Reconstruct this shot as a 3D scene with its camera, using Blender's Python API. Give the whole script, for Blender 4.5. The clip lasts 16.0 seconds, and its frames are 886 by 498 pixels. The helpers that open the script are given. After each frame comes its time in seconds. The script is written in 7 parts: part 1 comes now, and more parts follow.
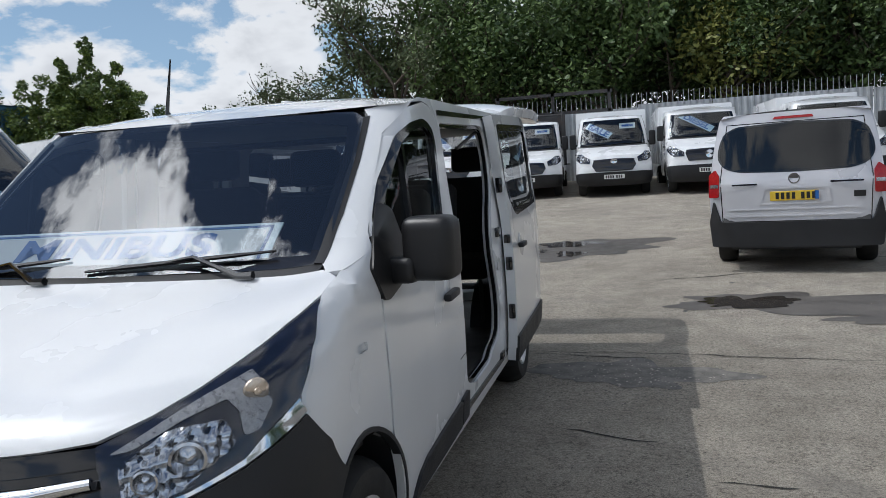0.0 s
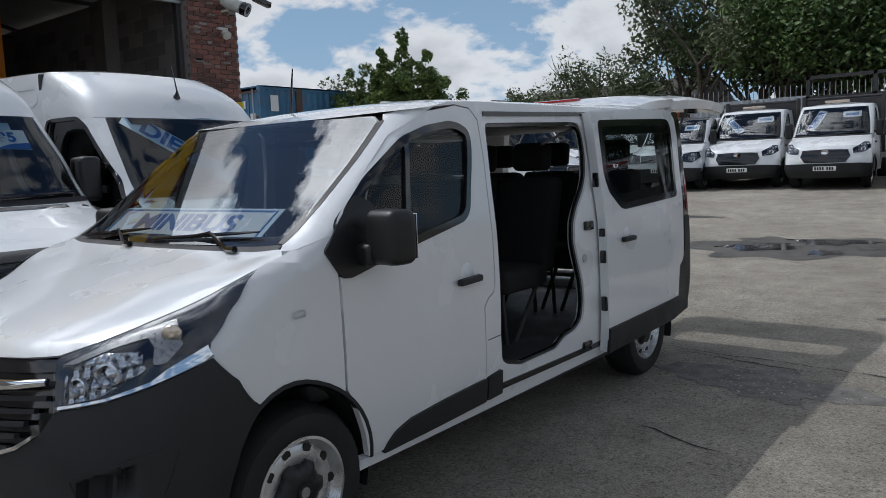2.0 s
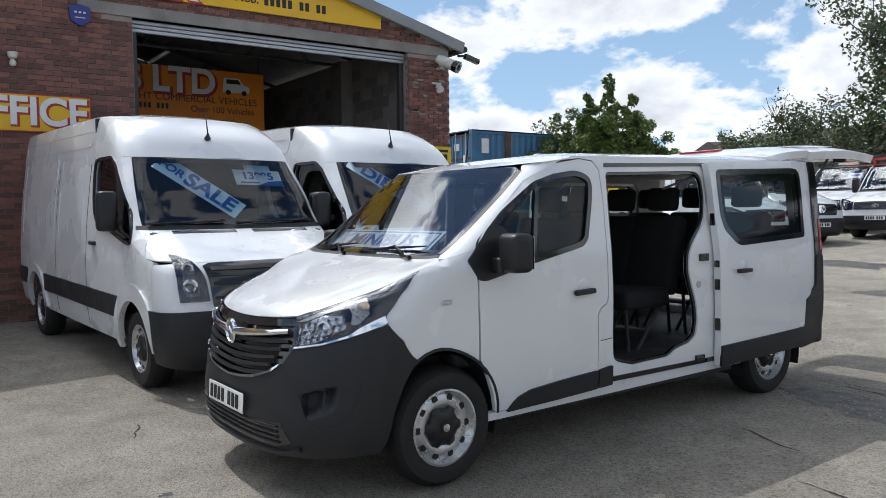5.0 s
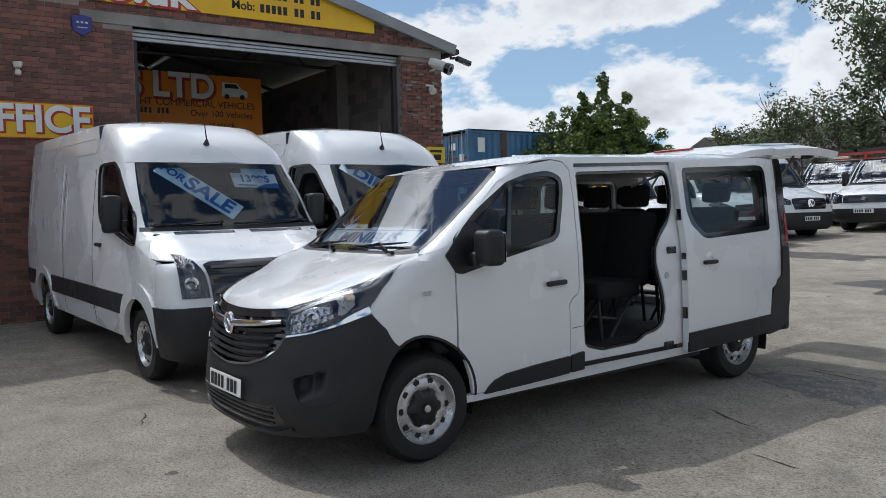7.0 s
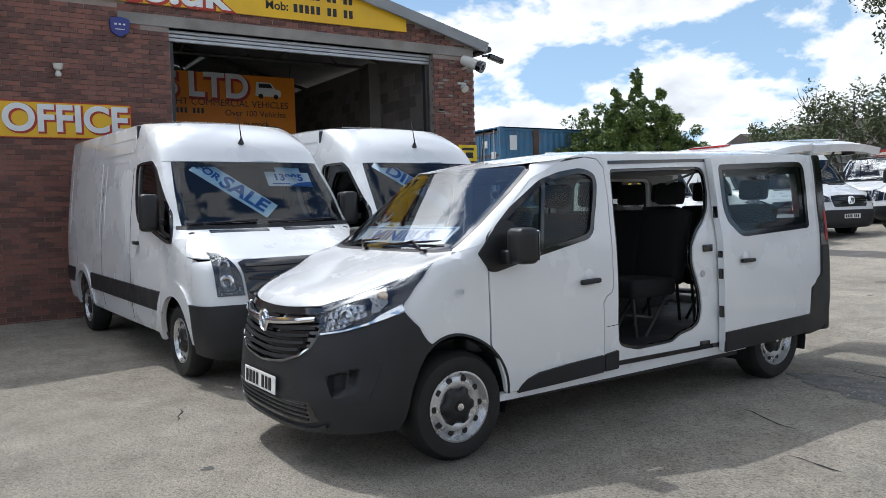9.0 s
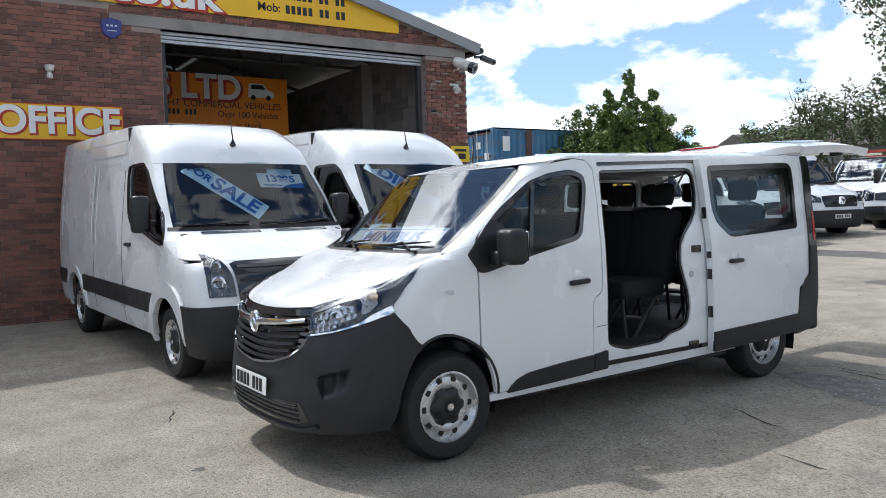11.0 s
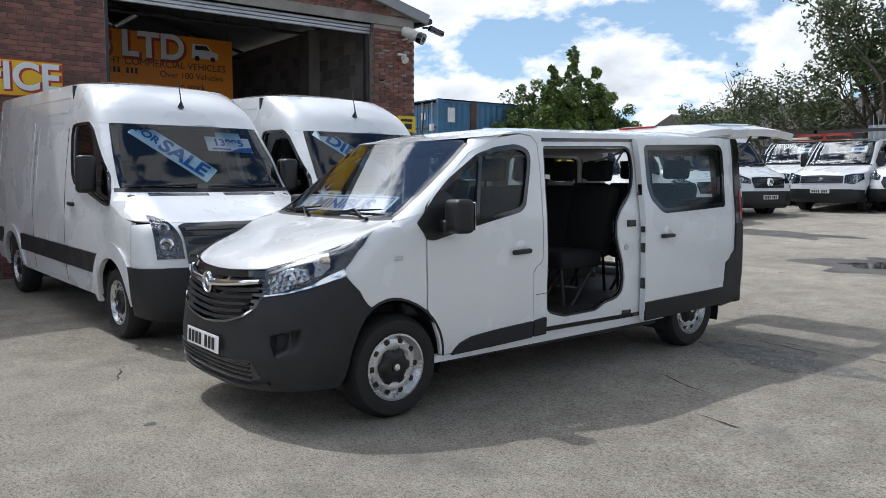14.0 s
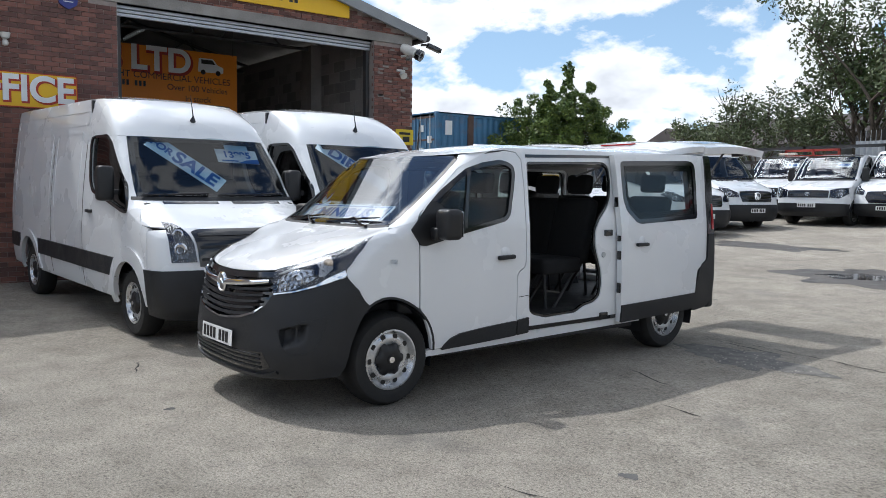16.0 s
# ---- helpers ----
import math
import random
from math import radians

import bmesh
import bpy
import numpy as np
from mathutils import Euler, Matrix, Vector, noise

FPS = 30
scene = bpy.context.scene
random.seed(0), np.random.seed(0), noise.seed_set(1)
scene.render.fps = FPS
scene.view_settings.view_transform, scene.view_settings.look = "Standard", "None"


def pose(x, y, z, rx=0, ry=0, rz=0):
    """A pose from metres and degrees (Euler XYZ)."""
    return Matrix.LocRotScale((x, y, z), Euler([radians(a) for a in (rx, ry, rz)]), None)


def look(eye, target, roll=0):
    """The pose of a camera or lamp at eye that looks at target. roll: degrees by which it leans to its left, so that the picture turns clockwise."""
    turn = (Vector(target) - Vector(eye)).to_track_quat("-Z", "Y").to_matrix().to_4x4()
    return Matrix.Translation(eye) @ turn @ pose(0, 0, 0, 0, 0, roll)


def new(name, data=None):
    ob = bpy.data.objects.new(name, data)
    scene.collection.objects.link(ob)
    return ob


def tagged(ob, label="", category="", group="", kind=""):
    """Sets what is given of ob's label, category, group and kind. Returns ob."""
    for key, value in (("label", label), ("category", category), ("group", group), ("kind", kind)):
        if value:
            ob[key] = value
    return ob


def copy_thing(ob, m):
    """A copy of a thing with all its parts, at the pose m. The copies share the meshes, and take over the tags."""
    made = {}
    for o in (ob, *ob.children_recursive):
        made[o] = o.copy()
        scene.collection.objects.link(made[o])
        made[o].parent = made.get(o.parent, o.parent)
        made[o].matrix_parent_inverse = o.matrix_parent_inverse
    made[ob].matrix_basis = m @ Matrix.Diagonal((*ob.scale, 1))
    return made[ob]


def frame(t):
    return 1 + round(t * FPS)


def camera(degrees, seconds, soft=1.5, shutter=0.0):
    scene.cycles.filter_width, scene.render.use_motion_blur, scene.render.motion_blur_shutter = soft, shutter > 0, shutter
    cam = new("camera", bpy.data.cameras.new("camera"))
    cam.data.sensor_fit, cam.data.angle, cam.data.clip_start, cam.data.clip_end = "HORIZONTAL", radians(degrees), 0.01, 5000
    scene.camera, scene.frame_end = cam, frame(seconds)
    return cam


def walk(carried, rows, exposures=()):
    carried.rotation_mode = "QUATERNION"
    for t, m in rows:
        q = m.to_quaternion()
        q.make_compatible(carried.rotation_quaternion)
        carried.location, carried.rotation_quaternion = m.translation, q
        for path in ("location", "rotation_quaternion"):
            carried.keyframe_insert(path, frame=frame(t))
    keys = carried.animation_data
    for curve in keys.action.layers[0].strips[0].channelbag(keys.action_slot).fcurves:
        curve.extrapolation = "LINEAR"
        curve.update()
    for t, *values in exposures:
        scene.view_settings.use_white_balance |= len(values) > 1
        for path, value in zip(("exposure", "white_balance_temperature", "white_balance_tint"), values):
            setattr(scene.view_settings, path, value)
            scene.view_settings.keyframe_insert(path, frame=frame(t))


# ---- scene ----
cam = camera(59.3, 16.0, soft=0.7)
PATH = [
    (0, (1.774, -2.153, 1.541), (1.239, -0.236, 1.343), -3.59),
    (0.5, (2.135, -2.087, 1.543), (1.504, -0.196, 1.377), -3.99),
    (1, (2.525, -2.073, 1.577), (1.697, -0.267, 1.347), -4.29),
    (1.5, (2.784, -1.941, 1.557), (1.825, -0.2, 1.337), -3.59),
    (2, (3.122, -1.875, 1.554), (1.867, -0.332, 1.344), -2.2),
    (2.5, (3.353, -1.952, 1.537), (1.921, -0.566, 1.37), -1.62),
    (3, (3.578, -2.107, 1.55), (2.114, -0.753, 1.408), -0.92),
    (3.5, (3.837, -2.151, 1.538), (2.298, -0.877, 1.452), -0.23),
    (4, (4.059, -2.189, 1.534), (2.455, -0.999, 1.433), -0.23),
    (4.5, (4.189, -2.352, 1.523), (2.565, -1.189, 1.425), -0.53),
    (7, (4.712, -2.577, 1.52), (3.082, -1.423, 1.421), -1.53),
    (7.5, (4.706, -2.575, 1.524), (3.061, -1.441, 1.438), -1.64),
    (8, (4.714, -2.589, 1.521), (3.053, -1.477, 1.438), -1.64),
    (8.5, (4.7, -2.583, 1.519), (3.023, -1.496, 1.418), -1.64),
    (11, (4.739, -2.573, 1.522), (3.071, -1.473, 1.422), -1.74),
    (11.5, (4.768, -2.57, 1.524), (3.126, -1.433, 1.411), -1.34),
    (12, (4.746, -2.572, 1.52), (3.109, -1.433, 1.37), -0.64),
    (12.5, (4.734, -2.572, 1.518), (3.096, -1.434, 1.372), -0.64),
    (13, (4.747, -2.566, 1.521), (3.126, -1.402, 1.379), -0.43),
    (13.5, (4.792, -2.585, 1.52), (3.197, -1.388, 1.37), 0.17),
    (14, (4.882, -2.742, 1.52), (3.307, -1.522, 1.342), 0.07),
    (14.5, (4.994, -2.893, 1.534), (3.409, -1.689, 1.332), -0.13),
    (15, (5.155, -2.944, 1.521), (3.567, -1.742, 1.336), 0.97),
    (15.5, (5.326, -2.965, 1.525), (3.73, -1.775, 1.329), 0.97),
    (16, (5.356, -3.049, 1.527), (3.783, -1.824, 1.377), 0.57),
]
EXPOSURE = [(0, -1.13, 6070, 10), (1.0, -1.05, 6070, 10), (2.0, -1.35, 6000, 10), (3.0, -1.05, 6030, 10), (4.0, -0.9, 6030, 10), (4.5, -0.74, 6030, 10), (7.0, -1.0, 6040, 10), (8.0, -1.06, 6040, 10), (8.5, -0.8, 6040, 10), (11.0, -0.44, 6040, 10), (12.0, -0.5, 6030, 10), (12.5, -0.36, 6030, 10), (13.5, -0.54, 6020, 10), (14.0, -0.72, 6010, 10), (14.6, -0.76, 6010, 10), (15.0, -0.64, 6010, 10), (16.0, -0.62, 6010, 10)]
walk(cam, [(t, look(eye, target, roll)) for t, eye, target, roll in PATH], EXPOSURE)

# ---------------------------------------------------------------- world and light
SUN_DIR = Vector((-0.615, -0.165, 1.0)).normalized()
world = bpy.data.worlds.new("sky")
scene.world = world
world.use_nodes = True
wn, wl = world.node_tree.nodes, world.node_tree.links
wn.clear()
w_out = wn.new("ShaderNodeOutputWorld")
w_bg = wn.new("ShaderNodeBackground")
sky = wn.new("ShaderNodeTexSky")
sky.sky_type, sky.sun_disc = "NISHITA", False
sky.sun_elevation = math.asin(SUN_DIR.z)
sky.sun_rotation = math.atan2(SUN_DIR.x, SUN_DIR.y)
sky.air_density, sky.dust_density, sky.ozone_density = 1.0, 0.15, 3.0
# broken cumulus on a flat cloud deck
tc = wn.new("ShaderNodeTexCoord")
sep = wn.new("ShaderNodeSeparateXYZ")
wl.new(tc.outputs["Generated"], sep.inputs[0])


def w_math(op, a, b):
    n = wn.new("ShaderNodeMath")
    n.operation = op
    for i, v in enumerate((a, b)):
        if isinstance(v, (int, float)):
            n.inputs[i].default_value = v
        else:
            wl.new(v, n.inputs[i])
    return n.outputs[0]


deck = w_math("ADD", w_math("MAXIMUM", sep.outputs[2], 0.0), 0.42)
comb = wn.new("ShaderNodeCombineXYZ")
wl.new(w_math("DIVIDE", sep.outputs[0], deck), comb.inputs[0])
wl.new(w_math("DIVIDE", sep.outputs[1], deck), comb.inputs[1])
comb.inputs[2].default_value = 5.4
puff = wn.new("ShaderNodeTexNoise")
puff.inputs["Scale"].default_value = 3.3
puff.inputs["Detail"].default_value = 12
puff.inputs["Roughness"].default_value = 0.57
puff.inputs["Distortion"].default_value = 0.1
wl.new(comb.outputs[0], puff.inputs["Vector"])
fine = wn.new("ShaderNodeTexNoise")
fine.inputs["Scale"].default_value = 6.0
fine.inputs["Detail"].default_value = 9
fine.inputs["Roughness"].default_value = 0.6
wl.new(comb.outputs[0], fine.inputs["Vector"])
high = wn.new("ShaderNodeMapRange")
high.inputs[1].default_value, high.inputs[2].default_value, high.inputs[4].default_value = 0.45, 0.75, 0.7
wl.new(sep.outputs[2], high.inputs[0])
density = w_math("ADD", puff.outputs[0], w_math("MULTIPLY", w_math("SUBTRACT", fine.outputs[0], 0.53), high.outputs[0]))
edge = wn.new("ShaderNodeValToRGB")
edge.color_ramp.elements[0].position = 0.45
edge.color_ramp.elements[1].position = 0.505
wl.new(density, edge.inputs[0])
belly = wn.new("ShaderNodeValToRGB")
belly.color_ramp.elements[0].position, belly.color_ramp.elements[0].color = 0.53, (10.4, 10.4, 10.35, 1)
belly.color_ramp.elements[1].position, belly.color_ramp.elements[1].color = 0.72, (6.0, 6.15, 6.4, 1)
wl.new(density, belly.inputs[0])
mixc = wn.new("ShaderNodeMix")
mixc.data_type = "RGBA"
wl.new(edge.outputs[0], mixc.inputs["Factor"])
haze = wn.new("ShaderNodeMix")
haze.data_type = "RGBA"
haze_f = w_math("SUBTRACT", 0.72, w_math("MULTIPLY", sep.outputs[2], 1.15))
haze_f.node.use_clamp = True
wl.new(haze_f, haze.inputs["Factor"])
wl.new(sky.outputs[0], haze.inputs["A"])
haze.inputs["B"].default_value = (6.0, 8.6, 11.2, 1)
wl.new(haze.outputs["Result"], mixc.inputs["A"])
# clouds glow near the sun
near = wn.new("ShaderNodeVectorMath")
near.operation = "DOT_PRODUCT"
wl.new(tc.outputs["Generated"], near.inputs[0])
near.inputs[1].default_value = tuple(SUN_DIR)
glow = w_math("ADD", w_math("MULTIPLY", w_math("POWER", w_math("MAXIMUM", near.outputs["Value"], 0.0), 14.0), 9.0), w_math("SUBTRACT", 1.22, w_math("MULTIPLY", w_math("MAXIMUM", sep.outputs[2], 0.0), 0.55)))
lit = wn.new("ShaderNodeVectorMath")
lit.operation = "SCALE"
wl.new(belly.outputs[0], lit.inputs[0])
wl.new(glow, lit.inputs["Scale"])
wl.new(lit.outputs[0], mixc.inputs["B"])
wl.new(mixc.outputs["Result"], w_bg.inputs[0])
w_bg.inputs[1].default_value = 0.15
wl.new(w_bg.outputs[0], w_out.inputs[0])

sun_data = bpy.data.lights.new("sun", "SUN")
sun_data.energy, sun_data.angle, sun_data.color = 3.9, radians(0.53), (1.0, 0.955, 0.88)
sun = new("sun", sun_data)
sun.matrix_world = look(SUN_DIR * 60, (0, 0, 0))


# ---------------------------------------------------------------- materials
def node_mat(name):
    m = bpy.data.materials.new(name)
    m.use_nodes = True
    nt = m.node_tree
    return m, nt.nodes, nt.links, nt.nodes["Principled BSDF"]


def surf(name, c1, c2=None, rough=0.6, metal=0.0, scale=8.0, fine=120.0, bump=0.0, coat=0.0, rvar=0.1, per="", dirt=None, spec=0.5):
    """A two-scale procedural surface: broad tone changes, fine grain, bump and roughness variation."""
    m, n, l, b = node_mat(name)
    c2 = c2 or tuple(v * 0.86 for v in c1)
    co = n.new("ShaderNodeTexCoord")
    big = n.new("ShaderNodeTexNoise")
    big.inputs["Scale"].default_value, big.inputs["Detail"].default_value = scale, 5
    l.new(co.outputs["Object"], big.inputs["Vector"])
    small = n.new("ShaderNodeTexNoise")
    small.inputs["Scale"].default_value, small.inputs["Detail"].default_value = fine, 3
    l.new(co.outputs["Object"], small.inputs["Vector"])
    ramp = n.new("ShaderNodeValToRGB")
    ramp.color_ramp.elements[0].position, ramp.color_ramp.elements[0].color = 0.35, (*c2, 1)
    ramp.color_ramp.elements[1].position, ramp.color_ramp.elements[1].color = 0.65, (*c1, 1)
    add = n.new("ShaderNodeMath")
    add.operation = "MULTIPLY_ADD"
    l.new(small.outputs[0], add.inputs[0])
    add.inputs[1].default_value = 0.35
    l.new(big.outputs[0], add.inputs[2])
    sub = n.new("ShaderNodeMath")
    sub.operation = "SUBTRACT"
    l.new(add.outputs[0], sub.inputs[0])
    sub.inputs[1].default_value = 0.175
    src = sub.outputs[0]
    if per:
        info = n.new("ShaderNodeObjectInfo" if per == "object" else "ShaderNodeNewGeometry")
        rnd = n.new("ShaderNodeMath")
        rnd.operation = "MULTIPLY_ADD"
        l.new(info.outputs["Random" if per == "object" else "Random Per Island"], rnd.inputs[0])
        rnd.inputs[1].default_value = 0.7
        rnd.inputs[2].default_value = -0.35
        s2 = n.new("ShaderNodeMath")
        l.new(src, s2.inputs[0])
        l.new(rnd.outputs[0], s2.inputs[1])
        src = s2.outputs[0]
    l.new(src, ramp.inputs[0])
    out = ramp.outputs[0]
    if dirt:
        dn = n.new("ShaderNodeTexNoise")
        dn.inputs["Scale"].default_value, dn.inputs["Detail"].default_value = dirt[1], 6
        l.new(co.outputs["Object"], dn.inputs["Vector"])
        dr = n.new("ShaderNodeMapRange")
        dr.inputs[1].default_value, dr.inputs[2].default_value, dr.inputs[4].default_value = 0.52, 0.75, dirt[2]
        l.new(dn.outputs[0], dr.inputs[0])
        mx = n.new("ShaderNodeMix")
        mx.data_type = "RGBA"
        l.new(dr.outputs[0], mx.inputs["Factor"])
        l.new(out, mx.inputs["A"])
        mx.inputs["B"].default_value = (*dirt[0], 1)
        out = mx.outputs["Result"]
    l.new(out, b.inputs["Base Color"])
    rr = n.new("ShaderNodeMapRange")
    rr.inputs[1].default_value, rr.inputs[2].default_value = 0.3, 0.7
    rr.inputs[3].default_value, rr.inputs[4].default_value = max(0.02, rough - rvar), min(1, rough + rvar)
    l.new(big.outputs[0], rr.inputs[0])
    l.new(rr.outputs[0], b.inputs["Roughness"])
    b.inputs["Metallic"].default_value = metal
    b.inputs["Coat Weight"].default_value = coat
    b.inputs["Coat Roughness"].default_value = 0.04
    b.inputs["Specular IOR Level"].default_value = spec
    if bump:
        bp = n.new("ShaderNodeBump")
        bp.inputs["Strength"].default_value, bp.inputs["Distance"].default_value = bump, 0.004
        l.new(small.outputs[0], bp.inputs["Height"])
        l.new(bp.outputs[0], b.inputs["Normal"])
    return m


def glass_mat(name, tint, gloss=0.0, rough=0.0, ior=1.6):
    """Thin tinted pane: sees through, with Fresnel reflection."""
    m, n, l, b = node_mat(name)
    n.remove(b)
    tr = n.new("ShaderNodeBsdfTransparent")
    tr.inputs[0].default_value = (*tint, 1)
    gl = n.new("ShaderNodeBsdfGlossy")
    gl.inputs["Roughness"].default_value = rough
    fr = n.new("ShaderNodeFresnel")
    fr.inputs[0].default_value = ior
    ad = n.new("ShaderNodeMath")
    ad.use_clamp = True
    l.new(fr.outputs[0], ad.inputs[0])
    ad.inputs[1].default_value = gloss
    mx = n.new("ShaderNodeMixShader")
    l.new(ad.outputs[0], mx.inputs[0])
    l.new(tr.outputs[0], mx.inputs[1])
    l.new(gl.outputs[0], mx.inputs[2])
    l.new(mx.outputs[0], n["Material Output"].inputs[0])
    return m


M_WHITE = surf("white_van_paint", (0.80, 0.815, 0.83), (0.76, 0.775, 0.79), rough=0.28, scale=1.4, fine=300, coat=0.8, rvar=0.05, dirt=((0.60, 0.58, 0.53), 2.2, 0.03))
M_SILVER = surf("silver_van_paint", (0.65, 0.655, 0.69), (0.58, 0.585, 0.62), rough=0.32, metal=0.25, scale=1.5, fine=900, coat=0.8, rvar=0.06)
M_PLASTIC = surf("black_textured_plastic", (0.022, 0.023, 0.026), (0.016, 0.017, 0.019), rough=0.5, scale=5, fine=420, bump=0.25, dirt=((0.034, 0.032, 0.029), 3.0, 0.3), spec=0.4)
M_GLOSSBLK = surf("gloss_black_trim", (0.012, 0.012, 0.014), (0.009, 0.009, 0.010), rough=0.12, scale=4, fine=200, coat=0.5, rvar=0.05)
M_RUBBER = surf("tyre_rubber", (0.016, 0.016, 0.016), (0.011, 0.011, 0.011), rough=0.75, scale=14, fine=160, bump=0.3, dirt=((0.035, 0.032, 0.028), 9, 0.3))
M_STEEL = surf("silver_painted_steel_rim", (0.66, 0.67, 0.68), (0.54, 0.55, 0.56), rough=0.3, metal=0.75, scale=9, fine=140, dirt=((0.18, 0.15, 0.12), 12, 0.45))
M_CHROME = surf("chrome", (0.85, 0.86, 0.88), (0.8, 0.81, 0.83), rough=0.06, metal=1.0, scale=3, fine=80, rvar=0.03)
M_LAMPBLK = surf("lamp_bezel_dark", (0.010, 0.014, 0.032), (0.007, 0.010, 0.022), rough=0.18, scale=6, fine=90, coat=0.6)
M_REFLECT = surf("lamp_reflector", (0.74, 0.76, 0.80), (0.50, 0.52, 0.56), rough=0.2, metal=1.0, scale=22, fine=60, rvar=0.06)
M_LAMPGREY = surf("lamp_inner_grey", (0.16, 0.165, 0.175), (0.10, 0.104, 0.11), rough=0.22, metal=0.5, scale=25, fine=70)
M_AMBER = surf("amber_indicator", (0.82, 0.72, 0.60), (0.66, 0.54, 0.42), rough=0.2, metal=0.6, scale=60, fine=140)
M_LAMPSILVER = surf("lamp_fluted_silver", (0.46, 0.46, 0.47), (0.32, 0.32, 0.33), rough=0.32, metal=0.5, scale=70, fine=200, bump=0.3)
M_RED = surf("red_lamp_plastic", (0.42, 0.012, 0.014), (0.3, 0.008, 0.01), rough=0.15, scale=30, fine=90, coat=0.5)
M_CLOTH = surf("dark_seat_cloth", (0.011, 0.0115, 0.013), (0.007, 0.007, 0.008), rough=0.95, scale=8, fine=260, bump=0.4)
M_DASH = surf("dark_dashboard_plastic", (0.03, 0.031, 0.034), (0.022, 0.022, 0.025), rough=0.65, scale=6, fine=300, bump=0.2)
M_TRIMGREY = surf("grey_interior_trim", (0.34, 0.345, 0.35), (0.28, 0.285, 0.29), rough=0.7, scale=4, fine=150)
M_FLOORMAT = surf("dark_rubber_floor", (0.018, 0.018, 0.019), (0.011, 0.011, 0.011), rough=0.7, scale=5, fine=200, bump=0.3, dirt=((0.12, 0.11, 0.1), 4, 0.4))
M_PLATEW = surf("white_plate", (0.82, 0.82, 0.80), (0.76, 0.76, 0.74), rough=0.35, scale=6, fine=120)
M_PLATEY = surf("yellow_plate", (0.80, 0.56, 0.05), (0.72, 0.50, 0.04), rough=0.35, scale=6, fine=120)
M_INK = surf("black_lettering", (0.012, 0.012, 0.012), (0.009, 0.009, 0.009), rough=0.5, scale=9, fine=90)
M_BLUE = surf("blue_print", (0.02, 0.13, 0.42), (0.016, 0.11, 0.36), rough=0.45, scale=6, fine=90)
M_LBLUE = surf("pale_blue_card", (0.70, 0.84, 0.90), (0.66, 0.80, 0.87), rough=0.6, scale=5, fine=90)
M_CARD = surf("white_card", (0.80, 0.81, 0.80), (0.74, 0.75, 0.75), rough=0.6, scale=6, fine=90)
M_GLASS = glass_mat("tinted_window_glass", (0.50, 0.57, 0.56), 0.0, ior=1.42)
M_SCREEN = glass_mat("windscreen_glass", (0.55, 0.63, 0.69), 0.085)
M_BLACK = surf("black_mirror_plastic", (0.012, 0.012, 0.013), (0.009, 0.009, 0.010), rough=0.42, scale=5, fine=300, bump=0.1)
M_SCREEN2 = glass_mat("van_windscreen_glass", (0.55, 0.66, 0.74), 0.05, ior=1.52)
M_PRIVACY = glass_mat("dark_tinted_glass", (0.10, 0.12, 0.13), 0.03)
M_LENS = glass_mat("clear_lamp_lens", (0.93, 0.95, 0.97), 0.0, ior=1.38)
M_YELLOW = surf("yellow_sign_sheet", (0.80, 0.48, 0.006), (0.74, 0.43, 0.005), rough=0.45, scale=1.1, fine=60, dirt=((0.4, 0.25, 0.03), 1.7, 0.25))
M_ORANGE = surf("orange_banner", (0.85, 0.27, 0.010), (0.74, 0.22, 0.008), rough=0.6, scale=0.9, fine=40)
M_REDINK = surf("red_sign_ink", (0.42, 0.03, 0.012), (0.36, 0.025, 0.01), rough=0.5, scale=5, fine=60)
M_MORTAR = surf("mortar", (0.36, 0.30, 0.27), (0.26, 0.22, 0.20), rough=0.95, scale=3, fine=90, bump=0.5)
M_BRICK = surf("red_brown_brick", (0.235, 0.105, 0.080), (0.125, 0.062, 0.052), rough=0.9, scale=2.0, fine=70, bump=0.6, per="object", dirt=((0.07, 0.05, 0.045), 1.3, 0.5))
M_BRICKS = surf("red_brown_brickwork", (0.235, 0.105, 0.080), (0.125, 0.062, 0.052), rough=0.9, scale=2.0, fine=70, bump=0.6, per="island", dirt=((0.07, 0.05, 0.045), 1.3, 0.5))
M_CONC = surf("weathered_concrete", (0.31, 0.29, 0.265), (0.21, 0.195, 0.18), rough=0.9, scale=1.6, fine=55, bump=0.5, dirt=((0.1, 0.09, 0.08), 2.4, 0.5))
M_BLOCK = surf("grey_blockwork", (0.21, 0.19, 0.175), (0.13, 0.12, 0.11), rough=0.95, scale=1.5, fine=50, bump=0.5, per="island")
M_GALV = surf("galvanised_steel", (0.50, 0.52, 0.54), (0.40, 0.42, 0.44), rough=0.42, metal=0.45, scale=3, fine=40, dirt=((0.2, 0.18, 0.15), 2.0, 0.35))
M_DARKSTEEL = surf("dark_steel", (0.05, 0.05, 0.052), (0.035, 0.035, 0.036), rough=0.55, metal=0.2, scale=5, fine=80, dirt=((0.12, 0.06, 0.03), 4, 0.3))
M_ROOFSHEET = surf("fibre_cement_sheet", (0.25, 0.25, 0.245), (0.17, 0.17, 0.168), rough=0.9, scale=1.5, fine=50, bump=0.3)
M_BARGE = surf("grey_bargeboard", (0.30, 0.31, 0.32), (0.24, 0.25, 0.26), rough=0.6, scale=2, fine=60)
M_CONTBLUE = surf("faded_blue_container_paint", (0.075, 0.20, 0.34), (0.05, 0.15, 0.27), rough=0.6, scale=1.3, fine=60, dirt=((0.2, 0.11, 0.07), 2.2, 0.45))
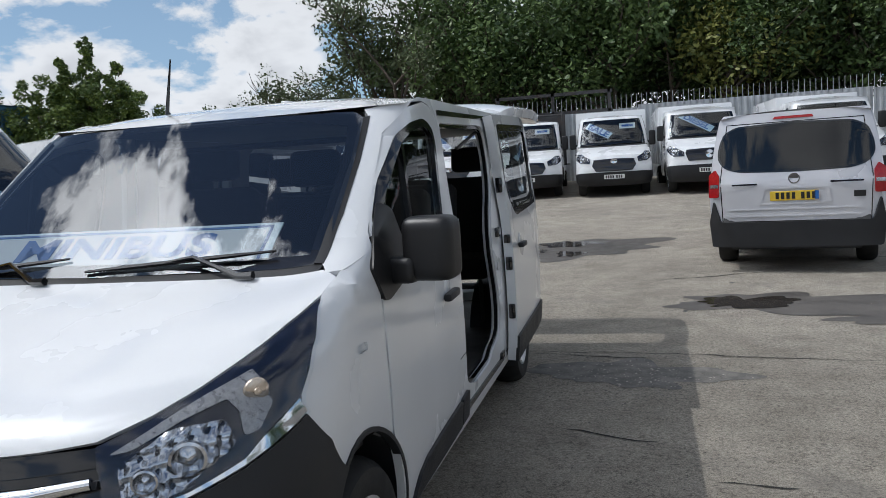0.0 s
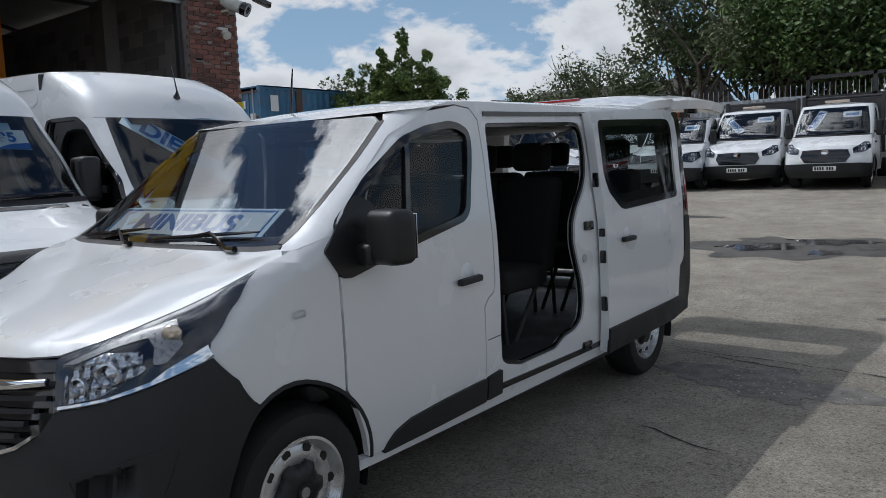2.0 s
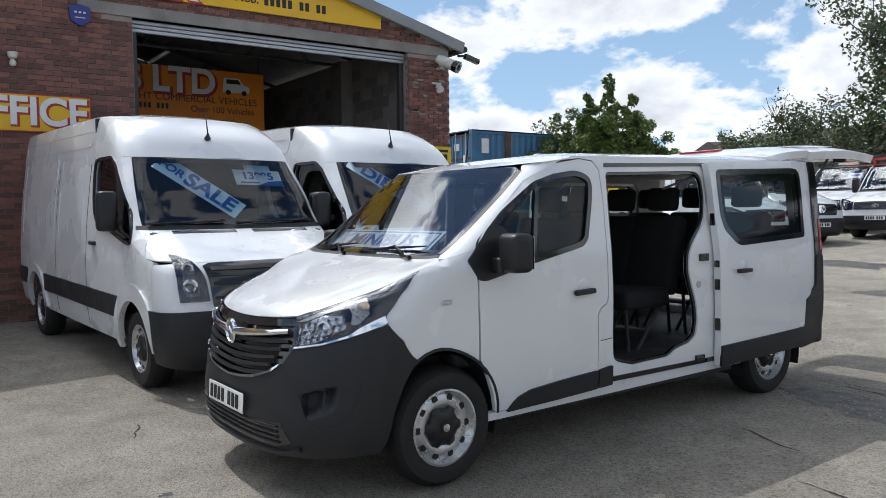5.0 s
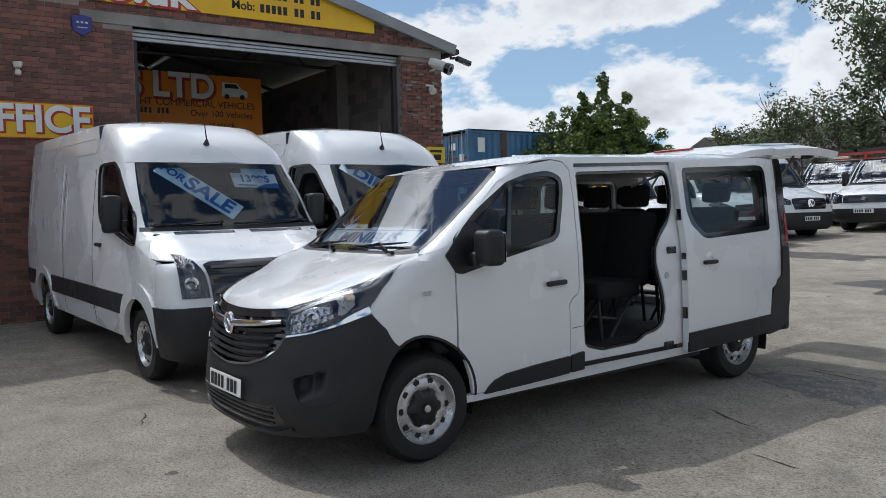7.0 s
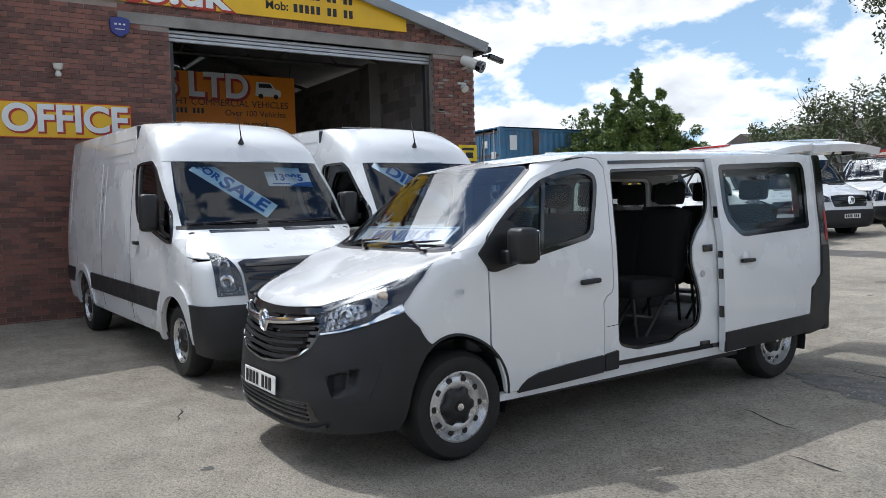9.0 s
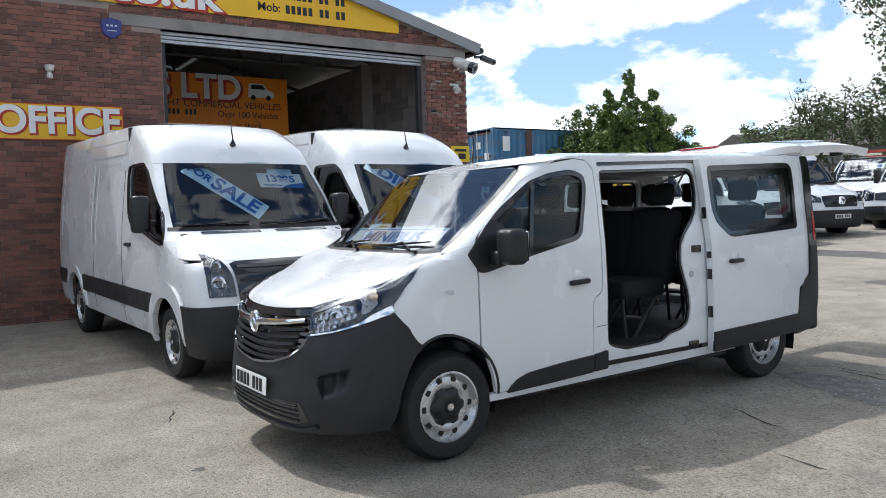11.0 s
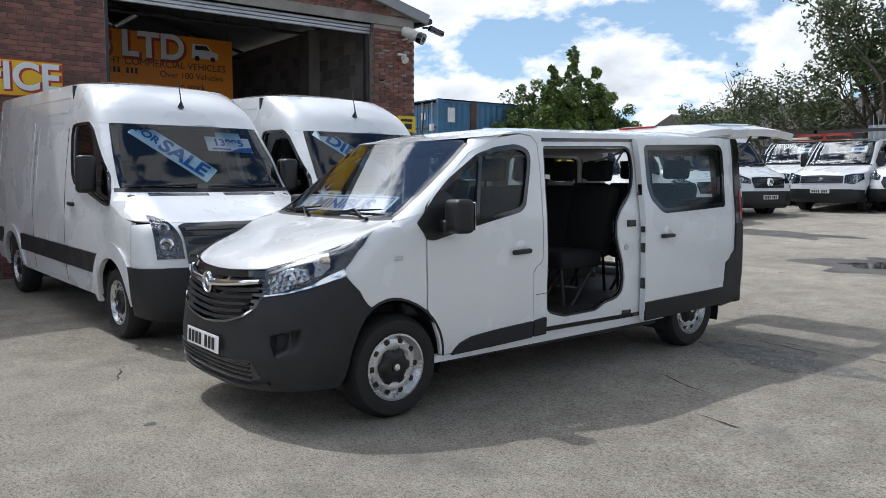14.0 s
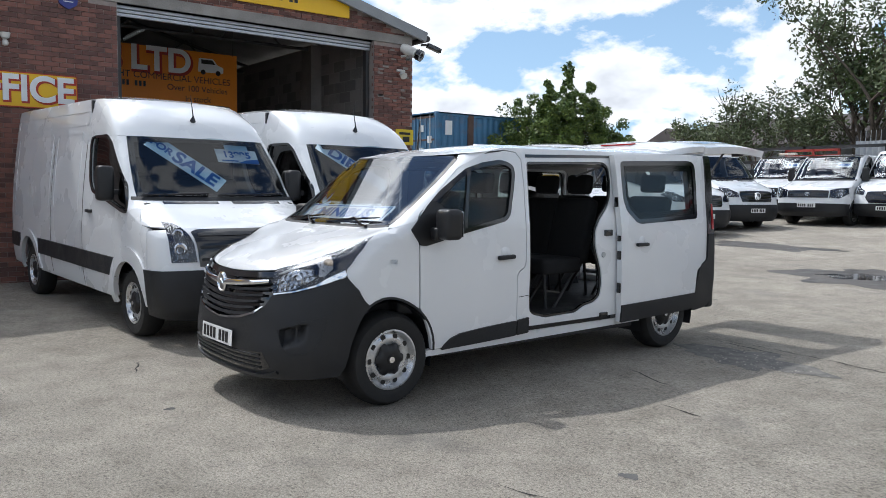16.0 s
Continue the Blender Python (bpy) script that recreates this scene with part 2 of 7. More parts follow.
M_BARK = surf("bark", (0.12, 0.095, 0.07), (0.06, 0.048, 0.037), rough=0.95, scale=9, fine=60, bump=0.8)
M_LEAFD = surf("dark_foliage", (0.068, 0.115, 0.026), (0.030, 0.060, 0.015), rough=0.55, scale=0.6, fine=9, per="island")
M_LEAFM = surf("mid_green_foliage", (0.10, 0.155, 0.038), (0.045, 0.085, 0.02), rough=0.55, scale=0.6, fine=9, per="island")
M_LEAFT = surf("fresh_green_foliage", (0.165, 0.225, 0.045), (0.06, 0.105, 0.022), rough=0.45, scale=0.9, fine=9, per="island")
M_RUST = surf("rust_brown_steel", (0.13, 0.085, 0.07), (0.08, 0.05, 0.04), rough=0.85, scale=3, fine=60, bump=0.3)
M_LEAFG = surf("grey_green_foliage", (0.14, 0.17, 0.075), (0.07, 0.095, 0.04), rough=0.6, scale=0.6, fine=9, per="island")
M_LEAFY = surf("yellow_green_foliage", (0.20, 0.21, 0.045), (0.10, 0.125, 0.025), rough=0.55, scale=0.6, fine=9, per="island")
M_REDSTEEL = surf("red_painted_steel", (0.36, 0.035, 0.02), (0.26, 0.025, 0.016), rough=0.5, scale=4, fine=80, dirt=((0.1, 0.06, 0.04), 4, 0.4))
M_REDBRICK = surf("far_red_brick", (0.30, 0.09, 0.055), (0.22, 0.065, 0.042), rough=0.9, scale=1.5, fine=30)
M_SLATE = surf("dark_roof_tiles", (0.085, 0.07, 0.066), (0.055, 0.046, 0.044), rough=0.8, scale=1.5, fine=20, bump=0.4)
M_LAMPW = surf("white_plastic", (0.72, 0.71, 0.66), (0.62, 0.6, 0.55), rough=0.45, scale=9, fine=90)
M_NAVY = surf("navy_alarm_box", (0.025, 0.035, 0.22), (0.02, 0.028, 0.17), rough=0.35, scale=8, fine=80)
M_CLEARSHEET = glass_mat("clear_roof_sheet", (0.72, 0.74, 0.74), 0.05)
M_HIVIS = surf("yellow_plastic", (0.75, 0.55, 0.02), (0.62, 0.45, 0.02), rough=0.5, scale=6, fine=80)


# ---------------------------------------------------------------- mesh helpers
def part(name, bm, material, parent=None, label="", m=None, smooth=True):
    me = bpy.data.meshes.new(name)
    bm.to_mesh(me)
    bm.free()
    me.materials.append(material)
    if smooth:
        me.polygons.foreach_set("use_smooth", [True] * len(me.polygons))
        me.set_sharp_from_angle(angle=radians(38))
    ob = new(name, me)
    if parent is not None:
        ob.parent = parent
    if m is not None:
        ob.matrix_basis = m
    if label:
        tagged(ob, label)
    return ob


def share(name, src, parent, m):
    ob = new(name, src.data)
    ob.parent = parent
    ob.matrix_basis = m
    return ob


def thing(name, label, category, m=None, group="", kind=""):
    ob = new(name)
    ob.empty_display_size = 0.2
    if m is not None:
        ob.matrix_basis = m
    return tagged(ob, label, category, group, kind)


def add_box(bm, x0, x1, y0, y1, z0, z1, bevel=0.0, seg=1, m=None):
    r = bmesh.ops.create_cube(bm, size=1)
    vs = r["verts"]
    bmesh.ops.scale(bm, verts=vs, vec=(x1 - x0, y1 - y0, z1 - z0))
    bmesh.ops.translate(bm, verts=vs, vec=((x0 + x1) / 2, (y0 + y1) / 2, (z0 + z1) / 2))
    if bevel:
        es = list({e for v in vs for e in v.link_edges})
        r2 = bmesh.ops.bevel(bm, geom=es, offset=bevel, segments=seg, profile=0.6, affect="EDGES")
        vs = list({v for f in r2["faces"] for v in f.verts} | {v for v in vs if v.is_valid})
    if m is not None:
        bmesh.ops.transform(bm, matrix=m, verts=vs)
    return vs


def box(*a, **k):
    bm = bmesh.new()
    add_box(bm, *a, **k)
    return bm


def lathe(profile, n=40, axis="X"):
    """Turn (radius, height) pairs round an axis."""
    bm = bmesh.new()
    rings = []
    for r, h in profile:
        ring = []
        for i in range(n):
            a = 2 * math.pi * i / n
            c, s = r * math.cos(a), r * math.sin(a)
            ring.append(bm.verts.new({"X": (h, c, s), "Y": (c, h, s), "Z": (c, s, h)}[axis]))
        rings.append(ring)
    for p, q in zip(rings, rings[1:]):
        for i in range(n):
            bm.faces.new((p[i], p[(i + 1) % n], q[(i + 1) % n], q[i]))
    for ring, flip in ((rings[0], True), (rings[-1], False)):
        if 1e-5 < (ring[0].co - ring[n // 2].co).length < 0.1:
            bm.faces.new(ring[::-1] if flip else ring)
    bmesh.ops.recalc_face_normals(bm, faces=bm.faces)
    return bm


def add_tube(bm, pts, radii, n=8):
    pts = [Vector(p) for p in pts]
    if isinstance(radii, (int, float)):
        radii = [radii] * len(pts)
    rings = []
    for i, p in enumerate(pts):
        d = (pts[min(i + 1, len(pts) - 1)] - pts[max(i - 1, 0)]).normalized()
        up = Vector((0, 0, 1)) if abs(d.z) < 0.9 else Vector((1, 0, 0))
        u = d.cross(up).normalized()
        v = d.cross(u)
        rings.append([bm.verts.new(p + radii[i] * (u * math.cos(2 * math.pi * k / n) + v * math.sin(2 * math.pi * k / n))) for k in range(n)])
    for p, q in zip(rings, rings[1:]):
        for k in range(n):
            bm.faces.new((p[k], q[k], q[(k + 1) % n], p[(k + 1) % n]))
    bm.faces.new(rings[0])
    bm.faces.new(rings[-1][::-1])


def tube(pts, radii, n=8):
    bm = bmesh.new()
    add_tube(bm, pts, radii, n)
    return bm


def rounded(poly, r, seg=4):
    """A polygon with its corners rounded (r: one radius, or one a corner)."""
    out, n = [], len(poly)
    for i, p in enumerate(poly):
        rad = r[i] if isinstance(r, (list, tuple)) else r
        p0, p1, p2 = Vector(poly[i - 1]), Vector(p), Vector(poly[(i + 1) % n])
        a, b = p0 - p1, p2 - p1
        if rad <= 0 or a.length < 1e-6 or b.length < 1e-6:
            out.append(tuple(p1))
            continue
        d = min(rad, a.length * 0.48, b.length * 0.48)
        s, e = p1 + a.normalized() * d, p1 + b.normalized() * d
        for k in range(seg + 1):
            t = k / seg
            q = (1 - t) ** 2 * s + 2 * t * (1 - t) * p1 + t * t * e
            out.append(tuple(q))
    return out


def patch(outline, fn, step=0.09, thick=0.012, holes=(), bm=None, vstep=None, centre=(0, 1.4, 1.0), sag=None):
    """A panel: a flat outline (u, v) laid on the surface fn(u, v), with thickness inwards."""
    from mathutils.geometry import tessellate_polygon
    loops = [[Vector((p[0], p[1], 0)) for p in lp] for lp in (outline, *holes)]
    flat = [v for lp in loops for v in lp]
    work = bmesh.new()
    vs = [work.verts.new(v) for v in flat]
    for tri in tessellate_polygon(loops):
        try:
            work.faces.new([vs[i] for i in tri])
        except ValueError:
            pass
    for axis, st in ((0, step), (1, vstep or step)):
        lo, hi = min(v[axis] for v in flat), max(v[axis] for v in flat)
        k = math.floor(lo / st) + 1
        while k * st < hi - 1e-5:
            co = Vector((k * st, 0, 0)) if axis == 0 else Vector((0, k * st, 0))
            no = Vector((1, 0, 0)) if axis == 0 else Vector((0, 1, 0))
            bmesh.ops.bisect_plane(work, geom=list(work.verts) + list(work.edges) + list(work.faces), dist=1e-6, plane_co=co, plane_no=no)
            k += 1
    for v in work.verts:
        v.co = Vector(fn(v.co.x, v.co.y))
    bmesh.ops.remove_doubles(work, verts=work.verts, dist=1e-5)
    bmesh.ops.recalc_face_normals(work, faces=work.faces)
    work.normal_update()
    c = Vector(centre)
    if sum((f.calc_center_median() - c).dot(f.normal) * f.calc_area() for f in work.faces) < 0:
        bmesh.ops.reverse_faces(work, faces=work.faces)
        work.normal_update()
    out = bm or bmesh.new()
    idx = {v: out.verts.new(v.co) for v in work.verts}
    for f in work.faces:
        out.faces.new([idx[v] for v in f.verts])
    if thick:
        inn = {v: out.verts.new(v.co - v.normal * thick) for v in work.verts}
        for f in work.faces:
            out.faces.new([inn[v] for v in reversed(f.verts)])
        for e in work.edges:
            if e.is_boundary:
                f = e.link_faces[0]
                a, b = e.verts
                lv = list(f.verts)
                if lv[(lv.index(a) + 1) % len(lv)] != b:
                    a, b = b, a
                out.faces.new((idx[b], idx[a], inn[a], inn[b]))
    work.free()
    return out


def write(name, body, size, m, material, parent=None, label="", depth=0.002, align="CENTER", squeeze=1.0, bold=0.018):
    cu = bpy.data.curves.new(name, "FONT")
    cu.body, cu.size, cu.extrude, cu.align_x, cu.align_y = body, size, depth, align, "CENTER"
    cu.offset = bold * size
    cu.materials.append(material)
    ob = new(name, cu)
    if parent is not None:
        ob.parent = parent
    ob.matrix_basis = m @ Matrix.Diagonal((squeeze, 1, 1, 1))
    if label:
        tagged(ob, label)
    return ob


# ---------------------------------------------------------------- van shell
class Shell:
    """A vehicle's skin: at each height z a plan outline with nose y0, half width w, nose length L and squareness n.
    The nose looks to -y, the front axle is at y = 0."""

    def __init__(self, rows, rear, taper=0.05):
        self.z = np.array([r[0] for r in rows], float)
        self.c = np.array([r[1:] for r in rows], float)
        self.rear, self.taper = rear, taper
        self.lift = 0.0

    def shoulder(self, x, y):
        return self.lift * math.exp(-(((abs(x) - 0.88) / 0.13) ** 2)) * math.exp(-(((y + 0.10) / 0.20) ** 2))

    def par(self, z):
        zs, c = self.z, self.c
        z = min(max(z, zs[0]), zs[-1])
        i = int(min(max(np.searchsorted(zs, z) - 1, 0), len(zs) - 2))
        h = zs[i + 1] - zs[i]
        t = (z - zs[i]) / h
        d = (c[i + 1] - c[i]) / h
        dm = d if i == 0 else (c[i] - c[i - 1]) / (zs[i] - zs[i - 1])
        dp = d if i + 2 >= len(zs) else (c[i + 2] - c[i + 1]) / (zs[i + 2] - zs[i + 1])
        m0 = np.where(dm * d > 0, 2 * dm * d / np.where(dm + d == 0, 1, dm + d), 0)
        m1 = np.where(dp * d > 0, 2 * dp * d / np.where(dp + d == 0, 1, dp + d), 0)
        return (2 * t**3 - 3 * t**2 + 1) * c[i] + (t**3 - 2 * t**2 + t) * h * m0 + (3 * t**2 - 2 * t**3) * c[i + 1] + (t**3 - t**2) * h * m1

    def sx(self, y, z):
        y0, w, L, n = self.par(z)
        d = (y0 + L - y) / L
        if d <= 0:
            k = max(0.0, (y - (self.rear - 0.8)) / 0.8)
            return w * (1 - self.taper * k * k)
        return 0.0 if d >= 1 else w * (1 - d**n) ** (1 / n)

    def side(self, off=0.0, s=1):
        return lambda y, z: (s * (self.sx(y, z) + off), y, z + self.shoulder(self.sx(y, z), y))

    def front(self, off=0.0):
        def fn(a, z):
            y0, w, L, n = self.par(z)
            q = min(abs(a), 1.0) * math.pi / 2
            x, y = w * math.sin(q) ** (2 / n), y0 + L * (1 - max(0.0, math.cos(q)) ** (2 / n))
            nx, ny = math.sin(q) * 1.0, -math.cos(q)
            return (math.copysign(x + off * nx, a), y + off * ny, z + self.shoulder(x, y))
        return fn

    def yx(self, f, z):
        """The y at which the side reaches the fraction f of its half width."""
        y0, w, L, n = self.par(z)
        return y0 + L - L * (1 - f**n) ** (1 / n)

    def ay(self, y, z):
        y0, w, L, n = self.par(z)
        d = min(1, max(0, (y0 + L - y) / L))
        return math.acos(d ** (n / 2)) * 2 / math.pi

    def ax(self, x, z):
        y0, w, L, n = self.par(z)
        return math.copysign(math.asin(min(1, abs(x) / w) ** (n / 2)) * 2 / math.pi, x)


def mirror_poly(p):
    return p + [(-a, z) for a, z in reversed(p) if abs(a) > 1e-6]


def arch_pts(yc, zc, r, a0, a1, n=10):
    return [(yc + r * math.cos(radians(a0 + (a1 - a0) * i / n)), zc + r * math.sin(radians(a0 + (a1 - a0) * i / n))) for i in range(n + 1)]


def make_wheel(parent, r, w, rim, style, places, holes=10):
    """A road wheel (tyre, rim, hub cap) at each place (x, y, side)."""
    first = None
    for x, y, s in places:
        e = new("wheel")
        e.parent = parent
        e.matrix_basis = pose(x, y, r, 0, 0, 0 if s > 0 else 180)
        if first is None:
            h = w / 2
            prof = [(rim - 0.015, -h + 0.02), (rim + 0.012, -h), (r - 0.035, -h - 0.006), (r - 0.012, -h + 0.018), (r, -h + 0.05), (r + 0.001, 0),
                    (r, h - 0.05), (r - 0.012, h - 0.018), (r - 0.035, h + 0.006), (rim + 0.045, h + 0.009), (rim + 0.012, h), (rim - 0.015, h - 0.02)]
            bm = lathe(prof, 112)
            for v in bm.verts:
                rad, ang = math.hypot(v.co.y, v.co.z), math.atan2(v.co.z, v.co.y)
                if rad > r - 0.02 and abs(v.co.x) > h - 0.07 and round(ang / (2 * math.pi / 112)) % 2:
                    v.co.y *= 1 - 0.010 / rad
                    v.co.z *= 1 - 0.010 / rad
            tyre = part("tyre", bm, M_RUBBER, e, "black treaded rubber tyre")
            prof = [(rim + 0.004, h - 0.012), (rim + 0.008, h + 0.002), (rim - 0.004, h + 0.004), (rim - 0.014, h - 0.012), (rim - 0.03, h - 0.035), (rim - 0.045, h - 0.028),
                    (rim * 0.66, h - 0.022), (rim * 0.52, h - 0.034), (rim * 0.47, h - 0.040), (0.03, h - 0.040)]
            wheel_rim = part("rim", lathe(prof, 48), M_STEEL, e, "silver steel wheel rim with black discs for vent holes")
            # black discs paint the shade inside the rim's vent holes
            vents = []
            for i in range(holes):
                ang = 2 * math.pi * i / holes
                spot = Matrix.Translation((h - 0.0355, rim * 0.79 * math.cos(ang), rim * 0.79 * math.sin(ang))) @ Matrix.Rotation(radians(90), 4, "Y")
                if vents:
                    vents.append(share("vent_hole", vents[0], e, spot))
                else:
                    hb = bmesh.new()
                    bmesh.ops.create_cone(hb, cap_ends=True, segments=14, radius1=rim * 0.085, radius2=rim * 0.095, depth=0.02)
                    vents.append(part("vent_hole", hb, M_INK, e, "black disc painting the shade of a vent hole", spot))
            cap = [(rim * 0.54, h - 0.034), (rim * 0.53, h - 0.020), (rim * 0.47, h - 0.008), (rim * 0.30, h + 0.0), (rim * 0.17, h + 0.003), (rim * 0.16, h + 0.009), (0.001, h + 0.010)]
            bm = lathe(cap, 72)
            for v in bm.verts:
                rad, ang = math.hypot(v.co.y, v.co.z), math.atan2(v.co.z, v.co.y)
                if rad > rim * 0.4:
                    f = 0.92 + 0.17 * min(1.0, max(0.0, 0.5 + 1.4 * math.cos(6 * ang)))
                    v.co.y *= f
                    v.co.z *= f
                elif rad > rim * 0.25:
                    v.co.x += 0.004
            hub = part("hub_cap", bm, M_BLACK, e, "black plastic hub cap")
            bm = lathe([(rim * 0.11, h + 0.008), (rim * 0.105, h + 0.0125), (0.001, h + 0.013)], 20)
            badge = part("badge", bm, M_CHROME, e, "small chrome centre badge")
            first = (tyre, wheel_rim, *vents, hub, badge)
        else:
            for o in first:
                tagged(share(o.name.split(".")[0], o, e, o.matrix_basis.copy()), o.get("label", ""))


def plate(parent, m, material=None, back=False):
    """A registration plate with plain bars for its characters."""
    bm = box(-0.26, 0.26, -0.006, 0.0, -0.0555, 0.0555, 0.004)
    pl = part("number_plate", bm, material or M_PLATEW, parent, "yellow number plate" if back else "white number plate", m)
    x = -0.225 if not back else -0.20
    for i, wdt in enumerate((0.05, 0.05, 0.05, 0.05, 0.0, 0.05, 0.05, 0.05)):
        if not wdt:
            x += 0.04
            continue
        part("character_bar", box(x, x + 0.036, -0.010, -0.0062, -0.038, 0.038), M_INK, pl)
        x += 0.058
    return pl


# ---------------------------------------------------------------- shared vehicle details
def torus(rad, thick, m, n=28, k=8):
    bm = bmesh.new()
    rings = []
    for i in range(n):
        a = 2 * math.pi * i / n
        rings.append([bm.verts.new(((rad + thick * math.cos(2 * math.pi * j / k)) * math.cos(a), (rad + thick * math.cos(2 * math.pi * j / k)) * math.sin(a), thick * math.sin(2 * math.pi * j / k))) for j in range(k)])
    for i in range(n):
        p, q = rings[i], rings[(i + 1) % n]
        for j in range(k):
            bm.faces.new((p[j], q[j], q[(j + 1) % k], p[(j + 1) % k]))
    bmesh.ops.transform(bm, verts=bm.verts, matrix=m)
    return bm


def grow(poly, d):
    """A convex-ish outline moved outwards by d."""
    n = len(poly)
    area = sum(poly[i - 1][0] * poly[i][1] - poly[i][0] * poly[i - 1][1] for i in range(n))
    s = 1 if area > 0 else -1
    out = []
    for i in range(n):
        a, b, c = Vector(poly[i - 1]), Vector(poly[i]), Vector(poly[(i + 1) % n])
        e1, e2 = (b - a).normalized(), (c - b).normalized()
        n1, n2 = Vector((e1.y, -e1.x)) * s, Vector((e2.y, -e2.x)) * s
        k = n1 + n2
        k = k / max(0.4, k.length_squared / 2)
        out.append(tuple(b + k * d))
    return out


def roof_grid(sh, zfront, edge, centre, rear, nx=14, ny=26, thick=0.03):
    """A crowned roof from the top of the windscreen to the tail; edge and centre: (y, z) heights."""
    ey, ez = zip(*edge)
    cy, cz = zip(*centre)
    bm = bmesh.new()
    rows = []
    for j in range(ny + 1):
        t = j / ny
        t = t * t * 0.55 + t * 0.45
        row = []
        for i in range(-nx, nx + 1):
            u = i / nx
            y0, w, L, n = sh.par(zfront)
            yf = y0 + L * (1 - (1 - min(1, abs(u) * 0.985) ** n) ** (1 / n))
            y = yf + (rear - yf) * t
            ze, zc = np.interp(y, ey, ez), np.interp(y, cy, cz)
            we = sh.sx(max(y, yf + 1e-4), ze) if abs(u) > 0.9 else sh.sx(max(y, y0 + L), ze)
            we = sh.sx(max(y, y0 + L), ze) * (1 if y > y0 + L else (sh.sx(y + 1e-4, zfront) / w if abs(u) > 0.97 else 1))
            x = u * sh.sx(max(y, y0 + L), ze)
            row.append(bm.verts.new((x, y, ze + (zc - ze) * (1 - abs(u) ** 2.6))))
        rows.append(row)
    for p, q in zip(rows, rows[1:]):
        for a in range(len(p) - 1):
            bm.faces.new((p[a], p[a + 1], q[a + 1], q[a]))
    bmesh.ops.recalc_face_normals(bm, faces=bm.faces)
    bm.normal_update()
    if sum(f.normal.z for f in bm.faces) < 0:
        bmesh.ops.reverse_faces(bm, faces=bm.faces)
    return bm


def seat(parent, x, y, z, w=0.46, rests=1, legs=True, back=0.62):
    s = new("seat")
    s.parent = parent
    s.matrix_basis = pose(x, y, z)
    part("cushion", box(-w / 2, w / 2, -0.26, 0.24, 0.0, 0.14, 0.05, 3), M_CLOTH, s)
    part("backrest", box(-w / 2, w / 2, -0.065, 0.065, 0.0, back, 0.05, 3, m=pose(0, 0.26, 0.08, -14, 0, 0)), M_CLOTH, s)
    for i in range(rests):
        rx = (i - (rests - 1) / 2) * w / max(1, rests)
        part("headrest", box(rx - 0.13, rx + 0.13, -0.05, 0.05, 0.03, 0.21, 0.045, 3, m=pose(0, 0.26 + back * 0.26, 0.10 + back * 0.96, -8, 0, 0)), M_CLOTH, s)
    if legs:
        for sx in (-1, 1):
            bm = bmesh.new()
            lx = sx * (w / 2 - 0.06)
            add_tube(bm, [(lx, -0.2, 0.02), (lx, -0.16, 0.46 - z)], 0.014)
            add_tube(bm, [(lx, 0.2, 0.02), (lx, -0.1, 0.46 - z)], 0.014)
            add_tube(bm, [(lx, -0.2, 0.47 - z), (lx, 0.25, 0.47 - z)], 0.018)
            part("seat_frame", bm, M_DARKSTEEL, s, "black tubular steel seat frame")
    return s


# ---------------------------------------------------------------- the white minibus
VIV = Shell([
    (0.18, -0.78, 0.83, 0.60, 3.0), (0.28, -0.86, 0.87, 0.62, 3.0), (0.45, -0.885, 0.895, 0.64, 3.0), (0.60, -0.88, 0.905, 0.66, 2.8),
    (0.80, -0.85, 0.908, 0.68, 2.7), (0.95, -0.80, 0.905, 0.70, 2.6), (1.00, -0.765, 0.904, 0.72, 2.6), (1.06, -0.63, 0.902, 0.62, 2.9),
    (1.12, -0.44, 0.900, 0.52, 3.4), (1.18, -0.25, 0.897, 0.40, 4.6), (1.25, -0.02, 0.892, 0.31, 5.6), (1.42, 0.20, 0.872, 0.35, 4.4),
    (1.80, 0.68, 0.835, 0.34, 4.0), (1.92, 0.82, 0.81, 0.34, 3.4)], rear=4.0)

VIV.lift = 0.03


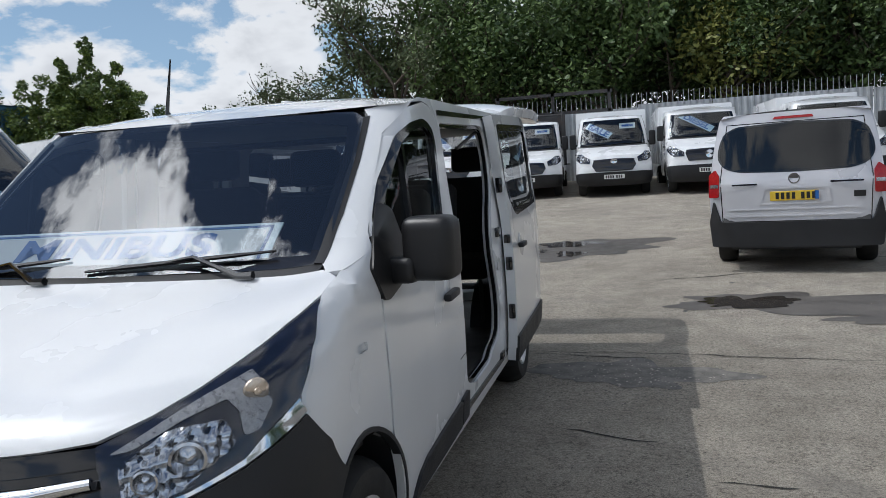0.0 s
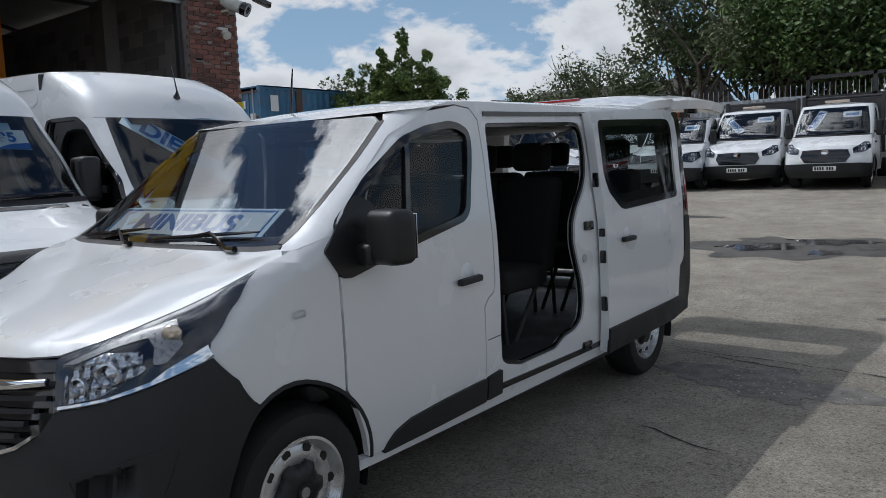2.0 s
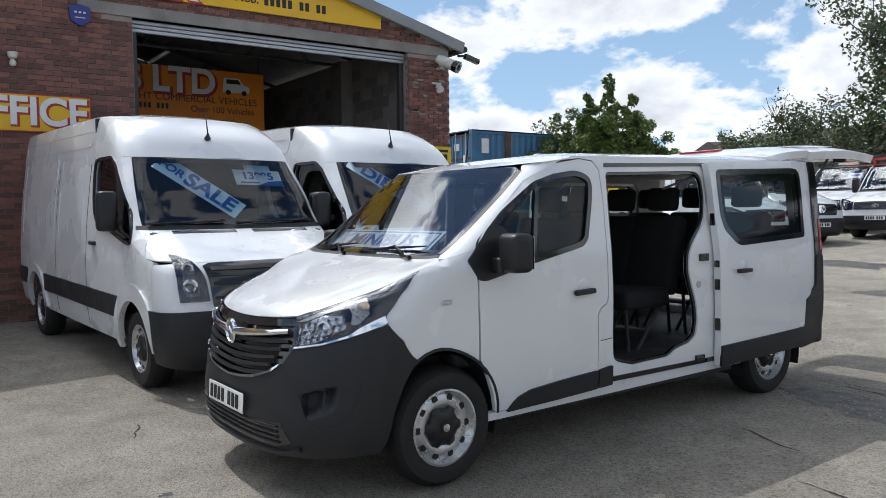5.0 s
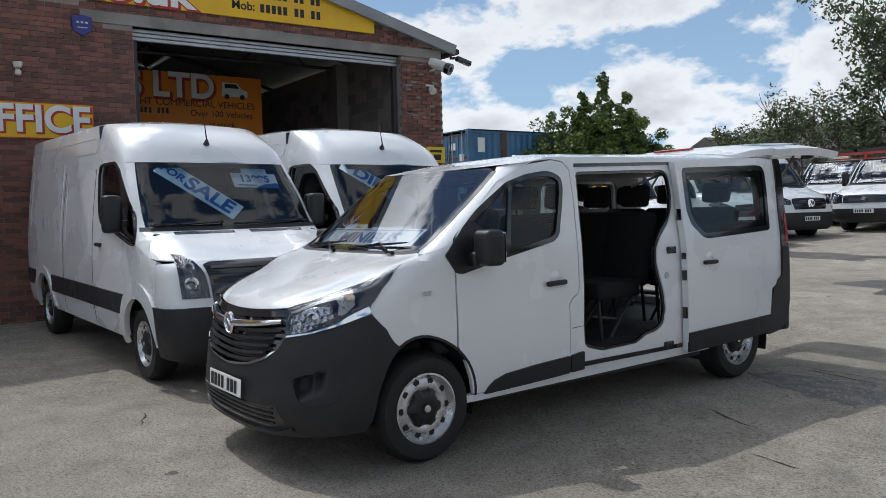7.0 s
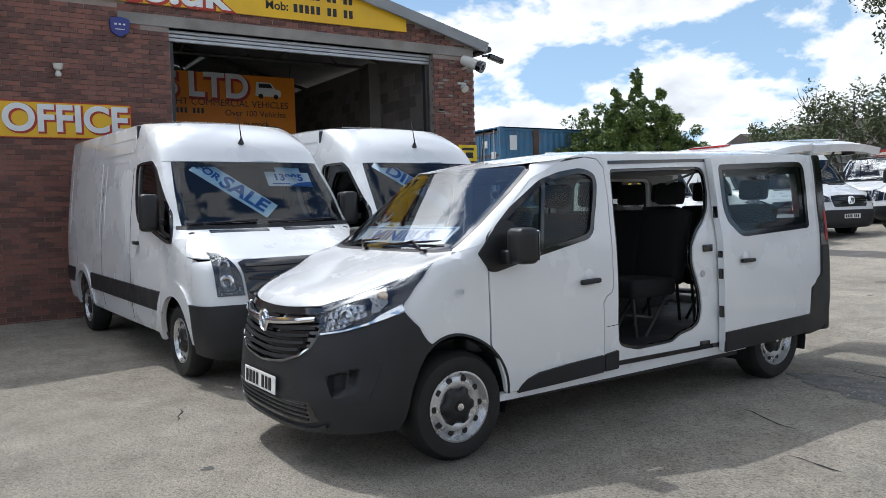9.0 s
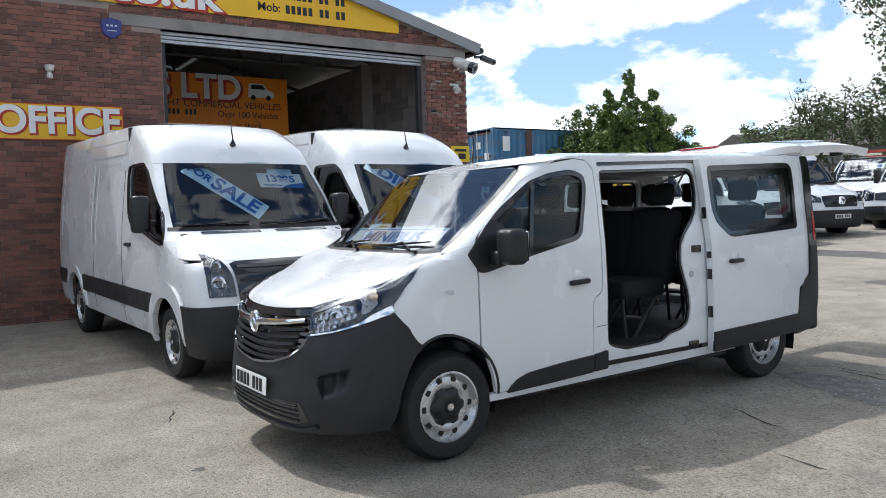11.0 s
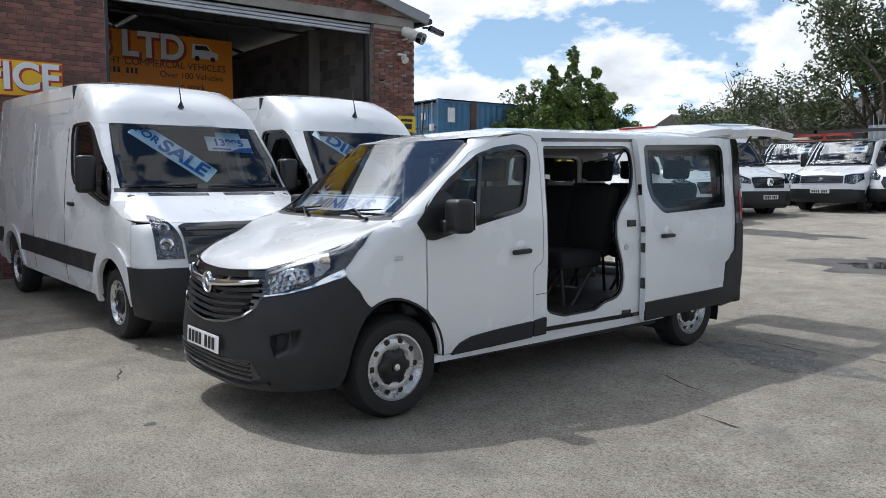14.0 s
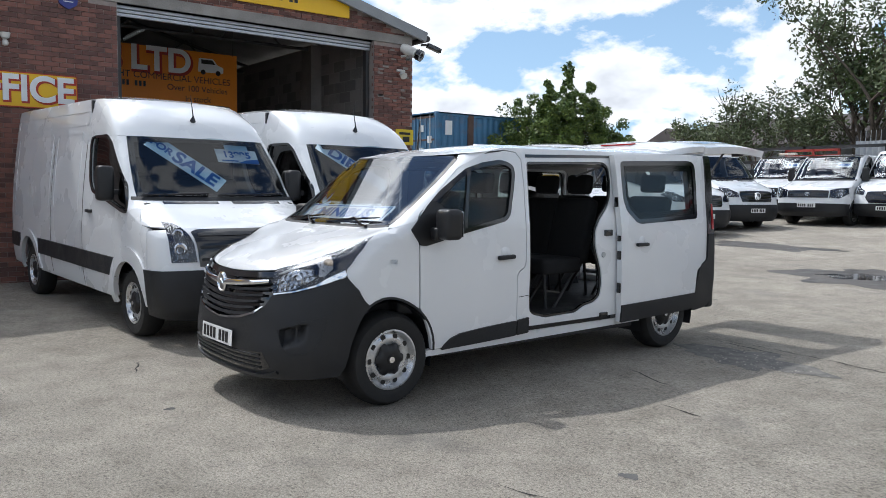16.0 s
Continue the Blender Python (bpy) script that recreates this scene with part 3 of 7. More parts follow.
def minibus(m):
    sh, ax, ay = VIV, VIV.ax, VIV.ay
    van = thing("minibus", "white minibus with black bumper, side door slid open and tailgate raised", "van", m)

    def S(name, poly, mat_, off=0.0, thick=0.014, holes=(), label="", s=1, parent=None, step=0.09):
        return part(name, patch(poly, sh.side(off, s), step, thick, holes), mat_, parent or van, label)

    def F(name, poly, mat_, off=0.0, thick=0.014, holes=(), label="", parent=None, step=0.05, vstep=0.03):
        return part(name, patch(poly, sh.front(off), step, thick, holes, vstep=vstep), mat_, parent or van, label)

    # bonnet, scuttle and windscreen
    seam = [(0.525, 0.982), (0.615, 1.018), (0.68, 1.056), (0.735, 1.100), (0.792, 1.148), (0.842, 1.188)]
    hood = [(0, 0.952), (ax(0.20, 0.957), 0.957), (ax(0.40, 0.97), 0.97)] + [(ax(x, z), z) for x, z in seam] + [(ax(0.845, 1.225), 1.225), (ax(0.785, 1.254), 1.254), (ax(0.5, 1.252), 1.252), (0, 1.25)]
    F("bonnet", mirror_poly(hood), M_WHITE, vstep=0.012, label="white bonnet with a rounded nose")
    F("scuttle", mirror_poly([(0, 1.245), (ax(0.775, 1.248), 1.248), (ax(0.785, 1.285), 1.285), (0, 1.278)]), M_PLASTIC, -0.008, label="black scuttle panel", vstep=0.012)
    glass_edge = [(0, 1.266), (ax(0.768, 1.275), 1.275), (ax(0.758, 1.42), 1.42), (ax(0.744, 1.6), 1.6), (ax(0.715, 1.765), 1.765), (ax(0.67, 1.792), 1.792), (ax(0.4, 1.80), 1.80), (0, 1.803)]
    inner = [(0, 1.30), (ax(0.72, 1.305), 1.305), (ax(0.712, 1.42), 1.42), (ax(0.70, 1.6), 1.6), (ax(0.665, 1.735), 1.735), (ax(0.4, 1.772), 1.772), (0, 1.775)]
    pane = mirror_poly([(0, 1.266), (0.768, 1.275), (0.758, 1.42), (0.744, 1.6), (0.715, 1.765), (0.67, 1.792), (0.4, 1.80), (0, 1.803)])
    ws = part("windscreen", patch(pane, lambda x, z: (x, -0.004 + 0.20 + (z - 1.42) * 1.262 - 0.05 * (z - 1.42) * (z - 1.80) + 0.086 * x * x, z), 0.06, 0, vstep=0.06), M_SCREEN, van, "tinted windscreen reflecting clouds")
    ws.visible_shadow = False
    F("windscreen_surround", mirror_poly(glass_edge), M_GLOSSBLK, -0.006, 0.004, [mirror_poly(inner)], "black windscreen border")
    for s in (1, -1):
        trim = [(ax(0.774, 1.275), 1.275), (ax(0.768, 1.42), 1.42), (ax(0.754, 1.6), 1.6), (ax(0.728, 1.772), 1.772), (ax(0.696, 1.764), 1.764), (ax(0.722, 1.6), 1.6), (ax(0.736, 1.42), 1.42), (ax(0.742, 1.28), 1.28)]
        F("screen_trim", [(s * a_, z) for a_, z in trim], M_BLACK, 0.006, 0.01, label="black windscreen edge trim")
    recs = []
    for s in (1, -1):
        pil = [(s * ax(0.771, 1.275), 1.275), (s * ax(0.765, 1.42), 1.42), (s * ax(0.751, 1.6), 1.6), (s * ax(0.725, 1.768), 1.768), (s * ax(0.70, 1.80), 1.80), (s * ax(0.76, 1.815), 1.815), (s * ay(0.95, 1.835), 1.835),
               (s * ay(0.90, 1.815), 1.815), (s * ay(0.655, 1.70), 1.70), (s * ay(0.405, 1.49), 1.49), (s * ay(0.25, 1.36), 1.36), (s * ay(0.20, 1.302), 1.302), (s * ax(0.845, 1.245), 1.245), (s * ax(0.80, 1.245), 1.245)]
        F("windscreen_pillar", pil, M_WHITE, 0.002, 0.03, step=0.025)
        # front wing
        wing = [(0.245, 1.36), (0.214, 1.30), (0.214, 0.683)] + arch_pts(-0.03, 0.362, 0.39, 53, 148, 10) + [(-0.40, 0.66), (-0.42, 0.90), (-0.385, 0.985), (-0.325, 1.04), (-0.255, 1.10), (-0.205, 1.145), (sh.yx(0.842 / sh.par(1.188)[1], 1.188), 1.188), (sh.yx(0.845 / sh.par(1.225)[1], 1.225), 1.225), (sh.yx(0.845 / sh.par(1.25)[1], 1.25), 1.25), (0.18, 1.302)]
        S("front_wing", wing, M_WHITE, s=s, thick=0.02, step=0.04, label="white front wing with small dents" if s > 0 else "")
        # arch lip and inner liner
        S("arch_lip", arch_pts(-0.03, 0.362, 0.40, 0, 150, 18) + arch_pts(-0.03, 0.362, 0.384, 150, 0, 18), M_PLASTIC, 0.006, 0.03, s=s)
        # doors
        fd = [(0.258, 1.36), (0.226, 1.30), (0.226, 0.683), (0.276, 0.592), (0.322, 0.477), (0.348, 0.368), (0.7, 0.372), (1.185, 0.38), (1.178, 0.86), (1.21, 0.90), (1.262, 0.925), (1.277, 0.97), (1.280, 1.2), (1.282, 1.55), (1.262, 1.775), (1.21, 1.828),
              (1.10, 1.842), (0.87, 1.806), (0.62, 1.69), (0.38, 1.48)]
        fg = rounded([(0.25, 1.20), (0.60, 1.213), (1.065, 1.305), (1.110, 1.345), (1.16, 1.55), (1.178, 1.665), (1.165, 1.72), (1.10, 1.748), (1.03, 1.757), (0.852, 1.732), (0.703, 1.684), (0.458, 1.515), (0.30, 1.38)], 0.03, 3)
        door = S("front_door", fd, M_WHITE, 0.002, 0.03, [fg], "white front passenger door" if s > 0 else "white driver's door", s)
        S("window_seal", grow(fg, 0.012), M_GLOSSBLK, 0.006, 0.02, [grow(fg, -0.022)], "black window seal", s, door)
        g = S("window_glass", grow(fg, -0.01), M_GLASS, -0.012, 0, s=s, parent=door)
        g.visible_shadow = False
        S("mirror_corner", rounded([(0.147, 1.242), (0.229, 1.131), (0.277, 1.128), (0.421, 1.161), (0.56, 1.195), (0.44, 1.42), (0.37, 1.455), (0.255, 1.355)], 0.012, 2), M_BLACK, 0.012, 0.02, s=s, parent=door)
        S("window_divider", [(0.635, 1.21), (0.668, 1.215), (0.738, 1.695), (0.706, 1.68)], M_GLOSSBLK, 0.002, 0.02, s=s, parent=door)
        S("door_moulding", rounded([(0.426, 0.355), (0.46, 0.395), (0.509, 0.432), (0.602, 0.462), (0.85, 0.484), (1.178, 0.502), (1.182, 0.382), (0.8, 0.366)], 0.01, 2), M_PLASTIC, 0.016, 0.02, s=s, parent=door, label="black door moulding")
        # pull handle in its shallow bowl
        part("handle_bowl", lathe([(0.055, 0.0), (0.05, 0.003), (0.001, 0.004)], 24), M_WHITE, door, m=pose(s * (sh.sx(1.07, 1.04) + 0.0), 1.055, 1.04, 0, 0, 0 if s > 0 else 180))
        part("door_handle", box(-0.018, 0.018, -0.085, 0.085, -0.017, 0.017, 0.012, 2), M_PLASTIC, door, "black pull handle", pose(s * (sh.sx(1.07, 1.0) + 0.022), 1.05, 1.014, 2, 0, 0))
        # mirror
        mir = part("door_mirror", box(-0.092, 0.092, -0.065, 0.075, -0.11, 0.11, 0.048, 4), M_BLACK, van, "black plastic door mirror", pose(s * 1.035, 0.375, 1.287, 0, 0, s * -8))
        part("mirror_arm", box(-0.08, 0.08, -0.05, 0.04, -0.045, 0.045, 0.025, 3), M_BLACK, mir, m=pose(s * -0.12, -0.03, -0.07))
        part("mirror_glass", box(-0.075, 0.075, 0.0, 0.004, -0.09, 0.09, 0.002), M_CHROME, mir, m=pose(0, 0.076, 0))
        # indicator repeater
        part("repeater", box(-0.006, 0.006, -0.03, 0.03, -0.013, 0.013, 0.005, 2), M_LENS, van, "clear side repeater", pose(s * (sh.sx(-0.005, 1.03) + 0.005), -0.005, 1.03))
        # headlamp
        hl = [(ax(0.58, 0.817), 0.817), (ax(0.528, 0.974), 0.974)] + [(ax(x, z - 0.006), z - 0.006) for x, z in seam[1:]] + [
              (ay(-0.195, 1.145), 1.145), (ay(-0.24, 1.10), 1.10), (ay(-0.305, 1.043), 1.043), (ay(-0.362, 0.988), 0.988), (ay(-0.372, 0.962), 0.962), (ay(-0.362, 0.945), 0.945), (ay(-0.40, 0.932), 0.932), (ay(-0.48, 0.906), 0.906), (ay(-0.56, 0.879), 0.879), (ax(0.715, 0.842), 0.842)]
        hl = [(s * a, z) for a, z in hl]
        lamp = F("headlamp", hl, M_LAMPBLK, 0.004, 0.03, label="swept-back headlamp with dark bezel and clear lens")
        def q(pts):
            return [(s * a, z) for a, z in pts]
        bowl = rounded(q([(ax(0.605, 0.838), 0.838), (ax(0.578, 0.93), 0.93), (ax(0.66, 0.99), 0.99), (ax(0.755, 0.992), 0.992), (ax(0.785, 0.935), 0.935), (ax(0.70, 0.860), 0.860)]), 0.015, 3)
        part("main_reflector", patch(bowl, lambda a_, z_: sh.front(0.008 + 0.004 * math.sin(a_ * 190 + 14 * z_) + 0.003 * math.sin(z_ * 150 - a_ * 40))(a_, z_), 0.008, 0, vstep=0.008), M_REFLECT, lamp, "faceted bright reflector")
        for lx, lz, lr in ((0.635, 0.895, 0.030), (0.705, 0.925, 0.044)):
            p3 = Vector(sh.front(0.012)(s * ax(lx, lz), lz))
            part("projector", lathe([(lr, 0.004), (lr * 0.98, -0.010), (lr * 0.82, -0.012), (lr * 0.6, 0.004), (lr * 0.35, -0.002), (0.001, -0.006)], 22, "Y"), M_REFLECT, lamp, m=pose(p3.x, p3.y, p3.z, 0, 0, s * (20 + 60 * (lx - 0.5))))
        F("upper_chrome", rounded(q([(ax(0.555, 0.955), 0.955), (ax(0.63, 1.0), 1.0), (ax(0.70, 1.045), 1.045), (ax(0.765, 1.078), 1.078), (ay(-0.43, 1.06), 1.06), (ay(-0.44, 1.0), 1.0), (ay(-0.50, 0.95), 0.95), (ay(-0.535, 0.945), 0.945), (ax(0.775, 1.0), 1.0), (ax(0.745, 1.03), 1.03), (ax(0.68, 1.005), 1.005), (ax(0.60, 0.96), 0.96)]), 0.010, 3), M_LAMPSILVER, 0.008, 0.004, parent=lamp)
        p3 = Vector(sh.front(0.014)(s * ax(0.792, 1.032), 1.032))
        part("indicator", lathe([(0.034, 0.006), (0.031, 0.001), (0.022, -0.002), (0.011, -0.003), (0.009, -0.007), (0.001, -0.008)], 20, "Y"), M_AMBER, lamp, "pale amber indicator reflector with a bulb", pose(p3.x, p3.y, p3.z, 0, 0, s * 48))
        F("chrome_blade", q([(ax(0.585, 0.822), 0.822), (ax(0.715, 0.847), 0.847), (ay(-0.56, 0.883), 0.883), (ay(-0.48, 0.910), 0.910), (ay(-0.40, 0.935), 0.935), (ay(-0.366, 0.950), 0.950), (ay(-0.375, 0.985), 0.985), (ay(-0.42, 0.968), 0.968), (ay(-0.50, 0.932), 0.932), (ay(-0.555, 0.896), 0.896), (ax(0.715, 0.856), 0.856), (ax(0.585, 0.832), 0.832)]), M_CHROME, 0.010, 0.004, parent=lamp)
        F("lens", hl, M_LENS, 0.018, 0, parent=lamp).visible_shadow = False
        # fog lamp recess
        rec = rounded(q([(ax(0.64, 0.606), 0.606), (ax(0.765, 0.652), 0.652), (ay(-0.53, 0.688), 0.688), (ay(-0.50, 0.67), 0.67), (ay(-0.535, 0.583), 0.583), (ay(-0.59, 0.465), 0.465), (ax(0.815, 0.437), 0.437), (ax(0.745, 0.430), 0.430), (ax(0.695, 0.482), 0.482)]), 0.015, 3)
        recs.append(rec)
        F("fog_recess", rec, M_PLASTIC, 0.013, 0.055, [grow(rec, -0.010)], label="moulded fog lamp surround")
        ca, cz = sum(p_[0] for p_ in rec) / len(rec), sum(p_[1] for p_ in rec) / len(rec)
        inner = [(ca + 0.95 * (a_ - ca), cz + 0.93 * (z_ - cz)) for a_, z_ in rec]
        a0, a1 = ax(0.672, 0.54), ax(0.812, 0.54)

        def pocket(a_, z_):
            u, v = (abs(a_) - a0) / (a1 - a0), (z_ - 0.475 - 0.25 * (abs(a_) - a0)) / 0.125

            def step_(e0, e1, w_):
                k_ = min(1.0, max(0.0, (w_ - e0) / (e1 - e0)))
                return k_ * k_ * (3 - 2 * k_)
            d = step_(0.0, 0.15, u) * (1 - step_(0.65, 1.05, u)) * step_(-0.15, 0.35, v) * (1 - step_(0.86, 1.0, v))
            return sh.front(0.010 - 0.055 * d * (1 - 0.75 * math.exp(-((u - 0.62) / 0.13) ** 2)))(a_, z_)
        part("fog_pocket", patch(inner, pocket, 0.012, 0, vstep=0.012), M_PLASTIC, van, "hollow fog lamp blank under a ledge")
        F("fog_backing", grow(rec, 0.004), M_PLASTIC, -0.07, 0.004)

    # bumper
    bmp = [(0, 0.25), (ax(0.5, 0.255), 0.255), (ay(-0.42, 0.275), 0.275), (ay(-0.385, 0.33), 0.33), (ay(-0.365, 0.40), 0.40), (ay(-0.335, 0.52), 0.52), (ay(-0.30, 0.60), 0.60), (ay(-0.255, 0.665), 0.665),
           (ay(-0.195, 0.714), 0.714), (ay(-0.29, 0.84), 0.84), (ay(-0.368, 0.94), 0.94), (ay(-0.40, 0.930), 0.930), (ay(-0.48, 0.904), 0.904), (ay(-0.56, 0.877), 0.877), (ax(0.715, 0.840), 0.840), (ax(0.58, 0.815), 0.815), (ax(0.535, 0.738), 0.738), (ax(0.45, 0.684), 0.684), (ax(0.30, 0.642), 0.642), (0, 0.610)]
    F("front_bumper", mirror_poly(bmp), M_PLASTIC, 0.010, 0.03, [grow(r_, -0.006) for r_ in recs], label="deep matt black front bumper")
    F("bumper_lip", mirror_poly([(0, 0.248), (ax(0.55, 0.26), 0.26), (ax(0.66, 0.30), 0.30), (ax(0.65, 0.318), 0.318), (ax(0.55, 0.285), 0.285), (0, 0.276)]), M_PLASTIC, 0.030, 0.02)
    lg = mirror_poly([(0, 0.298), (ax(0.50, 0.305), 0.305), (ax(0.61, 0.335), 0.335), (ax(0.56, 0.44), 0.44), (ax(0.40, 0.43), 0.43), (0, 0.42)])
    F("lower_grille", lg, M_GLOSSBLK, 0.0115, 0.004, label="dark lower air intake")
    for k in range(4):
        z = 0.318 + k * 0.029
        F("intake_slat", mirror_poly([(0, z), (ax(0.53, z + 0.006), z + 0.006), (ax(0.53, z + 0.016), z + 0.016), (0, z + 0.012)]), M_PLASTIC, 0.02, 0.012)
    # grille
    gr = mirror_poly([(0, 0.612), (ax(0.30, 0.642), 0.642), (ax(0.45, 0.685), 0.685), (ax(0.535, 0.740), 0.740), (ax(0.585, 0.82), 0.82), (ax(0.535, 0.966), 0.966), (ax(0.30, 0.957), 0.957), (0, 0.95)])
    F("grille", gr, M_GLOSSBLK, -0.02, 0.01, label="black slatted grille with chrome bar and lower rim")
    for k in range(6):
        z = 0.648 + k * 0.043
        half = min(0.545, 0.40 + 0.035 * k)
        F("grille_slat", mirror_poly([(0, z), (ax(half * 0.6, z + 0.012), z + 0.012), (ax(half, z + 0.030), z + 0.030), (ax(half, z + 0.046), z + 0.046), (ax(half * 0.6, z + 0.030), z + 0.030), (0, z + 0.019)]), M_PLASTIC, 0.012, 0.02)
    F("grille_rim", mirror_poly([(0, 0.614), (ax(0.30, 0.643), 0.643), (ax(0.45, 0.688), 0.688), (ax(0.532, 0.742), 0.742), (ax(0.515, 0.742), 0.742), (ax(0.435, 0.697), 0.697), (ax(0.29, 0.656), 0.656), (0, 0.627)]), M_CHROME, 0.016, 0.012, label="thin chrome lower rim")
    for s in (1, -1):
        wing_pts = [Vector(sh.front(0.026)(s * ax(x, z), z)) for x, z in ((0.05, 0.866), (0.16, 0.872), (0.29, 0.882), (0.42, 0.894), (0.535, 0.908))]
        part("chrome_bar", tube(wing_pts, [0.026, 0.024, 0.021, 0.018, 0.014], 10), M_CHROME, van, "chrome grille bar")
    F("upper_grille_panel", mirror_poly([(0, 0.905), (ax(0.54, 0.935), 0.935), (ax(0.53, 0.966), 0.966), (ax(0.30, 0.956), 0.956), (0, 0.948)]), M_GLOSSBLK, 0.006, 0.02)
    bd = part("badge", lathe([(0.07, 0.0), (0.072, -0.012), (0.062, -0.02), (0.056, -0.012), (0.001, -0.010)], 30, "Y"), M_CHROME, van, "round chrome badge", pose(0, -0.862, 0.862))
    part("badge_mark", box(-0.03, 0.03, -0.02, -0.006, -0.012, 0.012, 0.004, m=pose(0, 0, 0, 0, 40, 0)), M_CHROME, bd)
    plate(van, pose(0, -0.912, 0.492, -3, 0, 0))
    # wipers
    for x0, x1, yb in ((-0.05, 0.60, 0), (-0.68, -0.15, 0)):
        w = new("wiper")
        w.parent = van
        pts = []
        for k in range(6):
            x = x0 + (x1 - x0) * k / 5
            z = 1.285 + 0.04 * (k / 5)
            p = sh.front(0.03)(ax(x, z), z)
            pts.append(p)
        part("wiper_blade", tube(pts, [0.005, 0.008, 0.009, 0.009, 0.008, 0.004], 6), M_GLOSSBLK, w)
        p0 = Vector(sh.front(0.03)(ax(x1 - 0.08, 1.262), 1.262))
        part("wiper_arm", tube([p0 + Vector((0.05, 0, 0)), p0, Vector(pts[3]) + Vector((0, -0.012, 0.01)), pts[2]], [0.015, 0.011, 0.007, 0.005], 6), M_GLOSSBLK, w)

    # roof
    edge_ = [(0.6, 1.79), (0.85, 1.822), (1.05, 1.852), (1.3, 1.868), (2.4, 1.882), (3.98, 1.905)]
    cen_ = [(0.68, 1.80), (0.82, 1.838), (1.05, 1.885), (1.4, 1.925), (2.2, 1.945), (3.2, 1.965), (3.98, 1.965)]
    part("roof", roof_grid(sh, 1.80, edge_, cen_, 3.95), M_WHITE, van, "white roof panel with shallow ribs")
    part("roof_lining", box(-0.76, 0.76, 1.05, 3.74, 1.80, 1.815), M_TRIMGREY, van)
    for x in (-0.45, -0.22, 0.0, 0.22, 0.45):
        part("roof_rib", box(x - 0.02, x + 0.02, 1.5, 3.2, 1.91 - abs(x) * 0.04, 1.944 - abs(x) * 0.06, 0.004), M_WHITE, van)
    part("aerial", tube([(-0.50, 1.25, 1.885), (-0.50, 1.24, 1.915), (-0.45, 1.23, 2.16)], [0.024, 0.010, 0.0035], 8), M_GLOSSBLK, van, "black roof aerial")

    # body sides with the sliding door openings
    opening = rounded([(1.326, 1.764), (1.328, 1.472), (1.326, 1.194), (1.327, 0.955), (1.318, 0.715), (1.327, 0.559), (1.374, 0.530), (1.524, 0.492), (1.893, 0.5), (1.984, 0.548), (2.115, 0.570), (2.192, 0.615), (2.214, 0.724), (2.196, 0.858), (2.148, 0.992), (2.121, 1.081), (2.132, 1.20), (2.193, 1.290), (2.292, 1.381), (2.349, 1.469), (2.368, 1.602), (2.350, 1.735), (2.30, 1.782), (2.225, 1.788)], 0.03, 2)
    body = [(1.19, 0.44), (2.79, 0.44)] + arch_pts(3.212, 0.345, 0.425, 165, 15, 12) + [(3.66, 0.43), (3.98, 0.45), (3.98, 1.90), (2.4, 1.882), (1.36, 1.870), (1.2, 1.866), (1.05, 1.860), (0.92, 1.83), (1.10, 1.848), (1.215, 1.836), (1.270, 1.78), (1.291, 1.55), (1.289, 1.2), (1.286, 0.968), (1.268, 0.918), (1.215, 0.892), (1.187, 0.855)]
    wa = rounded([(1.55, 1.27), (2.30, 1.27), (2.30, 1.74), (1.55, 1.74)], 0.08, 4)
    wb = rounded([(2.55, 1.29), (3.62, 1.31), (3.57, 1.75), (2.55, 1.75)], 0.08, 4)
    wq = rounded([(2.50, 1.27), (3.56, 1.29), (3.53, 1.77), (2.50, 1.77)], 0.06, 4)
    S("body_side", body, M_WHITE, 0.0, 0.05, [opening, wq], "white body side with open doorway")
    S("body_side", body, M_WHITE, 0.0, 0.05, [wa, wb], "white body side with windows", s=-1)
    for g_ in (wa, wb):
        o = S("window_glass", grow(g_, 0.03), M_GLASS, 0.004, 0, s=-1)
        o.visible_shadow = False
        S("window_seal", grow(g_, 0.035), M_GLOSSBLK, 0.006, 0.008, [grow(g_, -0.02)], s=-1)
    for s in (1, -1):
        S("sill", [(0.297, 0.317), (2.78, 0.345), (2.80, 0.41), (2.48, 0.434), (1.20, 0.434), (1.17, 0.374), (0.6, 0.365), (0.30, 0.362)], M_WHITE, -0.004, 0.04, s=s, label="white sill" if s > 0 else "")
    S("step_strip", [(1.33, 0.408), (2.48, 0.408), (2.475, 0.440), (1.33, 0.441)], M_GLOSSBLK, 0.008, 0.02, label="black door track strip")
    S("upper_track", [(1.316, 1.796), (2.42, 1.828), (2.42, 1.850), (1.319, 1.821)], M_GLOSSBLK, 0.006, 0.03, label="black upper door track")
    # door jamb fittings on the rear post
    for yy, zz, hh in ((2.285, 1.172, 0.028), (2.245, 0.455, 0.02)):
        part("latch", box(-0.012, 0.012, -0.05, 0.05, -hh, hh, 0.01, 2), M_GLOSSBLK, van, m=pose(sh.sx(yy, zz) + 0.008, yy, zz))
    part("striker", lathe([(0.026, 0), (0.024, 0.006), (0.001, 0.007)], 18), M_GALV, van, "round metal striker plate", pose(sh.sx(2.15, 0.95), 2.225, 0.982))
    # opened sliding door
    sd = [(2.345, 1.850), (2.8, 1.872), (3.52, 1.896), (3.62, 1.886), (3.672, 1.84), (3.69, 1.70), (3.678, 1.22), (3.665, 1.05), (3.65, 0.845), (3.628, 0.812), (3.56, 0.775), (3.54, 0.56), (3.543, 0.42), (3.44, 0.404), (2.415, 0.375), (2.40, 0.54), (2.394, 0.81), (2.394, 1.16), (2.385, 1.34), (2.365, 1.60)]
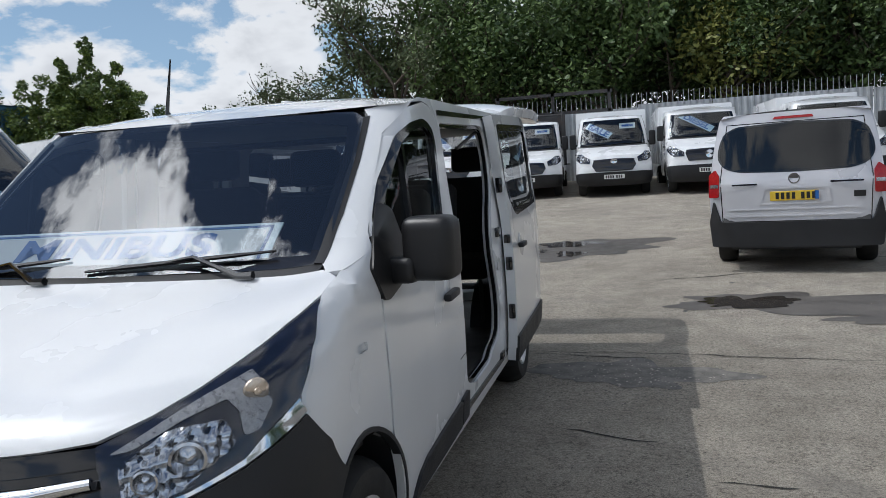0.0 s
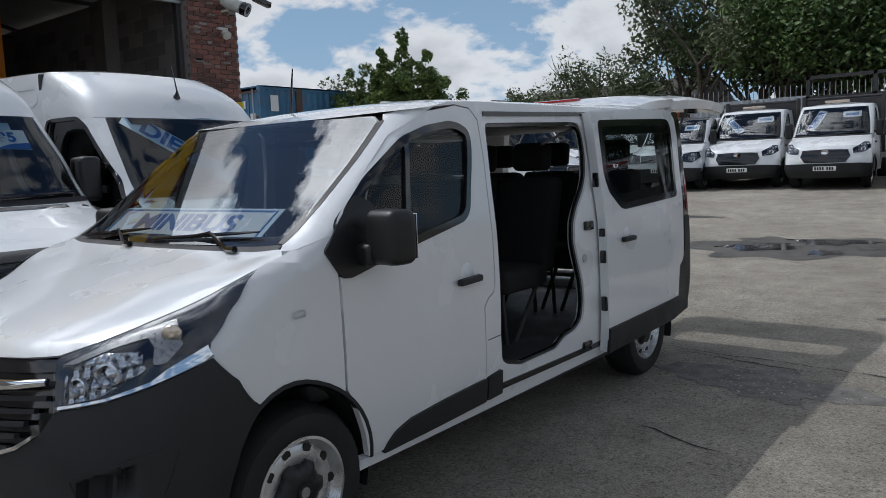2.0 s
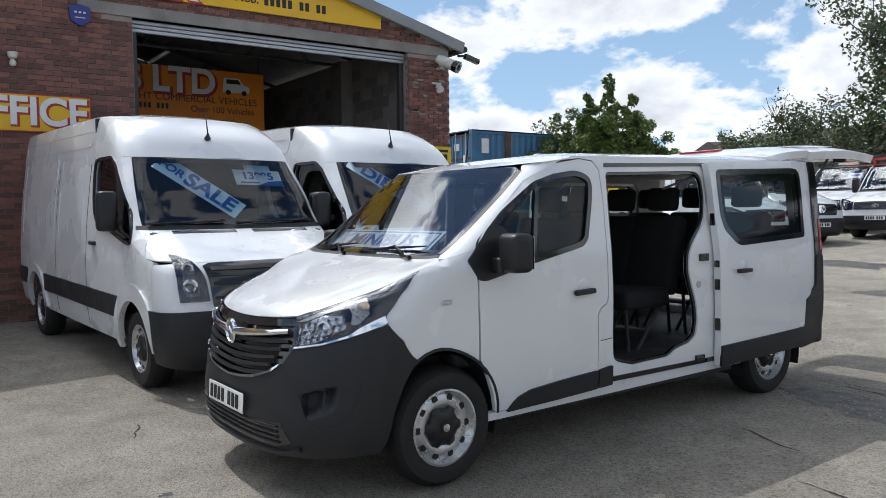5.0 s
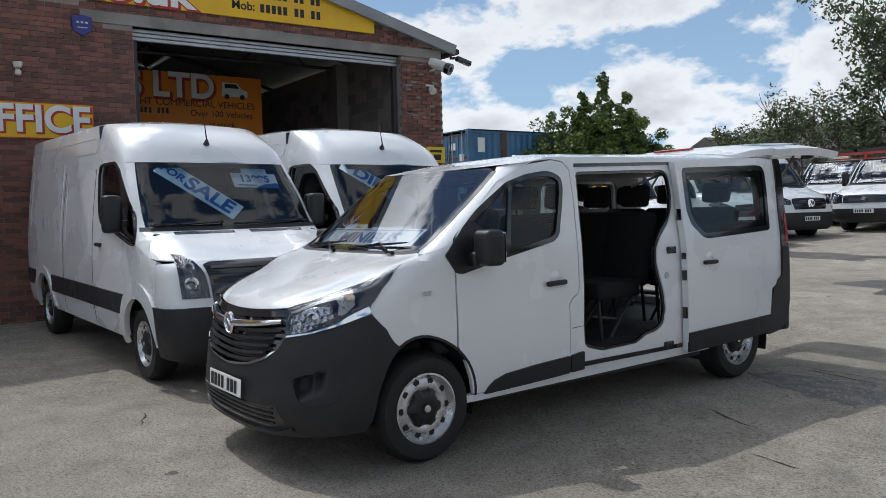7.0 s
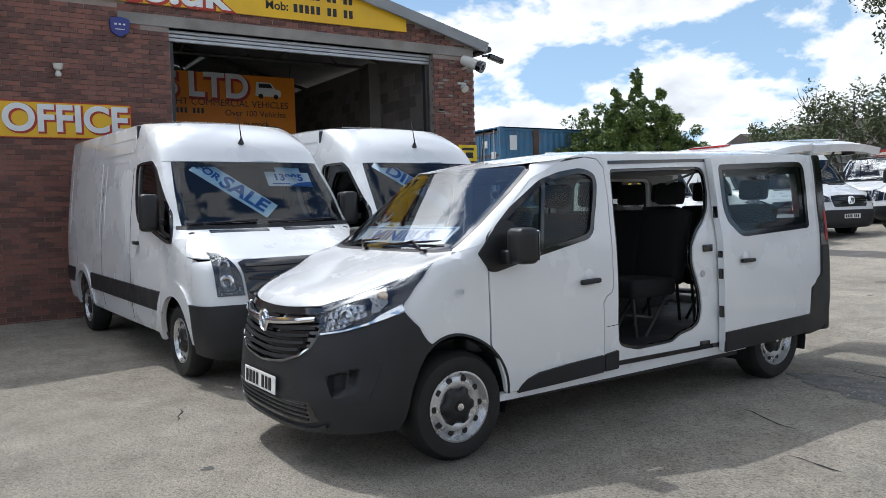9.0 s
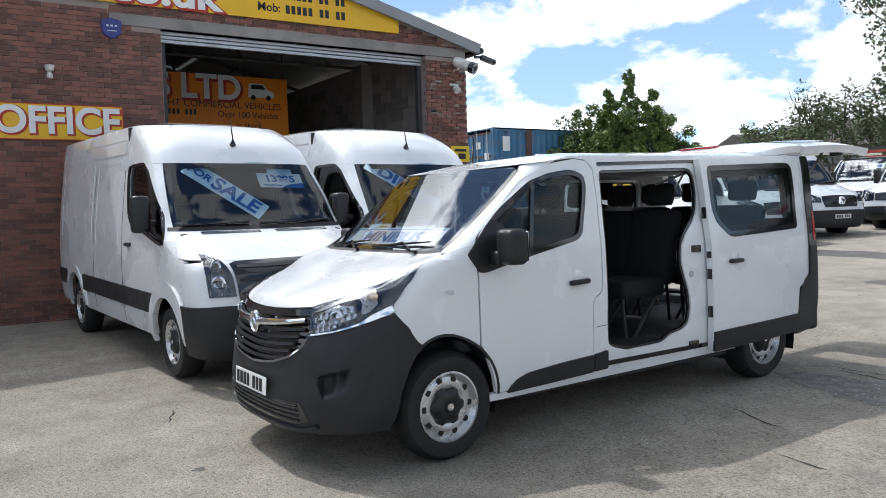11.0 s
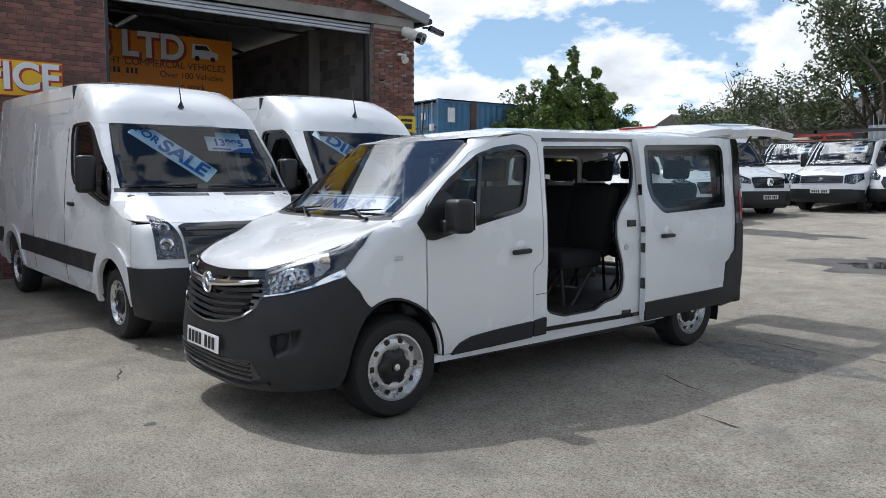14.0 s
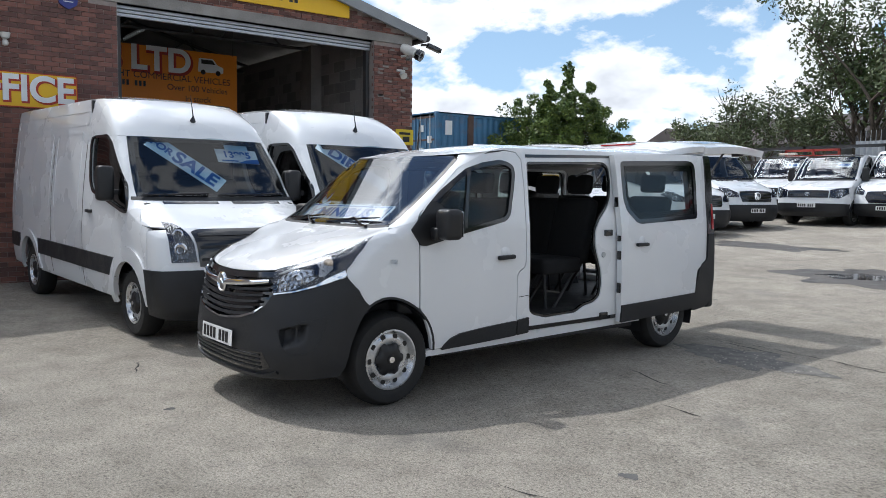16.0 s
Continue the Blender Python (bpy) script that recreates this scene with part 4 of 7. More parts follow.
    sg = rounded([(2.432, 1.788), (3.43, 1.820), (3.51, 1.815), (3.545, 1.78), (3.556, 1.56), (3.548, 1.292), (2.675, 1.256), (2.62, 1.268), (2.49, 1.368), (2.449, 1.47), (2.433, 1.69)], 0.03, 3)
    OFF = 0.068
    S("sill_block", rounded([(1.192, 0.384), (1.322, 0.390), (1.314, 0.518), (1.192, 0.503)], 0.008, 2), M_PLASTIC, 0.016, 0.02, label="black plastic block behind the front door")
    S("pillar_seam", [(1.205, 0.688), (1.315, 0.694), (1.315, 0.698), (1.205, 0.692)], M_GLOSSBLK, 0.0015, 0.002)
    S("doorway_seal", grow(opening, 0.004), M_GLOSSBLK, -0.012, 0.02, [grow(opening, -0.020)], "black rubber seal round the doorway")
    sdoor = part("sliding_door", patch(sd, sh.side(OFF), 0.09, 0.055, [sg]), M_WHITE, van, "white sliding side door pushed fully back")
    S("window_seal", grow(sg, 0.012), M_GLOSSBLK, OFF + 0.003, 0.02, [grow(sg, -0.03)], parent=sdoor)
    S("window_border", grow(sg, -0.004), M_INK, OFF - 0.016, 0.004, [grow(sg, -0.085)], "black printed glass border", parent=sdoor)
    g = S("window_glass", grow(sg, -0.005), M_GLASS, OFF - 0.006, 0, parent=sdoor)
    g.visible_shadow = False
    S("door_moulding", [(2.402, 0.527), (3.0, 0.543), (3.532, 0.558), (3.545, 0.418), (3.443, 0.402), (2.414, 0.373)], M_PLASTIC, OFF + 0.014, 0.02, label="black door moulding", parent=sdoor)
    part("handle_bowl", lathe([(0.05, 0.0), (0.046, 0.003), (0.001, 0.004)], 24), M_WHITE, sdoor, m=pose(sh.sx(2.53, 1.07) + OFF, 2.675, 1.085))
    part("door_handle", box(-0.018, 0.018, -0.08, 0.08, -0.016, 0.016, 0.012, 2), M_PLASTIC, sdoor, "black pull handle", pose(sh.sx(2.53, 1.05) + OFF + 0.02, 2.665, 1.060))
    for yy, zz, rr in ((2.397, 1.12, 0.026), (2.397, 0.972, 0.040), (2.398, 0.683, 0.045), (2.382, 1.44, 0.045)):
        part("rubber_bung", box(-0.02, 0.02, -0.012, 0.012, -rr, rr, 0.009, 2), M_GLOSSBLK, sdoor, m=pose(sh.sx(yy, zz) + OFF - 0.028, yy - 0.002, zz, 0, 0, 0))
    part("door_stay", tube([(0.76, 2.00, 1.66), (0.80, 2.36, 1.765)], 0.009), M_DARKSTEEL, van)
    # tail
    for s in (1, -1):
        S("rear_bumper_side", rounded([(3.60, 0.36), (3.86, 0.385), (3.95, 0.45), (3.99, 0.64), (3.985, 1.12), (3.86, 1.12), (3.85, 0.86), (3.70, 0.80), (3.63, 0.6)], 0.03, 2), M_PLASTIC, 0.02, 0.03, s=s)
        S("tail_lamp", rounded([(3.86, 1.10), (3.99, 1.10), (3.97, 1.90), (3.855, 1.90)], 0.02, 3), M_GLOSSBLK, 0.012, 0.03, s=s, label="dark tail lamp strip")
        S("tail_lamp_lens", rounded([(3.935, 1.16), (3.975, 1.16), (3.97, 1.42), (3.94, 1.42)], 0.01, 3), M_RED, 0.016, 0.006, s=s)
    part("rear_bumper", box(-0.85, 0.85, 3.93, 4.05, 0.36, 0.62, 0.04, 3), M_PLASTIC, van)
    part("rear_header", box(-0.77, 0.77, 3.88, 3.97, 1.82, 1.925, 0.02), M_WHITE, van)
    part("rear_sill", box(-0.83, 0.83, 3.89, 3.97, 0.42, 0.58, 0.02), M_WHITE, van)
    tg = part("tailgate", patch(rounded([(-0.80, 0.0), (0.80, 0.0), (0.84, 0.45), (0.84, 1.05), (0.76, 1.18), (-0.76, 1.18), (-0.84, 1.05), (-0.84, 0.45)], 0.06, 3),
              lambda u, v: (u, v, 0.05 * math.sin(v * 2.4) - 0.07 * abs(u / 0.84) ** 4), 0.1, 0.07,
              [rounded([(-0.66, 0.16), (0.66, 0.16), (0.68, 0.52), (-0.68, 0.52)], 0.06, 3)], centre=(0, 0.6, -1)), M_WHITE, van, "raised white tailgate", pose(0, 3.90, 2.04, -1.0, 0, 0))
    g = part("tailgate_glass", patch([(-0.70, 0.13), (0.70, 0.13), (0.72, 0.55), (-0.72, 0.55)], lambda u, v: (u, v, 0.012 + 0.05 * math.sin(v * 2.4) - 0.07 * abs(u / 0.84) ** 4), 0.1, 0), M_GLASS, tg)
    g.visible_shadow = False
    part("spoiler", patch(rounded([(-0.76, -0.62), (0.76, -0.62), (0.82, -0.2), (0.80, 0.02), (-0.80, 0.02), (-0.82, -0.2)], 0.08, 4), lambda u, v: (u, v, 0.012 - 0.10 * (v / 0.62) ** 2 - 0.07 * abs(u / 0.84) ** 4), 0.08, 0.06, centre=(0, 0, -2)), M_WHITE, tg, "white roof spoiler")
    part("brake_light", box(-0.20, 0.20, -0.05, 0.03, -0.004, 0.012, 0.006, 2), M_RED, tg, "red high-level brake light", pose(0, -0.38, -0.022, 9, 0, 0))
    part("gate_latch", box(-0.05, 0.05, -0.04, 0.04, -0.05, 0.0, 0.01, 2), M_GLOSSBLK, tg, m=pose(0.55, 1.0, -0.04))
    for s in (1, -1):
        part("gas_strut", tube([(s * 0.72, 3.94, 1.55), (s * 0.74, 4.36, 1.99)], 0.011), M_DARKSTEEL, van)
    # wheels and underbody
    make_wheel(van, 0.335, 0.205, 0.207, "steel", [(0.768, 0, 1), (-0.768, 0, -1), (0.760, 3.212, 1), (-0.760, 3.212, -1)], 10)
    for w in [o for o in van.children if o.name.startswith("wheel") and o.type == "EMPTY" and o.matrix_basis.translation.y > 2]:
        w.matrix_basis = Matrix.Translation((0, 0, 0.034)) @ w.matrix_basis
    bm = bmesh.new()
    add_box(bm, -0.60, 0.60, -0.70, 3.9, 0.26, 0.40)
    add_box(bm, -0.66, 0.66, -0.55, 0.6, 0.40, 0.95)
    for s in (1, -1):
        add_box(bm, 0.80 if s > 0 else -0.84, 0.84 if s > 0 else -0.80, 0.45, 2.72, 0.30, 0.40)
    part("underbody", bm, M_PLASTIC, van)
    for yc in (0.0, 3.212):
        for s in (1, -1):
            bm = bmesh.new()
            pts = arch_pts(yc - (0.03 if yc == 0 else 0), 0.362, 0.386 if yc == 0 else 0.41, -18, 198, 18)
            xa, xb = s * 0.58, s * 0.875
            ring = [(bm.verts.new((xa, y, z)), bm.verts.new((xb, y, z))) for y, z in pts]
            for p, q2 in zip(ring, ring[1:]):
                bm.faces.new((p[0], p[1], q2[1], q2[0]))
            bm.faces.new([r[0] for r in ring])
            part("wheel_arch_liner", bm, M_PLASTIC, van)
    # cabin
    part("floor", box(-0.82, 0.82, 0.35, 3.90, 0.41, 0.495), M_FLOORMAT, van, "dark rubber cabin floor")
    part("step_well", box(0.58, 0.83, 1.36, 2.15, 0.42, 0.50, 0.01), M_FLOORMAT, van)
    dash = part("dashboard", box(-0.80, 0.80, 0.12, 0.62, 0.62, 1.20, 0.06, 3), M_DASH, van, "dark grey dashboard")
    part("dash_top", box(-0.72, 0.72, 0.03, 0.50, 1.18, 1.225, 0.02, 2), M_DASH, dash)
    st = part("steering_wheel", torus(0.19, 0.017, pose(-0.40, 0.72, 1.18, 62, 0, 0)), M_DASH, van, "black steering wheel")
    part("wheel_boss", box(-0.07, 0.07, -0.18, 0.18, -0.02, 0.02, 0.015, 2, m=pose(-0.40, 0.72, 1.17, 62, 0, 90)), M_DASH, st)
    seat(van, -0.40, 1.02, 0.80, 0.50, 1, False, 0.66)
    seat(van, 0.36, 1.02, 0.80, 0.78, 2, False, 0.60)
    for x in (-0.46, 0.0, 0.42):
        seat(van, x, 2.02, 0.80, 0.44, 1, True, 0.60)
    for x in (-0.50, 0.0, 0.50):
        seat(van, x, 3.02, 0.82, 0.46, 1, True, 0.60)
    part("bulkhead_rail", tube([(-0.80, 1.30, 1.72), (0.80, 1.30, 1.72)], 0.014), M_DARKSTEEL, van)
    bm = patch([(1.35, 0.52), (3.88, 0.52), (3.88, 1.80), (1.35, 1.80)], sh.side(-0.06, -1), 0.2, 0.01, [grow(wa, 0.02), grow(wb, 0.02)])
    part("side_lining", bm, M_TRIMGREY, van)
    return van


def dash_card(m):
    """The MINIBUS card propped inside the windscreen."""
    c = thing("windscreen_card", "pale card with a blue border reading MINIBUS, propped on the dashboard", "sign", m)
    part("card", box(-0.63, 0.63, -0.105, 0.105, 0.0, 0.005), M_LBLUE, c)
    part("card_face", box(-0.585, 0.585, -0.075, 0.075, 0.0052, 0.0065), M_CARD, c)
    bm = bmesh.new()
    for a in ((-0.60, 0.60, 0.082, 0.092), (-0.60, 0.60, -0.092, -0.082), (-0.60, -0.59, -0.092, 0.092), (0.59, 0.60, -0.092, 0.092)):
        add_box(bm, a[0], a[1], a[2], a[3], 0.0052, 0.007)
    part("border", bm, M_BLUE, c)
    write("lettering", "MINIBUS", 0.150, pose(0, 0.0, 0.0075), M_BLUE, c, "blue capital letters", 0.001, squeeze=1.42, bold=0.03)
    return c


minibus(pose(0, -0.02, 0, 0, 0, 0.8))
dash_card(Matrix.Translation((-0.08, 0.17, 1.335)) @ Matrix.Rotation(radians(38), 4, "X"))


# ---------------------------------------------------------------- ground
def ground_z(y, x=2.0):
    """The yard: level by the workshop, then a slow uneven rise to the fence."""
    a = max(0.0, y - 4.0)
    b = max(0.0, y - 9.0)
    k = min(1.0, max(0.0, (x + 2.2) / 1.4))
    hump = 0.034 * math.exp(-(((y - 3.4) / 1.8) ** 2)) * k * k * (3 - 2 * k)
    return min(0.031 * a * a / (a + 1.0) + 0.019 * b * b / (b + 1.5), 1.2) + hump + 0.011 * min(5.0, max(0.0, -2.8 - x))


def ground_material():
    m, n, l, b = node_mat("worn_yard_surface")
    co = n.new("ShaderNodeTexCoord")

    def noise_(scale, detail, rough=0.55):
        t = n.new("ShaderNodeTexNoise")
        t.inputs["Scale"].default_value, t.inputs["Detail"].default_value, t.inputs["Roughness"].default_value = scale, detail, rough
        l.new(co.outputs["Object"], t.inputs["Vector"])
        return t.outputs[0]

    def ramp(src, p0, c0, p1, c1):
        r = n.new("ShaderNodeValToRGB")
        r.color_ramp.elements[0].position, r.color_ramp.elements[0].color = p0, (*c0, 1)
        r.color_ramp.elements[1].position, r.color_ramp.elements[1].color = p1, (*c1, 1)
        l.new(src, r.inputs[0])
        return r.outputs[0]

    def mix(f, a, c, mode="MIX"):
        x = n.new("ShaderNodeMix")
        x.data_type, x.blend_type = "RGBA", mode
        if isinstance(f, float):
            x.inputs["Factor"].default_value = f
        else:
            l.new(f, x.inputs["Factor"])
        l.new(a, x.inputs["A"])
        if isinstance(c, tuple):
            x.inputs["B"].default_value = (*c, 1)
        else:
            l.new(c, x.inputs["B"])
        return x.outputs["Result"]

    base = ramp(noise_(0.45, 8), 0.34, (0.330, 0.300, 0.257), 0.64, (0.440, 0.402, 0.345))
    mid = ramp(noise_(2.6, 8, 0.68), 0.33, (0.76, 0.755, 0.745), 0.65, (1.10, 1.10, 1.10))
    base = mix(1.0, base, mid, "MULTIPLY")
    grain = ramp(noise_(85, 6, 0.85), 0.35, (0.38, 0.38, 0.38), 0.65, (1.50, 1.49, 1.46))
    base = mix(1.0, base, grain, "MULTIPLY")
    grit = ramp(noise_(36, 6, 0.8), 0.37, (0.50, 0.50, 0.50), 0.50, (1.06, 1.06, 1.06))
    base = mix(1.0, base, grit, "MULTIPLY")
    stain = ramp(noise_(0.9, 7, 0.62), 0.57, (0, 0, 0), 0.76, (0.75, 0.75, 0.75))
    base = mix(stain, base, (0.165, 0.158, 0.148))
    l.new(base, b.inputs["Base Color"])
    b.inputs["Roughness"].default_value = 0.88
    b.inputs["Specular IOR Level"].default_value = 0.35
    bp = n.new("ShaderNodeBump")
    bp.inputs["Strength"].default_value, bp.inputs["Distance"].default_value = 1.0, 0.02
    l.new(noise_(60, 6, 0.75), bp.inputs["Height"])
    l.new(bp.outputs[0], b.inputs["Normal"])
    return m


M_GROUND = ground_material()


def ground():
    xs = [-400, -120, -50, -30] + [x for x in range(-24, -2, 2)] + [-2.2, -1.8, -1.5, -1.2, -0.8, 0] + [x for x in range(2, 25, 2)] + [30, 50, 120, 400]
    ys = [-400, -120, -50, -30] + [y * 1.0 for y in range(-24, -2, 1)] + [y * 0.25 for y in range(-8, 36)] + [y * 1.0 for y in range(9, 34, 1)] + [40, 60, 120, 500]
    bm = bmesh.new()
    rows = [[bm.verts.new((x, y, ground_z(y, x))) for x in xs] for y in ys]
    for p, q in zip(rows, rows[1:]):
        for i in range(len(xs) - 1):
            bm.faces.new((p[i], p[i + 1], q[i + 1], q[i]))
    g = part("ground", bm, M_GROUND)
    tagged(g, "pale worn concrete and asphalt yard with cracks and stains", "ground", kind="structure")


def blot(name, label, cx, cy, rx, ry, material, seed, lift=0.004, lobes=0.55, n=110, category="puddle"):
    """An irregular thin patch on the ground."""
    rng = random.Random(seed)
    ph = [(rng.uniform(0, 6.28), rng.uniform(0.4, 1.0)) for _ in range(14)]
    bm = bmesh.new()
    c = bm.verts.new((cx, cy, ground_z(cy, cx) + lift))
    ring = []
    for i in range(n):
        a = 2 * math.pi * i / n
        r = max(0.25, 1 + lobes * sum(math.sin((k + 1) * a + p) * q / (0.75 * k + 1.5) for k, (p, q) in enumerate(ph)))
        x, y = cx + rx * r * math.cos(a), cy + ry * r * math.sin(a)
        ring.append(bm.verts.new((x, y, ground_z(y, x) + lift)))
    for i in range(n):
        bm.faces.new((c, ring[i], ring[(i + 1) % n]))
    return tagged(part(name, bm, material), label, category, kind="structure")


ground()
M_DAMP = surf("damp_dark_surface", (0.115, 0.105, 0.095), (0.07, 0.064, 0.058), rough=0.55, scale=2.2, fine=60, rvar=0.25, bump=0.3)
M_WATER = surf("muddy_water", (0.05, 0.044, 0.038), (0.035, 0.03, 0.026), rough=0.06, scale=2, fine=20, rvar=0.04)
M_TAR = surf("dark_asphalt_patch", (0.13, 0.127, 0.12), (0.085, 0.082, 0.078), rough=0.9, scale=1.7, fine=110, bump=0.8)
blot("damp_patch", "dark damp patch of yard round a puddle", 2.75, 6.0, 0.95, 0.55, M_DAMP, 3)
blot("puddle", "shallow muddy puddle in a worn hollow", 2.55, 6.05, 0.42, 0.30, M_WATER, 4, 0.008)
blot("damp_patch", "dark damp patch of yard", 3.9, 5.3, 0.8, 0.35, M_DAMP, 7)
blot("damp_patch", "wet broken patch of yard with standing water", 0.0, 10.4, 1.5, 1.1, M_DAMP, 9)
for sx_, sy_, rx_, ry_, sd_ in ((-0.5, 10.2, 0.5, 0.35, 11), (0.3, 10.9, 0.6, 0.25, 12), (0.4, 9.8, 0.25, 0.2, 13)):
    blot("puddle", "small bright puddle in broken asphalt", sx_, sy_, rx_, ry_, M_WATER, sd_, 0.008)
M_CRACK = surf("crack_in_yard", (0.045, 0.042, 0.038), (0.03, 0.028, 0.025), rough=0.95, scale=5, fine=90)


def crack(x0, y0, x1, y1, wide, seed):
    """A ragged thin crack in the yard surface."""
    rng = random.Random(seed)
    n = max(4, int(math.hypot(x1 - x0, y1 - y0) / 0.07))
    bm = bmesh.new()
    ux, uy = (x1 - x0) / n, (y1 - y0) / n
    ln = math.hypot(ux, uy)
    off, prev = 0.0, None
    for i in range(n + 1):
        off += rng.gauss(0, 0.014)
        w = wide * rng.uniform(0.25, 1.2) * math.sin(math.pi * (i + 0.4) / (n + 0.8))
        x, y = x0 + ux * i - uy / ln * off, y0 + uy * i + ux / ln * off
        pair = [bm.verts.new((x + sg * -uy / ln * w, y + sg * ux / ln * w, ground_z(y, x) + 0.004)) for sg in (-1, 1)]
        if prev:
            bm.faces.new((prev[0], pair[0], pair[1], prev[1]))
        prev = pair
    tagged(part("crack", bm, M_CRACK), "ragged dark crack in the yard surface", "crack", kind="structure")


for ck in ((0.6, 4.07, 3.4, 3.6, 0.012, 1), (1.15, 2.2, 1.75, 2.05, 0.012, 2), (2.0, 1.55, 2.35, 1.5, 0.010, 3), (3.4, 3.6, 5.2, 3.3, 0.010, 4), (0.70, 3.98, 1.9, 3.86, 0.012, 9), (1.3, 7.4, 3.4, 7.9, 0.016, 5), (-1.6, -1.0, -1.2, -1.15, 0.010, 6), (2.4, -0.4, 2.75, -0.3, 0.010, 7), (3.1, 8.9, 6.0, 8.3, 0.015, 8)):
    crack(*ck)
rng_ = random.Random(77)
for k in range(16):
    blot("stain", "small dark oil stain on the yard", rng_.uniform(-1.5, 6.5), rng_.uniform(-2.2, 9.0), rng_.uniform(0.02, 0.10), rng_.uniform(0.015, 0.05), M_TAR, 200 + k, 0.003, 0.5, 18, "stain")
blot("damp_patch", "oil-stained patch of yard", -4.0, 13.4, 1.6, 0.5, M_DAMP, 15)


M_ROUGH = surf("broken_asphalt", (0.20, 0.19, 0.172), (0.105, 0.10, 0.092), rough=0.92, scale=9, fine=70, bump=0.9)
blot("asphalt_patch", "rough broken strip of darker asphalt", 1.55, 3.35, 0.62, 0.36, M_ROUGH, 31, 0.003, 0.5, 90, "asphalt")
rng_ = random.Random(12)
bm_ = bmesh.new()
for k in range(900):
    if k < 420:
        x, y = rng_.gauss(1.55, 0.36), rng_.gauss(3.3, 0.26)
    elif k < 620:
        x, y = rng_.gauss(-0.1, 0.5), rng_.gauss(5.9, 0.25)
    else:
        x, y = rng_.uniform(-2.5, 6.0), rng_.uniform(-2.0, 8.5)
    r = rng_.uniform(0.004, 0.011)
    vs = [bm_.verts.new((x + r * rng_.uniform(0.6, 1.5) * math.cos(a), y + r * rng_.uniform(0.6, 1.5) * math.sin(a), ground_z(y, x) + 0.002)) for a in (0.2, 1.7, 3.3, 4.8)]
    top = bm_.verts.new((x, y, ground_z(y, x) + 0.002 + r * rng_.uniform(0.5, 0.9)))
    for i in range(4):
        bm_.faces.new((vs[i], vs[(i + 1) % 4], top))
tagged(part("chippings", bm_, surf("stone_chippings", (0.40, 0.37, 0.33), (0.16, 0.15, 0.135), rough=0.9, scale=3, fine=60, per="island"), smooth=False), "loose stone chippings scattered on the yard", "chippings", kind="stuff")


# ---------------------------------------------------------------- workshop building
FX = -8.0
RIDGE_Y, RIDGE_Z, EAVE_Y, EAVE_Z = -3.4, 7.28, 6.75, 4.69


def gable_z(y):
    return RIDGE_Z - (RIDGE_Z - EAVE_Z) / (EAVE_Y - RIDGE_Y) * abs(y - RIDGE_Y)


def brick_mesh(w=0.215, d=0.1025, h=0.065):
    bm = bmesh.new()
    add_box(bm, -d / 2, d / 2, -w / 2, w / 2, -h / 2, h / 2, 0.004)
    me = bpy.data.meshes.new("brick")
    bm.to_mesh(me)
    bm.free()
    me.materials.append(M_BRICK)
    return me


